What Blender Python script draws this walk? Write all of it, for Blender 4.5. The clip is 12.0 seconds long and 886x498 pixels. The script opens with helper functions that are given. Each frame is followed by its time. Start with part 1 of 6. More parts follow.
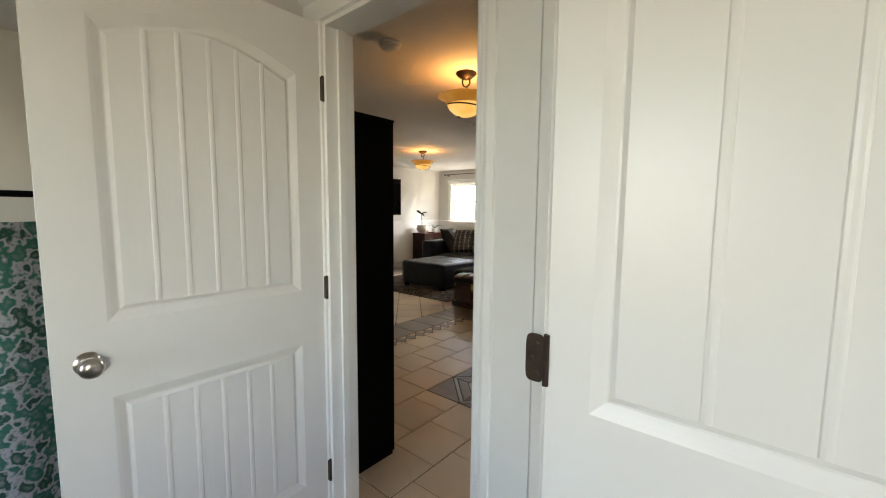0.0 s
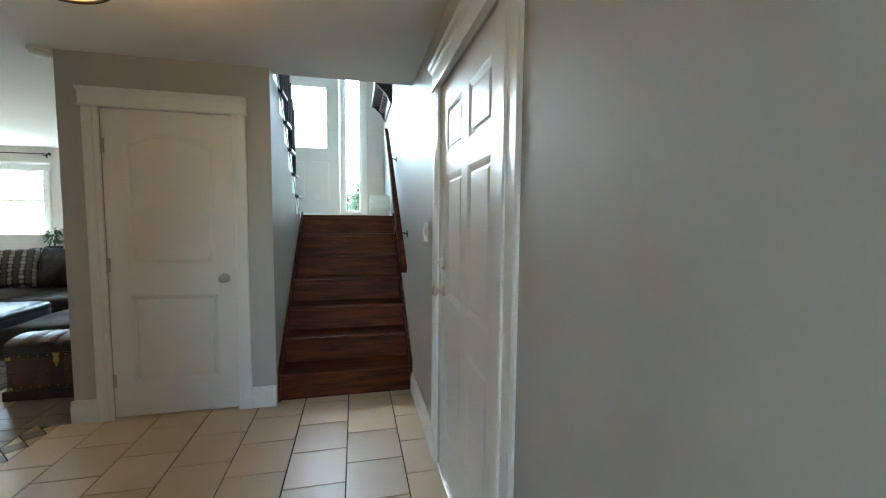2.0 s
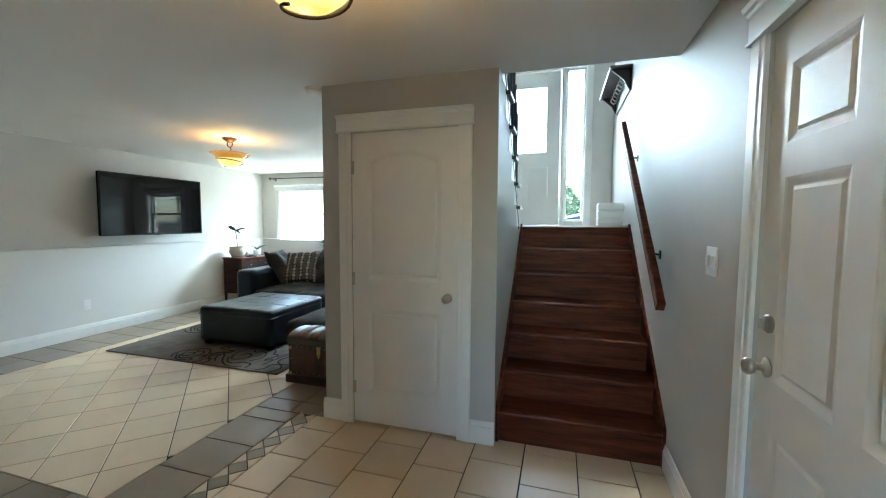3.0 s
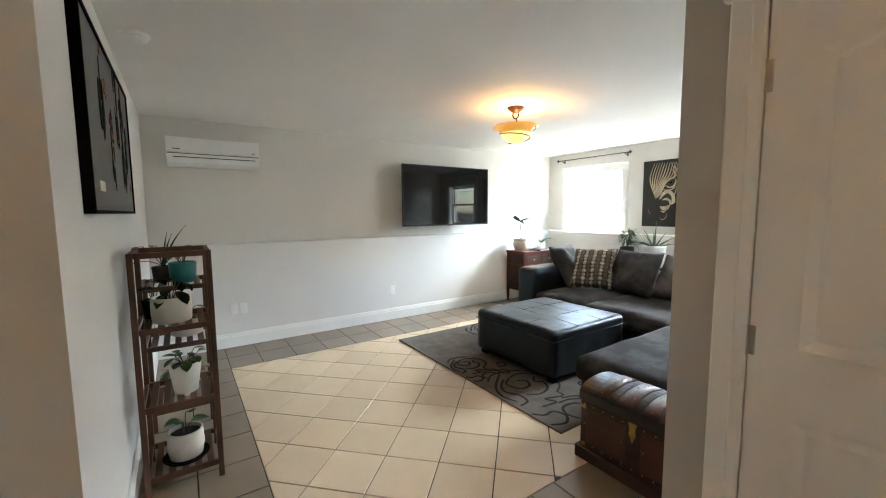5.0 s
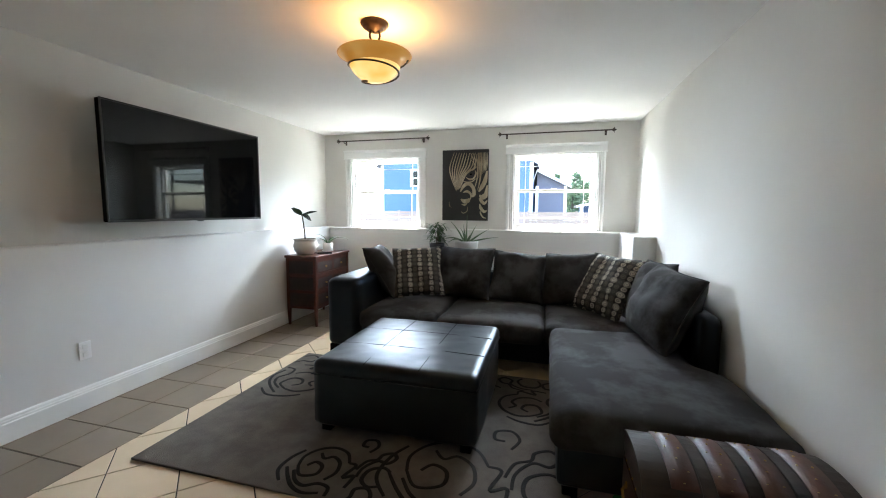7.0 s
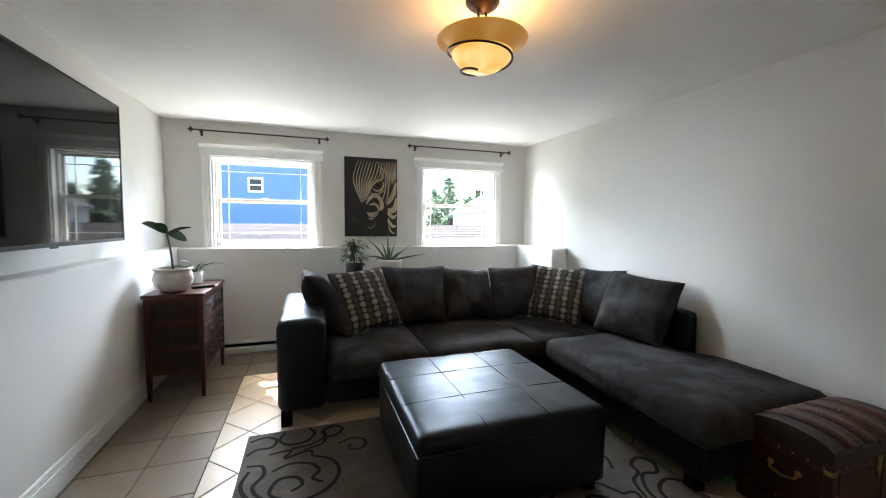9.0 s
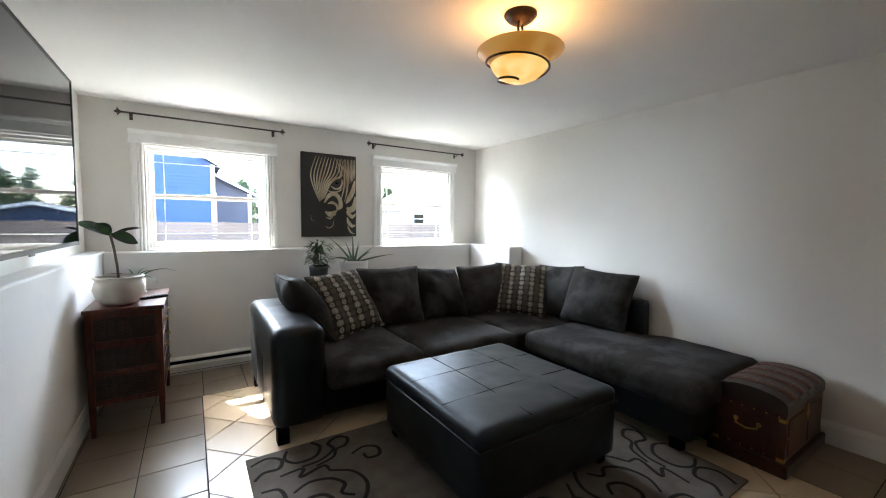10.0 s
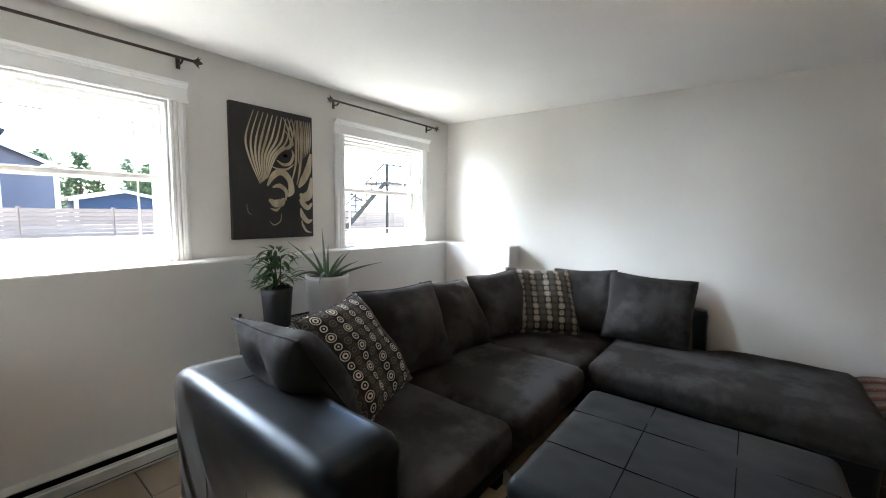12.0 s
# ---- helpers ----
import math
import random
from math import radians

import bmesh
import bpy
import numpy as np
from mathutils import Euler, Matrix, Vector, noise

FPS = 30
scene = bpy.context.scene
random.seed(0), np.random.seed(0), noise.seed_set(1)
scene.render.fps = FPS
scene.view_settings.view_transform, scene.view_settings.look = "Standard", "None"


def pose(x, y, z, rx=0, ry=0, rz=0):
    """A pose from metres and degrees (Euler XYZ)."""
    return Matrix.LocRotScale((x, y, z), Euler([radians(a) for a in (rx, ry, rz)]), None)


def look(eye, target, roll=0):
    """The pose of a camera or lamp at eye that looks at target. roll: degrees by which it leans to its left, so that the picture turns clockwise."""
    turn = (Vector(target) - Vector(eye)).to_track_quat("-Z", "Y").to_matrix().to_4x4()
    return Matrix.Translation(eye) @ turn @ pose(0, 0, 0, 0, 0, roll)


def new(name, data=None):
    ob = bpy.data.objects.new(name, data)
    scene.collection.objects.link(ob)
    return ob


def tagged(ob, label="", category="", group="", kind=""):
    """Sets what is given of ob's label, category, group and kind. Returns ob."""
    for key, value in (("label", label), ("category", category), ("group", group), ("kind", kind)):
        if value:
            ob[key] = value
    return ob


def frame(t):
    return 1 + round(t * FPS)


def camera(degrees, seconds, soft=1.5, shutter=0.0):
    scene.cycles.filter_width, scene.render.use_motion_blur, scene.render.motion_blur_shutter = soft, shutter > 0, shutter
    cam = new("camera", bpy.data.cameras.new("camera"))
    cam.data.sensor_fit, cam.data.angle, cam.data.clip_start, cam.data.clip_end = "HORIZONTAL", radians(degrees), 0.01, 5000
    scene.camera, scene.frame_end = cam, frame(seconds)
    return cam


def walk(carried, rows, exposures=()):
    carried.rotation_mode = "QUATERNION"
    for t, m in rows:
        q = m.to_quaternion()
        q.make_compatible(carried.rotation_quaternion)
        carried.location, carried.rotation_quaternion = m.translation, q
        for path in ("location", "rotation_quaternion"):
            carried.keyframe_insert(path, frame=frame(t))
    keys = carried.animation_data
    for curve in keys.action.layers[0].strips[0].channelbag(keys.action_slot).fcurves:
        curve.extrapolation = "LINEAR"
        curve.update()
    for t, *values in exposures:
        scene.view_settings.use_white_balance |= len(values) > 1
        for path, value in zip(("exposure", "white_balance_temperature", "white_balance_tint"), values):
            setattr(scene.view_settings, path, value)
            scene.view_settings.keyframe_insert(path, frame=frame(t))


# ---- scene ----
cam = camera(97.2, 12.0, 1.1)
PATH = [
    (0, (1.188, 0.039, 1.352), (-0.096, 1.56, 1.157), 0.5),
    (0.3, (0.971, 0.125, 1.353), (-0.006, 1.861, 1.174), 0.3),
    (0.5, (0.843, 0.191, 1.342), (0.127, 2.05, 1.168), 0.5),
    (0.7, (0.728, 0.283, 1.336), (0.282, 2.225, 1.167), 0.4),
    (1, (0.58, 0.413, 1.323), (0.502, 2.405, 1.168), 0.6),
    (1.5, (0.322, 0.663, 1.341), (0.669, 2.627, 1.189), 0.7),
    (2, (0.262, 0.936, 1.353), (0.702, 2.882, 1.206), 0.5),
    (2.5, (0.221, 1.221, 1.417), (0.388, 3.207, 1.252), 0.5),
    (3, (0.076, 1.451, 1.44), (-0.495, 3.363, 1.303), 0.3),
    (3.3, (0.007, 1.566, 1.455), (-1.022, 3.275, 1.316), 0.2),
    (3.5, (-0.037, 1.734, 1.457), (-1.307, 3.273, 1.326), 0.4),
    (3.7, (-0.105, 1.847, 1.442), (-1.543, 3.23, 1.312), 0.3),
    (5.3, (-1.09, 2.569, 1.43), (-2.745, 3.675, 1.239), -0.4),
    (5.5, (-1.241, 2.617, 1.416), (-2.837, 3.807, 1.227), -0.2),
    (6, (-1.64, 2.804, 1.35), (-2.963, 4.292, 1.163), -0.4),
    (6.5, (-2.09, 2.932, 1.329), (-3.022, 4.689, 1.123), -0.2),
    (6.7, (-2.276, 2.92, 1.33), (-3.028, 4.762, 1.129), 0.1),
    (8.3, (-3.786, 3.392, 1.374), (-3.59, 5.374, 1.192), 0.3),
    (8.5, (-3.91, 3.393, 1.366), (-3.594, 5.361, 1.201), 0.3),
    (9, (-4.319, 3.387, 1.362), (-3.667, 5.274, 1.234), 0.5),
    (9.5, (-4.666, 3.487, 1.378), (-3.758, 5.265, 1.255), 0.6),
    (10, (-4.918, 3.64, 1.37), (-3.834, 5.316, 1.239), 0.6),
    (10.5, (-5.045, 3.975, 1.367), (-3.831, 5.557, 1.211), 0.7),
    (11, (-5.131, 4.36, 1.365), (-3.787, 5.833, 1.202), 0.7),
    (11.5, (-5.099, 4.774, 1.414), (-3.635, 6.123, 1.224), 0.8),
    (12, (-5.088, 5.259, 1.423), (-3.524, 6.49, 1.231), 1.0),
]
walk(cam, [(t, look(eye, target, roll)) for t, eye, target, roll in PATH],
     [(0.0, 4.0, 8000, 13), (1.0, 4.15, 7700, 12), (1.5, 4.5, 6900, 5), (2.0, 4.75, 5800, -6), (2.6, 4.75, 5500, -10), (3.0, 4.8, 5700, -6), (3.5, 5.1, 6450, 6), (5.5, 5.2, 6200, 4), (6.0, 4.9, 6150, 5), (6.5, 4.5, 6150, 6), (8.5, 4.1, 6200, 8), (12.0, 4.05, 6300, 10)])

# ---- light ----
world = bpy.data.worlds.new("world")
scene.world = world
world.use_nodes = True
SUN_EL, SUN_AZ = 49.5, 22.0
sky = world.node_tree.nodes.new("ShaderNodeTexSky")
sky.sky_type = "NISHITA"
sky.sun_disc = False
sky.sun_elevation = radians(SUN_EL)
sky.sun_rotation = radians(-SUN_AZ)
bgn = world.node_tree.nodes["Background"]
bgn.inputs["Strength"].default_value = 0.15
world.node_tree.links.new(sky.outputs[0], bgn.inputs["Color"])
sun = new("sun", bpy.data.lights.new("sun", "SUN"))
sun.data.energy = 3.4
sun.data.angle = radians(0.5)
sun.data.color = (1.0, 0.95, 0.87)
sun.matrix_world = look((0, 0, 0), (math.sin(radians(SUN_AZ)) * math.cos(radians(SUN_EL)), -math.cos(radians(SUN_AZ)) * math.cos(radians(SUN_EL)), -math.sin(radians(SUN_EL))))
LAMP_GLOW, BULB = 0.024, 0.50


def daylight_lamp(name, at, target, wide, high, energy, colour):
    """An added area lamp for sky beyond windows or entrance glass, or unseen daylight."""
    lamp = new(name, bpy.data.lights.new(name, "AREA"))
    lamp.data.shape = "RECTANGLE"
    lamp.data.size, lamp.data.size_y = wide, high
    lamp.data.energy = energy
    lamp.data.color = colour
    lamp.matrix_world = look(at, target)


# Added lamps out of view: stand-in sky that brightens the far walls and floor.
daylight_lamp("window_sky_fill", (-3.4, 14.5, 5.1), (-3.6, 8.0, 1.6), 9.5, 3.0, 250.0, (0.86, 0.93, 1.0))
daylight_lamp("window_sky_fill_west", (-12.6, 13.5, 2.6), (-4.7, 8.0, 1.6), 3.2, 3.4, 125.0, (0.80, 0.90, 1.0))
# Lamps just inside the entrance glass stand in for bright sky behind it.
daylight_lamp("front_door_skylight", (-0.405, 7.012, 2.83), (-0.405, 0.0, 2.83), 0.50, 0.82, 0.14, (0.78, 0.89, 1.0))
daylight_lamp("sidelight_skylight", (0.24, 7.013, 2.46), (0.24, 0.0, 2.46), 0.19, 1.9, 0.13, (0.78, 0.89, 1.0))
# Added lamps for the first room's unseen daylight, set to balance its doors.
daylight_lamp("room_daylight_fill", (3.55, -1.0, 1.5), (0.2, 0.4, 1.2), 1.2, 1.2, 0.60, (1.0, 0.84, 0.66))
# No window is known on this side; it lifts the corner board.
daylight_lamp("room_daylight_fill_south", (0.3, -2.25, 1.5), (0.4, 0.8, 1.2), 1.2, 1.2, 0.26, (1.0, 0.84, 0.66))

# ---- materials ----
def material(name, base, second=None, scale=6.0, rough=0.5, metal=0.0, bump=0.0, bump_scale=60.0, stretch=(1, 1, 1), spread=(0.35, 0.65), rough_var=0.0, random_amount=0.0, coat=0.0, spec=0.5, world_space=False):
    """Two-scale noise between two base colours, a fine bump and a varied roughness, in object space or, for tiles, in the room's space shifted from tile to tile."""
    m = bpy.data.materials.new(name)
    m.use_nodes = True
    n, l = m.node_tree.nodes, m.node_tree.links
    b = n["Principled BSDF"]
    b.inputs["Roughness"].default_value = rough
    b.inputs["Metallic"].default_value = metal
    b.inputs["Coat Weight"].default_value = coat
    b.inputs["Specular IOR Level"].default_value = spec
    second = second or tuple(c * 0.93 for c in base)
    tc = n.new("ShaderNodeTexCoord")
    mp = n.new("ShaderNodeMapping")
    mp.inputs["Scale"].default_value = stretch
    if world_space:
        geo, own = n.new("ShaderNodeNewGeometry"), n.new("ShaderNodeObjectInfo")
        shift, add = n.new("ShaderNodeVectorMath"), n.new("ShaderNodeVectorMath")
        shift.operation, add.operation = "SCALE", "ADD"
        shift.inputs[0].default_value = (31.0, 17.0, 5.0)
        l.new(own.outputs["Random"], shift.inputs["Scale"])
        l.new(geo.outputs["Position"], add.inputs[0])
        l.new(shift.outputs[0], add.inputs[1])
        l.new(add.outputs[0], mp.inputs["Vector"])
    else:
        l.new(tc.outputs["Object"], mp.inputs["Vector"])
    big = n.new("ShaderNodeTexNoise")
    big.inputs["Scale"].default_value = scale
    big.inputs["Detail"].default_value = 6
    big.inputs["Roughness"].default_value = 0.6
    l.new(mp.outputs[0], big.inputs["Vector"])
    ramp = n.new("ShaderNodeValToRGB")
    ramp.color_ramp.elements[0].position, ramp.color_ramp.elements[1].position = spread
    ramp.color_ramp.elements[0].color = (*base, 1)
    ramp.color_ramp.elements[1].color = (*second, 1)
    l.new(big.outputs["Fac"], ramp.inputs["Fac"])
    col = ramp.outputs["Color"]
    if random_amount:
        info = n.new("ShaderNodeObjectInfo")
        mr = n.new("ShaderNodeMapRange")
        mr.inputs["To Min"].default_value, mr.inputs["To Max"].default_value = 1 - random_amount, 1 + random_amount
        l.new(info.outputs["Random"], mr.inputs["Value"])
        hs = n.new("ShaderNodeHueSaturation")
        l.new(mr.outputs[0], hs.inputs["Value"])
        l.new(col, hs.inputs["Color"])
        col = hs.outputs["Color"]
    l.new(col, b.inputs["Base Color"])
    if rough_var:
        mr2 = n.new("ShaderNodeMapRange")
        mr2.inputs["From Min"].default_value, mr2.inputs["From Max"].default_value = 0.3, 0.7
        mr2.inputs["To Min"].default_value, mr2.inputs["To Max"].default_value = rough - rough_var, rough + rough_var
        l.new(big.outputs["Fac"], mr2.inputs["Value"])
        l.new(mr2.outputs[0], b.inputs["Roughness"])
    if bump:
        fine = n.new("ShaderNodeTexNoise")
        fine.inputs["Scale"].default_value = bump_scale
        fine.inputs["Detail"].default_value = 4
        l.new(mp.outputs[0], fine.inputs["Vector"])
        bp = n.new("ShaderNodeBump")
        bp.inputs["Strength"].default_value = bump
        bp.inputs["Distance"].default_value = 0.01
        l.new(fine.outputs["Fac"], bp.inputs["Height"])
        l.new(bp.outputs[0], b.inputs["Normal"])
    return m


WALL = material("painted_drywall", (0.72, 0.70, 0.66), (0.695, 0.675, 0.635), 1.2, 0.75, bump=0.04, bump_scale=140, rough_var=0.03, spec=0.22)
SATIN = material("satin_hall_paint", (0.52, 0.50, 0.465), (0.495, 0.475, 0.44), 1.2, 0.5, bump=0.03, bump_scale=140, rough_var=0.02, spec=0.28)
LEDGEP = material("ledge_paint", (0.755, 0.74, 0.715), (0.73, 0.715, 0.69), 1.2, 0.6, bump=0.03, bump_scale=140, rough_var=0.03, spec=0.3)
CEIL = material("ceiling_paint", (0.86, 0.85, 0.83), (0.83, 0.82, 0.80), 1.5, 0.75, bump=0.08, bump_scale=90)
TRIM = material("white_gloss_trim", (0.85, 0.85, 0.83), (0.82, 0.82, 0.80), 2.0, 0.3, bump=0.02, bump_scale=50)
DOORW = material("white_door_paint", (0.84, 0.835, 0.815), (0.81, 0.80, 0.78), 2.0, 0.32, bump=0.03, bump_scale=80, stretch=(1, 1, 0.2))
GROUT = material("dark_grout", (0.055, 0.045, 0.038), (0.035, 0.03, 0.026), 20, 0.95, bump=0.2, spec=0.2)
TILE = material("cream_tile", (0.68, 0.54, 0.375), (0.625, 0.485, 0.33), 3.2, 0.30, bump=0.006, bump_scale=60, random_amount=0.07, world_space=True, spread=(0.28, 0.78))
TILE_D = material("taupe_border_tile", (0.255, 0.200, 0.145), (0.210, 0.163, 0.117), 3.2, 0.29, bump=0.008, bump_scale=60, random_amount=0.09, world_space=True, spread=(0.28, 0.78))
TILE_S = material("slate_inset_tile", (0.20, 0.18, 0.16), (0.13, 0.115, 0.10), 5, 0.3, bump=0.015, random_amount=0.1, world_space=True)
STAIR = material("red_oak_stair", (0.150, 0.037, 0.012), (0.050, 0.012, 0.005), 3.0, 0.5, bump=0.05, bump_scale=30, stretch=(0.9, 9, 9), rough_var=0.03, spec=0.16, spread=(0.32, 0.66))
BLACKM = material("black_metal", (0.02, 0.018, 0.016), (0.03, 0.027, 0.024), 15, 0.4, 0.6)
BLACKP = material("matt_black_panel", (0.003, 0.003, 0.003), (0.0022, 0.0022, 0.0022), 8, 0.6, spec=0.03)
NICKEL = material("brushed_nickel", (0.55, 0.51, 0.46), (0.48, 0.44, 0.40), 30, 0.28, 1.0)
BRONZE = material("dark_bronze", (0.07, 0.05, 0.04), (0.04, 0.03, 0.025), 25, 0.4, 0.7)
LEATHER = material("black_leather", (0.0070, 0.0072, 0.0078), (0.0095, 0.0098, 0.0105), 5, 0.36, bump=0.12, bump_scale=9, rough_var=0.03, spec=0.34)
# The sky's blue reflection is put into the leather as a specular tint.
LEATHER.node_tree.nodes["Principled BSDF"].inputs["Specular Tint"].default_value = (0.62, 0.80, 1.0, 1)
SUEDE = material("charcoal_microsuede", (0.027, 0.025, 0.0235), (0.060, 0.058, 0.060), 3.0, 0.95, bump=0.08, bump_scale=150, spread=(0.46, 0.58), spec=0.2)
RUG = material("grey_brown_rug", (0.120, 0.105, 0.092), (0.170, 0.150, 0.132), 7, 1.0, bump=0.6, bump_scale=260, spec=0.1)
DARKWOOD = material("dark_cherry_wood", (0.100, 0.024, 0.011), (0.045, 0.011, 0.006), 6, 0.38, bump=0.05, bump_scale=40, stretch=(6, 6, 1), spec=0.28)
GLASS_TV = material("tv_screen", (0.004, 0.004, 0.005), (0.005, 0.005, 0.006), 2, 0.035, spec=0.19)
PLASTIC = material("white_plastic", (0.87, 0.87, 0.86), (0.85, 0.85, 0.84), 3, 0.35)
for m_ in (TILE, TILE_D):
    for nd in m_.node_tree.nodes:
        if nd.type == "TEX_NOISE":
            nd.inputs["Detail"].default_value = 5.0

# ---- mesh tools ----
def mesh_of(name, bm, mat, smooth=False):
    me = bpy.data.meshes.new(name)
    bmesh.ops.recalc_face_normals(bm, faces=bm.faces)
    bm.to_mesh(me)
    bm.free()
    if smooth:
        for p in me.polygons:
            p.use_smooth = True
    for m in (mat if isinstance(mat, (list, tuple)) else [mat]):
        me.materials.append(m)
    return me


def thing(name, label, category, at=(0, 0, 0), rz=0.0, group="", kind=""):
    """An Empty at a thing's base, to parent its parts."""
    ob = new(name)
    ob.matrix_world = pose(*at, 0, 0, rz)
    ob.empty_display_size = 0.1
    return tagged(ob, label, category, group, kind)


def part(name, bm, mat, parent=None, label="", smooth=False):
    ob = new(name, mesh_of(name, bm, mat, smooth))
    if parent:
        ob.parent = parent
    return tagged(ob, label) if label else ob


def solid(name, bm, mat, label, category, at=(0, 0, 0), rz=0.0, smooth=False, kind="", group=""):
    ob = new(name, mesh_of(name, bm, mat, smooth))
    ob.matrix_world = pose(*at, 0, 0, rz)
    return tagged(ob, label, category, group, kind)


def box(x0, x1, y0, y1, z0, z1, bevel=0.0, segs=2, bm=None):
    own = bmesh.new()
    bmesh.ops.create_cube(own, size=1.0)
    for v in own.verts:
        v.co = Vector((x0 + (v.co.x + 0.5) * (x1 - x0), y0 + (v.co.y + 0.5) * (y1 - y0), z0 + (v.co.z + 0.5) * (z1 - z0)))
    if bevel:
        bmesh.ops.bevel(own, geom=own.edges[:], offset=bevel, segments=segs, profile=0.5, affect="EDGES")
    return join(bm, own)


def join(bm, other):
    """Adds other to bm and frees it; with no bm, other is the mesh."""
    if bm is None:
        return other
    me = bpy.data.meshes.new("joint")
    other.to_mesh(me)
    other.free()
    bm.from_mesh(me)
    bpy.data.meshes.remove(me)
    return bm


def moved(bm, m):
    bmesh.ops.transform(bm, matrix=m, verts=bm.verts)
    return bm


def lathe(profile, steps=28, bm=None, cap=True):
    """Turns (radius, z) rows about z."""
    own = bmesh.new()
    rings = []
    for r, z in profile:
        rings.append([own.verts.new((r * math.cos(2 * math.pi * i / steps), r * math.sin(2 * math.pi * i / steps), z)) for i in range(steps)])
    for a, b in zip(rings, rings[1:]):
        for i in range(steps):
            own.faces.new((a[i], a[(i + 1) % steps], b[(i + 1) % steps], b[i]))
    if cap:
        own.faces.new(rings[0][::-1])
        own.faces.new(rings[-1])
    return join(bm, own)


def tube(points, radius, steps=8, bm=None, taper=None):
    """A round bar along points; taper gives a radius for each point."""
    own = bmesh.new()
    pts = [Vector(p) for p in points]
    rings = []
    side = None
    for i, p in enumerate(pts):
        d = (pts[min(i + 1, len(pts) - 1)] - pts[max(i - 1, 0)]).normalized()
        if side is None:
            side = d.orthogonal().normalized()
        side = (side - d * side.dot(d)).normalized()
        up = d.cross(side)
        r = taper[i] if taper else radius
        rings.append([own.verts.new(p + r * (side * math.cos(2 * math.pi * k / steps) + up * math.sin(2 * math.pi * k / steps))) for k in range(steps)])
    for a, b in zip(rings, rings[1:]):
        for k in range(steps):
            own.faces.new((a[k], a[(k + 1) % steps], b[(k + 1) % steps], b[k]))
    own.faces.new(rings[0][::-1])
    own.faces.new(rings[-1])
    return join(bm, own)


def prism(outline, axis, a0, a1, bm=None):
    """Extrudes an outline of pairs along an axis: 'x' takes (y, z), 'y' takes (x, z), 'z' takes (x, y)."""
    own = bmesh.new()

    def at(p, a):
        return {"x": (a, p[0], p[1]), "y": (p[0], a, p[1]), "z": (p[0], p[1], a)}[axis]
    lo = [own.verts.new(at(p, a0)) for p in outline]
    hi = [own.verts.new(at(p, a1)) for p in outline]
    own.faces.new(lo[::-1])
    own.faces.new(hi)
    for i in range(len(lo)):
        own.faces.new((lo[i], lo[(i + 1) % len(lo)], hi[(i + 1) % len(lo)], hi[i]))
    return join(bm, own)


def pierced(along, s0, s1, d0, d1, z0, z1, holes):
    """A wall along 'x' or 'y' from s0 to s1, of depth d0 to d1, with holes (s0, s1, z0, z1) through it."""
    bm = bmesh.new()
    ss = sorted({s0, s1, *[h[0] for h in holes], *[h[1] for h in holes]})
    zs = sorted({z0, z1, *[h[2] for h in holes], *[h[3] for h in holes]})
    for a, b in zip(ss, ss[1:]):
        for c, d in zip(zs, zs[1:]):
            if any(h[0] <= a and b <= h[1] and h[2] <= c and d <= h[3] for h in holes):
                continue
            if along == "x":
                box(a, b, d0, d1, c, d, bm=bm)
            else:
                box(d0, d1, a, b, c, d, bm=bm)
    bmesh.ops.remove_doubles(bm, verts=bm.verts, dist=1e-5)
    seen = {}
    for f in bm.faces:
        seen.setdefault(tuple(round(k, 4) for k in f.calc_center_median()), []).append(f)
    bmesh.ops.delete(bm, geom=[f for fs in seen.values() if len(fs) > 1 for f in fs], context="FACES")
    return bm

# ---- structure ----
CZ = 2.38
WX, WLX, EX, NY, NLY, LEDGE = -5.66, -5.53, -1.54, 7.97, 7.82, 1.10
SY, HX, DX = 2.20, 0.70, -2.30
CY, SLX = 3.885, -0.30
WIN_A, WIN_B = (-5.24, -4.26), (-3.005, -2.04)
WIN_Z = (1.12, 2.03)
LAND, LY, FY = 1.40, 5.42, 6.97


def structure(name, bm, mat, label, category="wall"):
    return solid(name, bm, mat, label, category, kind="structure")


floor = structure("floor", box(-5.9, 3.6, -2.3, 8.1, -0.12, -0.006), GROUT, "cream and taupe ceramic tile floor with dark grout", "floor")
structure("wall_north", pierced("x", -5.9, EX, NY, NY + 0.16, -0.1, 2.6, [(*WIN_A, *WIN_Z), (*WIN_B, *WIN_Z)]), WALL, "off-white painted wall with two windows")
structure("wall_north_ledge", box(WLX, -1.59, NLY, NY, -0.1, LEDGE, 0.012), LEDGEP, "white painted low foundation ledge under the windows")
structure("wall_west", box(WX - 0.15, WX, 2.0, NY, -0.1, 2.6), WALL, "off-white painted long wall behind the television")
structure("wall_west_ledge", box(WX, WLX, SY, NY, -0.1, LEDGE + 0.008, 0.012), LEDGEP, "white painted low foundation ledge along the wall")
structure("wall_south", box(WX - 0.15, DX - 0.12, SY - 0.12, SY, -0.1, 2.6), WALL, "off-white painted end wall behind the plant stand")
structure("wall_east", prism([(EX, CY + 0.11), (EX + 0.12, CY + 0.11), (EX + 0.12, 8.13), (-1.597, 8.13)], "z", -0.1, 2.6), WALL, "off-white painted wall beside the chaise")
structure("wall_east_ledge", box(-1.783, -1.575, 7.05, NLY, -0.1, LEDGE, 0.012), LEDGEP, "short white painted stub of the foundation ledge")
CLD = (-1.315, -0.55)
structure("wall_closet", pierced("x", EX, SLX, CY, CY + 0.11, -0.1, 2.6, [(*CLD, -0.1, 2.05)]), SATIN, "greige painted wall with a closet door")
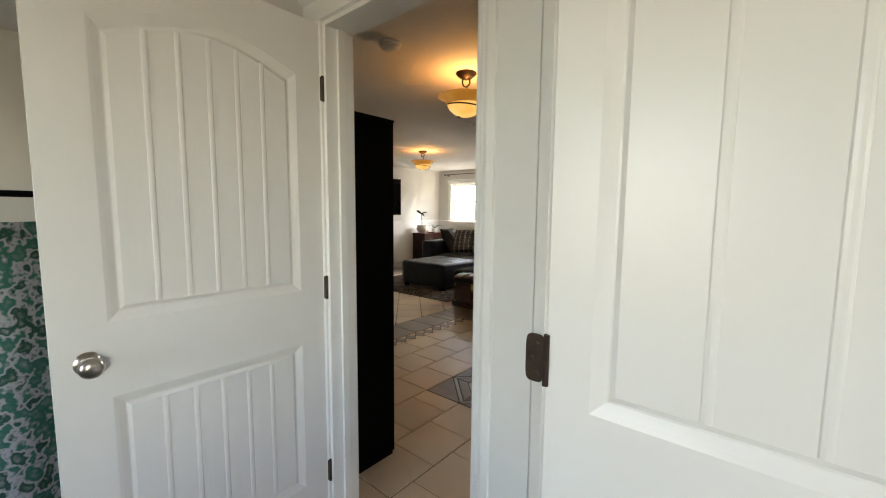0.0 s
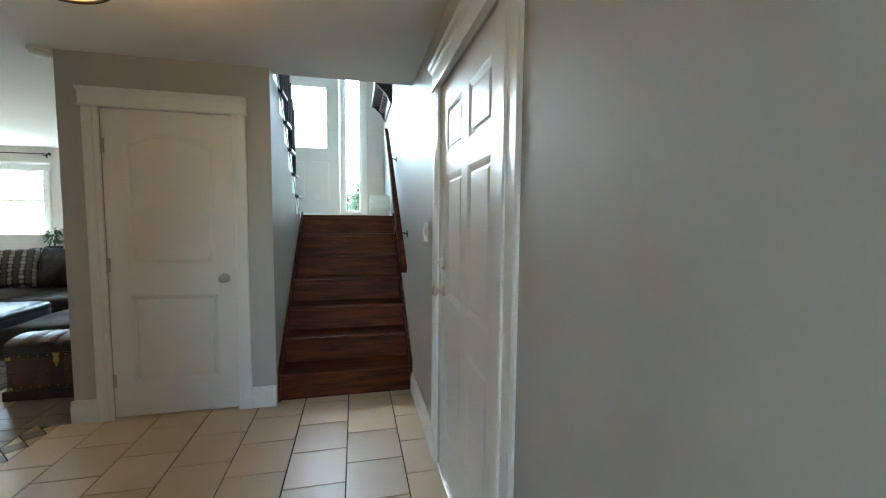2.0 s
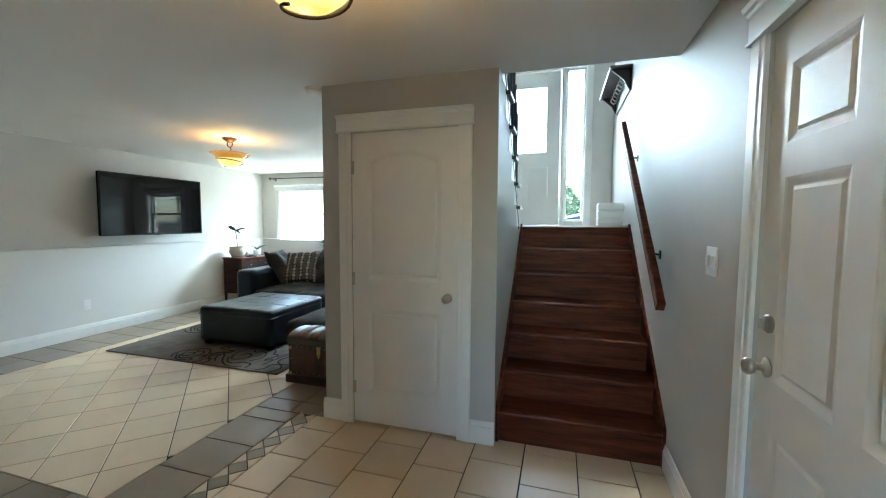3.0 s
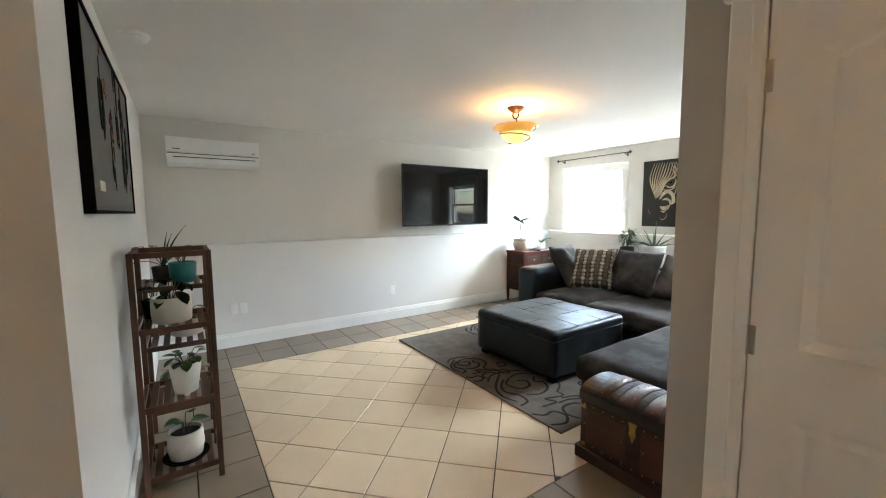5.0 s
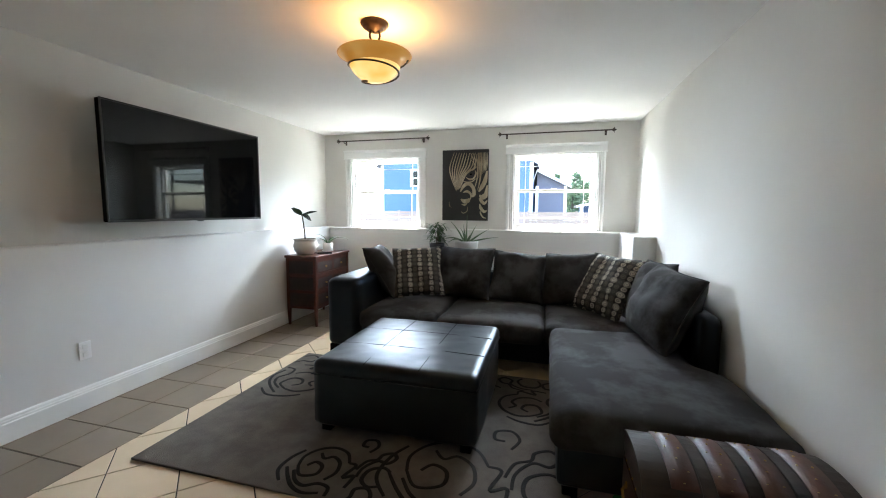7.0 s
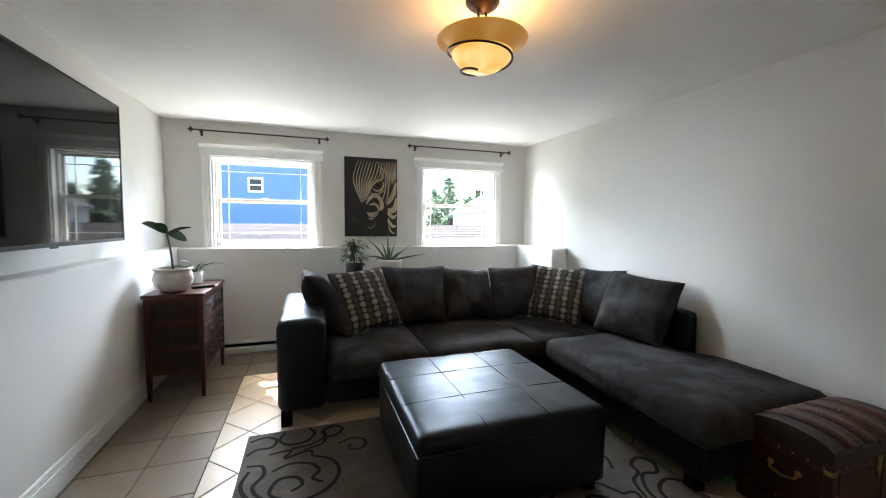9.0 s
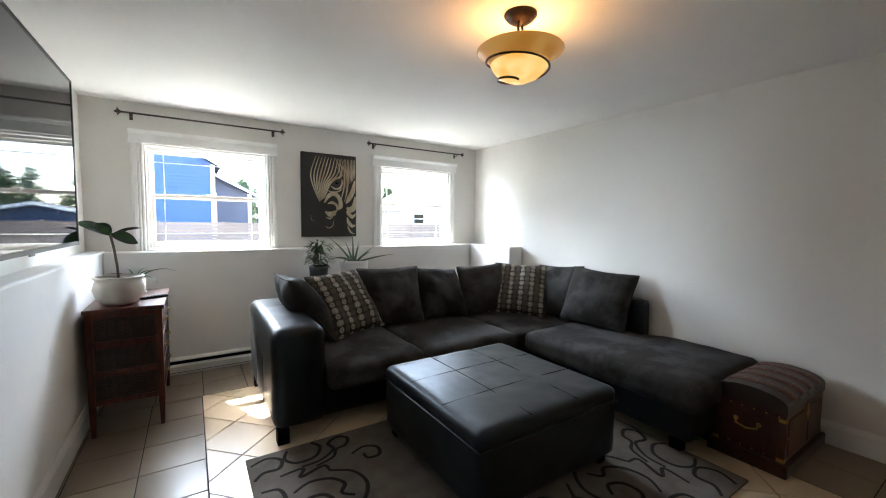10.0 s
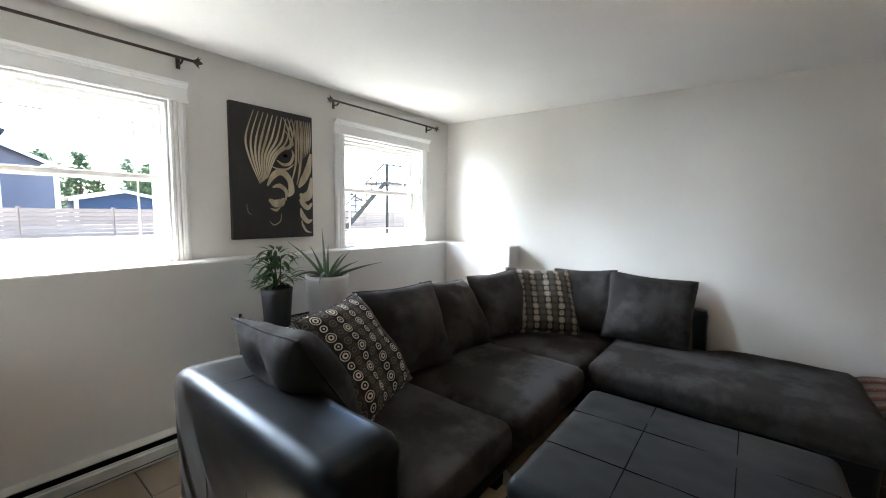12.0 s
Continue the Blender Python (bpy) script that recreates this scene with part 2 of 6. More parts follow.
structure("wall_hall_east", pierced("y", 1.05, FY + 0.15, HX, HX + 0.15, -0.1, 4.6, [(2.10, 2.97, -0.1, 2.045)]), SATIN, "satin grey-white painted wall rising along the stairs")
structure("wall_hall_south", pierced("x", DX - 0.12, HX + 0.15, 0.93, 1.05, -0.1, 2.6, [(-0.17, 0.60, -0.1, 2.06)]), WALL, "off-white painted wall with the room doorway")
structure("wall_hall_west", pierced("y", 1.05, SY, DX - 0.12, DX, -0.1, 2.6, [(1.19, 1.955, -0.1, 2.05)]), WALL, "off-white painted wall with a bathroom doorway")
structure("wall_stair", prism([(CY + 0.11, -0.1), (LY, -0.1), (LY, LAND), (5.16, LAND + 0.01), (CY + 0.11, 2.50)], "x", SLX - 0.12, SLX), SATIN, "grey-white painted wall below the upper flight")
structure("wall_front", pierced("x", EX + 0.225, HX, FY, FY + 0.15, 1.0, 4.6, [(-0.87, 0.06, LAND, LAND + 2.06), (0.12, 0.36, LAND + 0.06, LAND + 2.06)]), WALL, "cream entrance wall at the stair head")
structure("wall_stairwell", box(EX + 0.125, EX + 0.225, 4.0, FY + 0.15, 1.2, 4.6), WALL, "off-white painted wall of the upper stairwell")
structure("wall_stairwell_south", box(EX + 0.225, HX, 3.72, 3.87, 2.6, 4.6), WALL, "off-white painted wall above the hall ceiling")
bm = box(WX - 0.15, DX, SY - 0.12, 8.13, CZ, CZ + 0.2)
box(DX, EX + 0.12, CY + 0.11, 8.13, CZ, CZ + 0.2, bm=bm)
box(DX, HX + 0.15, 1.05, CY + 0.11, CZ, CZ + 0.2, bm=bm)
box(-4.0, 3.6, -2.3, 1.05, CZ, CZ + 0.2, bm=bm)
box(-4.0, DX, 1.05, SY - 0.12, CZ, CZ + 0.2, bm=bm)
box(EX + 0.125, HX + 0.15, 3.72, FY + 0.15, 4.6, 4.8, bm=bm)
structure("ceiling", bm, CEIL, "flat white painted ceiling", "ceiling")
structure("landing_floor", box(EX + 0.225, HX, LY, FY, 1.1, LAND), TILE_D, "taupe tiled landing at the stair head", "floor")
structure("wall_closet_back", box(EX + 0.121, SLX - 0.121, 4.60, 4.68, -0.1, 2.3), WALL, "off-white painted back of the closet")
structure("wall_closet_top", box(EX + 0.121, SLX - 0.121, CY + 0.111, 4.60, 2.2, 2.3), WALL, "off-white painted lid of the closet")
# the first room and the bathroom, closed round
# Openings for the added room lamps; no windows are seen in these walls.
structure("wall_room_east", pierced("y", -2.2, 0.93, 3.5, 3.6, -0.1, 2.6, [(-1.6, -0.4, 0.9, 2.1)]), WALL, "off-white painted wall of the first room")
structure("wall_room_south", pierced("x", -2.42, 3.6, -2.3, -2.2, -0.1, 2.6, [(-0.3, 0.9, 0.9, 2.1)]), WALL, "off-white painted wall of the first room")
structure("wall_room_west", box(-2.42, -2.30, -2.2, 0.93, -0.1, 2.6), WALL, "off-white painted wall of the first room")
structure("wall_bath_west", box(-4.1, -4.0, -2.2, SY, -0.1, 2.6), WALL, "olive grey painted bathroom wall")
structure("wall_bath_south", box(-4.0, -2.42, 0.2, 0.3, -0.1, 2.6), WALL, "olive grey painted bathroom wall")

# ---- doors, windows, trim ----
FLUTED = [(0, 0), (0, 0.014), (0.005, 0.020), (0.018, 0.020), (0.025, 0.013), (0.032, 0.020), (0.041, 0.020), (0.048, 0.013), (0.055, 0.020), (0.072, 0.020), (0.080, 0.016), (0.090, 0.010), (0.090, 0)]
PLAIN = [(0, 0), (0, 0.010), (0.006, 0.014), (0.030, 0.014), (0.034, 0.018), (0.084, 0.020), (0.090, 0.016), (0.090, 0)]
BASE = [(0, 0), (0, 0.016), (0.112, 0.016), (0.116, 0.012), (0.126, 0.012), (0.132, 0.009), (0.142, 0.008), (0.150, 0.003), (0.152, 0)]


def board(outline, origin, across, out, along, length, bm=None):
    """A moulding: an outline of (across, out) pairs drawn along a direction."""
    own = bmesh.new()
    o, a, n, d = Vector(origin), Vector(across), Vector(out), Vector(along)
    lo = [own.verts.new(o + a * u + n * v) for u, v in outline]
    hi = [own.verts.new(o + a * u + n * v + d * length) for u, v in outline]
    own.faces.new(lo[::-1])
    own.faces.new(hi)
    for i in range(len(lo)):
        own.faces.new((lo[i], lo[(i + 1) % len(lo)], hi[(i + 1) % len(lo)], hi[i]))
    return join(bm, own)


def casing(parent, a, b, across, out, z0, z1, profile, head=0.10):
    """Side casings outside the points a and b, and a head with a crown, on a wall whose normal is out."""
    u, n = Vector(across), Vector(out)
    a, b = Vector((*a, 0)), Vector((*b, 0))
    width = (b - a).length
    part("side_casing", board(profile, a + Vector((0, 0, z0)), -u, n, (0, 0, 1), z1 - z0), TRIM, parent)
    part("side_casing", board(profile, b + Vector((0, 0, z0)), u, n, (0, 0, 1), z1 - z0), TRIM, parent)
    rows = [(0, 0), (0, 0.024), (head * 0.7, 0.024), (head * 0.74, 0.030), (head * 0.82, 0.034), (head * 0.86, 0.044), (head, 0.050), (head, 0)]
    part("head_casing", board(rows, a - u * 0.10 + Vector((0, 0, z1)), (0, 0, 1), n, u, width + 0.20), TRIM, parent)
    part("head_fillet", board([(0, 0), (0, 0.029), (0.008, 0.031), (0.012, 0.026), (0.012, 0)], a - u * 0.105 + Vector((0, 0, z1 - 0.004)), (0, 0, 1), n, u, width + 0.21), TRIM, parent)


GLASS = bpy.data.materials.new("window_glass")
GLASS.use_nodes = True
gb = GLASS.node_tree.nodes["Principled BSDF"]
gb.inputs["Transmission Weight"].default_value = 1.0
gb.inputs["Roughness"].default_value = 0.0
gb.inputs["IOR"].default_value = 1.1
# Grey tint puts lower outdoor brightness into the glass; shadowless panes pass daylight undimmed.
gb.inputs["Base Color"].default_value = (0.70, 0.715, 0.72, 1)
VINYL = material("white_vinyl", (0.78, 0.77, 0.73), (0.74, 0.73, 0.69), 3, 0.35)


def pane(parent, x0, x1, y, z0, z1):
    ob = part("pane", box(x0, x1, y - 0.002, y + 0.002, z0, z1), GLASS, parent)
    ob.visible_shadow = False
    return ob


def frame_ring(x0, x1, y0, y1, z0, z1, w, wb=None):
    wb = wb or w
    bm = box(x0, x0 + w, y0, y1, z0, z1, 0.003)
    box(x1 - w, x1, y0, y1, z0, z1, 0.003, bm=bm)
    box(x0 + w - 0.002, x1 - w + 0.002, y0 + 0.001, y1 - 0.001, z1 - w, z1, 0.003, bm=bm)
    box(x0 + w - 0.002, x1 - w + 0.002, y0 + 0.001, y1 - 0.001, z0, z0 + wb, 0.003, bm=bm)
    return bm


def hung_window(name, span):
    x0, x1 = span
    z0, z1 = WIN_Z
    w = thing(name, "white vinyl double-hung window with fluted white casing", "window", kind="structure")
    casing(w, (x0 - 0.005, NY), (x1 + 0.005, NY), (1, 0, 0), (0, -1, 0), LEDGE, z1 + 0.01, FLUTED, 0.11)
    part("jamb", frame_ring(x0, x1, NY - 0.004, NY + 0.10, z0 - 0.012, z1, 0.012, 0.014), TRIM, w)
    part("window_frame", frame_ring(x0 + 0.012, x1 - 0.012, NY + 0.06, NY + 0.15, z0, z1 - 0.012, 0.020), VINYL, w)
    mid = z0 + (z1 - z0) * 0.515
    a, b = x0 + 0.031, x1 - 0.031
    up = part("upper_sash", frame_ring(a, b, NY + 0.11, NY + 0.14, mid - 0.02, z1 - 0.031, 0.026), VINYL, w)
    low = part("lower_sash", frame_ring(a, b, NY + 0.075, NY + 0.105, z0 + 0.019, mid + 0.02, 0.030, 0.036), VINYL, w)
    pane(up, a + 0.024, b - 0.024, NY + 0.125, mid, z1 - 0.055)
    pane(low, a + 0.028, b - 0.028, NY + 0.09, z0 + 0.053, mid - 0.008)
    for s, (p, q, y) in ((up, (mid + 0.015, z1 - 0.056, NY + 0.122)), (low, (z0 + 0.054, mid - 0.009, NY + 0.087))):
        for x in (a + 0.10, b - 0.10):
            part("muntin", box(x - 0.004, x + 0.004, y - 0.004, y + 0.004, p, q), VINYL, s)
        zz = q - 0.075 if s is up else p + 0.075
        part("muntin", box(a + 0.025, b - 0.025, y - 0.0035, y + 0.0035, zz - 0.004, zz + 0.004), VINYL, s)
    part("sash_lock", box((a + b) / 2 - 0.03, (a + b) / 2 + 0.03, NY + 0.068, NY + 0.10, mid + 0.02, mid + 0.032, 0.004), VINYL, low)
    part("window_sill", box(x0 - 0.002, x1 + 0.002, NY - 0.02, NY + 0.10, LEDGE - 0.001, z0 - 0.008, 0.004), TRIM, w)
    return w


hung_window("window_1", WIN_A)
hung_window("window_2", WIN_B)


def door_leaf(w, h, t, panels, planks=0, arch=0.0):
    """A moulded door in the plane of x and z: stiles and rails round recessed panels (x0, x1, z0, z1)."""
    bm = box(0, w, -t / 2 + 0.010, t / 2 - 0.010, 0, h)
    fields = []
    for side in (-1, 1):
        ya, yb = sorted((side * (t / 2 - 0.0102), side * t / 2))
        join(bm, pierced("x", 0, w, ya, yb, 0, h, panels))
        for i, (a, b, c, d) in enumerate(panels):
            top = arch if (arch and d == max(p[3] for p in panels)) else 0.0

            def ring(inset, rise):
                pts = [(a + inset, c + inset), (b - inset, c + inset)]
                n = 14
                for k in range(n + 1):
                    s = k / n
                    pts.append((b - inset - (b - a - 2 * inset) * s, d - inset - rise + rise * math.sin(math.pi * s) ** 1.0))
                return pts
            if top:
                # spandrels that close the square corners above the arch
                n = 14
                pts = ring(0.0, top)[2:]
                for p, q in zip(pts, pts[1:]):
                    prism([p, q, (q[0], d), (p[0], d)], "y", ya, yb, bm=bm)
            # sloped moulding from the face down into the recess, and the raised field
            outer, lip, inner, field = ring(0.0, top), ring(0.010, top), ring(0.026, top), ring(0.040, top)
            own = bmesh.new()
            levels = [(outer, t / 2), (lip, t / 2 - 0.003), (inner, t / 2 - 0.0095), (ring(0.030, top), t / 2 - 0.0095), (field, t / 2 - 0.004)]
            loops = [[own.verts.new((x, side * y, z)) for x, z in pts] for pts, y in levels]
            for lo, hi in zip(loops, loops[1:]):
                for k in range(len(lo)):
                    own.faces.new((lo[k], lo[(k + 1) % len(lo)], hi[(k + 1) % len(hi)], hi[k]))
            own.faces.new(loops[-1])
            if planks:
                fw = (b - a - 0.08) / planks
                for k in range(1, planks):
                    x = a + 0.04 + fw * k
                    rise = top * math.sin(math.pi * (x - a) / (b - a)) if top else 0
                    bead = tube([(x, 0, c + 0.042), (x, 0, d - 0.042 - top + rise)], 0.0085, 10)
                    for v in bead.verts:
                        v.co.y = side * (t / 2 - 0.0042) + v.co.y * 0.30
                    join(own, bead)
            fields.append(own)
    return bm, fields


def put_leaf(parent, w, h, t, panels, planks=0, arch=0.0):
    slab, fields = door_leaf(w, h, t, panels, planks, arch)
    bmesh.ops.remove_doubles(slab, verts=slab.verts, dist=1e-4)
    leaf_ob = part("leaf", slab, DOORW, parent)
    for f in fields:
        part("panel", f, DOORW, leaf_ob)


TWO_PANEL = lambda w: [(0.115, w - 0.115, 0.23, 0.82), (0.115, w - 0.115, 1.03, 1.90)]


def knob(parent, x, z, y, side, mat=NICKEL):
    """A round knob with its rose on a door's face."""
    bm = lathe([(0.031, 0), (0.031, 0.006), (0.018, 0.010), (0.011, 0.014), (0.011, 0.030), (0.020, 0.036), (0.027, 0.046), (0.027, 0.056), (0.020, 0.064), (0.008, 0.067)], 24)
    moved(bm, Matrix.Translation((x, y, z)) @ Matrix.Rotation(radians(90 if side < 0 else -90), 4, "X"))
    return part("door_knob", bm, mat, parent, "satin nickel round knob", True)


def hinge(parent, x, z, y, mat=NICKEL):
    bm = box(x - 0.012, x + 0.018, y - 0.003, y + 0.003, z - 0.045, z + 0.045, 0.002)
    tube([(x - 0.004, y - 0.006, z - 0.047), (x - 0.004, y - 0.006, z + 0.047)], 0.006, 8, bm=bm)
    return part("hinge", bm, mat, parent)


def hung_door(name, label, w, at, rz, panels, planks=0, arch=0.0, knob_x=None, hinge_x=0.0, t=0.035, hinge_mat=NICKEL, both=True):
    d = thing(name, label, "door", at, rz, kind="structure")
    put_leaf(d, w, 2.035, t, panels, planks, arch)
    kx = w - 0.065 if knob_x is None else knob_x
    knob(d, kx, 0.93, -t / 2, -1)
    if both:
        knob(d, kx, 0.93, t / 2, 1)
    for z in (0.25, 1.03, 1.80):
        hinge(d, hinge_x, z, -t / 2 - 0.001, hinge_mat)
    return d


# closet door under the upper flight, shut
W1 = CLD[1] - CLD[0] - 0.006
hung_door("door_closet", "white two-panel arched closet door, shut, nickel knob", W1, (CLD[0] + 0.003, CY + 0.022, 0.012), 0, TWO_PANEL(W1), 0, 0.06, hinge_x=-0.002, both=False)
trim = thing("trim_closet", "white flat casing round the closet door", "trim", kind="structure")
casing(trim, (CLD[0], CY), (CLD[1], CY), (1, 0, 0), (0, -1, 0), 0.0, 2.052, PLAIN, 0.11)
part("jamb", pierced("x", CLD[0] - 0.02, CLD[1] + 0.02, CY + 0.045, CY + 0.105, 0, 2.07, [(CLD[0] + 0.012, CLD[1] - 0.012, 0, 2.04)]), TRIM, trim)
# six-panel door in the hall, shut
W2 = 0.864
six = [(a, b, c, d) for a, b in ((0.105, 0.385), (0.479, 0.759)) for c, d in ((0.22, 0.80), (0.95, 1.57), (1.67, 1.90))]
d6 = hung_door("door_hall", "white six-panel steel door, shut, nickel knob and deadbolt", W2, (HX + 0.030, 2.103, 0.008), 90, six, knob_x=W2 - 0.07, hinge_x=0.0, both=False)
for ob in [o for o in d6.children if o.name.startswith(("door_knob", "hinge"))]:
    bpy.data.objects.remove(ob)
kb = lathe([(0.031, 0), (0.031, 0.006), (0.018, 0.010), (0.011, 0.014), (0.011, 0.030), (0.020, 0.036), (0.027, 0.046), (0.027, 0.056), (0.020, 0.064), (0.008, 0.067)], 24)
part("door_knob", moved(kb, Matrix.Translation((W2 - 0.07, 0.0175, 0.98)) @ Matrix.Rotation(radians(-90), 4, "X")), NICKEL, d6, "satin nickel round knob", True)
db = lathe([(0.030, 0), (0.030, 0.008), (0.022, 0.014), (0.012, 0.016)], 24)
box(-0.004, 0.004, -0.016, 0.016, 0.014, 0.030, 0.002, bm=db)
part("deadbolt", moved(db, Matrix.Translation((W2 - 0.07, 0.0175, 1.12)) @ Matrix.Rotation(radians(-90), 4, "X")), NICKEL, d6, "satin nickel deadbolt")
for z in (0.22, 1.02, 1.83):
    bm = box(-0.016, 0.016, 0.014, 0.020, z - 0.05, z + 0.05, 0.002)
    tube([(0, 0.024, z - 0.052), (0, 0.024, z + 0.052)], 0.0065, 8, bm=bm)
    part("hinge", bm, NICKEL, d6)
trim = thing("trim_hall_door", "white casing with a crowned head round the hall door", "trim", kind="structure")
casing(trim, (HX, 2.10), (HX, 2.97), (0, 1, 0), (-1, 0, 0), 0.0, 2.045, PLAIN, 0.12)
part("back_band", board([(0, 0), (0, 0.012), (0.070, 0.014), (0.080, 0.008), (0.080, 0)], (HX, 2.009, 0), (0, -1, 0), (-1, 0, 0), (0, 0, 1), 2.165), TRIM, trim)
part("threshold", box(HX - 0.005, HX + 0.06, 2.10, 2.97, 0, 0.012, 0.003), NICKEL, trim)
# door of the first room, standing open at a right angle, and its frame
W3 = 0.80
room_door = hung_door("door_room", "white plank-panelled door standing open, nickel knob", W3, (-0.19, 0.128, 0.012), 90, TWO_PANEL(W3), 6, 0.07, knob_x=0.07, hinge_x=W3 - 0.004, hinge_mat=BRONZE)
trim = thing("trim_room_door", "white painted casing and jamb of the room doorway", "trim", kind="structure")
part("jamb", box(-0.168, -0.150, 0.925, 1.052, 0, 2.06, 0.002), TRIM, trim)
part("jamb", box(0.585, 0.603, 0.90, 1.052, 0, 2.06, 0.002), TRIM, trim)
part("head_jamb", box(-0.150, 0.585, 0.925, 1.052, 2.042, 2.06, 0.002), TRIM, trim)
part("door_stop", box(-0.150, -0.138, 0.975, 1.01, 0, 2.042, 0.002), TRIM, trim)
part("side_casing", board(FLUTED, (-0.165, 1.05, 0), (-1, 0, 0), (0, 1, 0), (0, 0, 1), 2.06), TRIM, trim)
part("side_casing", board(FLUTED, (0.600, 1.05, 0), (1, 0, 0), (0, 1, 0), (0, 0, 1), 2.06), TRIM, trim)
part("side_casing", board(FLUTED, (-0.168, 0.93, 0), (-1, 0, 0), (0, -1, 0), (0, 0, 1), 2.06), TRIM, trim)
part("head_casing", board([(0, 0), (0, 0.022), (0.07, 0.022), (0.085, 0.040), (0.10, 0.044), (0.10, 0)], (-0.27, 0.93, 2.06), (0, 0, 1), (0, -1, 0), (1, 0, 0), 0.87), TRIM, trim)
A, B, C, D = Vector((0.593, 0.90, 0)), Vector((0.682, 0.832, 0)), Vector((0.845, 0.722, 0)), Vector((0.884, 0.692, 0))
ab, bc = (B - A), (C - B)
part("side_casing", board([(u * ab.length / 0.09, v) for u, v in FLUTED], A, ab.normalized(), Vector((-ab.y, ab.x, 0)).normalized() * -1, (0, 0, 1), 2.15), TRIM, trim)
part("corner_board", board([(0, 0), (0, 0.004), (bc.length, 0.004), (bc.length, 0)], B, bc.normalized(), Vector((bc.y, -bc.x, 0)).normalized(), (0, 0, 1), 2.3), TRIM, trim)
part("corner_board", prism([(0.60, 0.905), (0.69, 0.84), (0.85, 0.73), (0.884, 0.735), (0.884, 0.925), (0.60, 0.925)], "z", 0, CZ), TRIM, trim)
cd = D - C
part("hinge_jamb", board([(0, -0.004), (0, 0.003), (cd.length - 0.006, 0.003), (cd.length - 0.006, -0.004)], C + Vector((0.004, -0.003, 0)), cd.normalized(), Vector((cd.y, -cd.x, 0)).normalized(), (0, 0, 1), 2.05), TRIM, trim)
structure("wall_room_north", box(0.884, 3.5, 0.735, 0.93, -0.1, 2.6), WALL, "off-white painted wall beside the doorway")
W4 = 0.76
side = thing("door_side", "white plank-panelled door, shut, dark bronze hinges", "door", (0.888, 0.708, 0.012), 0, kind="structure")
put_leaf(side, W4, 2.035, 0.035, [(0.080, W4 - 0.10, 0.23, 0.80), (0.080, W4 - 0.10, 0.995, 1.90)], 4, 0.07)
for z in (0.25, 1.07, 1.80):
    oval = [(-0.022 + 0.018 * math.copysign(abs(math.cos(a)) ** 0.4, math.cos(a)), z + 0.045 * math.copysign(abs(math.sin(a)) ** 0.4, math.sin(a))) for a in [i * math.pi / 14 for i in range(28)]]
    bm = prism(oval, "y", -0.022, -0.017)
    for k in (-0.028, 0.0, 0.028):
        screw = lathe([(0.0045, 0), (0.004, 0.0015), (0.001, 0.002)], 8)
        join(bm, moved(screw, Matrix.Translation((-0.022 + (0.006 if k else -0.005), -0.022, z + k)) @ Matrix.Rotation(radians(90), 4, "X")))
    tube([(0.0, -0.020, z - 0.048), (0.0, -0.020, z + 0.048)], 0.006, 8, bm=bm)
    part("hinge", bm, BRONZE, side, "dark bronze hinge leaf")
# bathroom doorway with its door open inwards
trim = thing("trim_bath_door", "white fluted casing with a crowned head round the bathroom doorway", "trim", kind="structure")
casing(trim, (DX, 1.19), (DX, 1.955), (0, 1, 0), (1, 0, 0), 0.0, 2.05, FLUTED, 0.12)
part("jamb", box(DX - 0.122, DX + 0.002, 1.937, 1.955, 0, 2.05, 0.002), TRIM, trim)
part("jamb", box(DX - 0.122, DX + 0.002, 1.19, 1.208, 0, 2.05, 0.002), TRIM, trim)
part("head_jamb", box(DX - 0.122, DX + 0.002, 1.208, 1.937, 2.035, 2.05, 0.002), TRIM, trim)
W5 = 0.72
bath = thing("door_bath", "white six-panel door standing open into the bathroom, black hinges", "door", (DX - 0.125, 1.93, 0.012), 186, kind="structure")
put_leaf(bath, W5, 2.02, 0.035, [(a, b, c, d) for a, b in ((0.09, 0.315), (0.405, 0.63)) for c, d in ((0.22, 0.80), (0.95, 1.57), (1.67, 1.90))])
knob(bath, W5 - 0.06, 0.93, 0.0175, 1)
for z in (0.25, 1.03, 1.80):
    part("hinge", box(-0.020, 0.004, -0.020, 0.020, z - 0.05, z + 0.05, 0.003), BRONZE, bath)


def baseboard(name, origin, along, out, length, label="white moulded baseboard"):
    structure(name, board(BASE, origin, (0, 0, 1), out, along, length), TRIM, label, "baseboard")


baseboard("baseboard_west", (WLX, SY, 0), (0, 1, 0), (1, 0, 0), NLY - SY)
baseboard("baseboard_south", (WLX + 0.016, SY, 0), (1, 0, 0), (0, 1, 0), DX - WLX - 0.016)
EAST = Vector((-1.597 - EX, 8.13 - CY - 0.11, 0)).normalized()
baseboard("baseboard_east", (EX, CY, 0), EAST, (-EAST.y, EAST.x, 0), 7.04 - CY)
baseboard("baseboard_closet_left", (EX - 0.016, CY, 0), (1, 0, 0), (0, -1, 0), CLD[0] - 0.09 - EX + 0.016)
baseboard("baseboard_closet_right", (CLD[1] + 0.09, CY, 0), (1, 0, 0), (0, -1, 0), SLX - CLD[1] - 0.09)
baseboard("baseboard_hall_east", (HX, 3.06, 0), (0, 1, 0), (-1, 0, 0), 0.88)
baseboard("baseboard_hall_east_near", (HX, 1.05, 0), (0, 1, 0), (-1, 0, 0), 0.879)
baseboard("baseboard_hall_west", (DX, 2.045, 0), (0, 1, 0), (1, 0, 0), SY - 2.045)

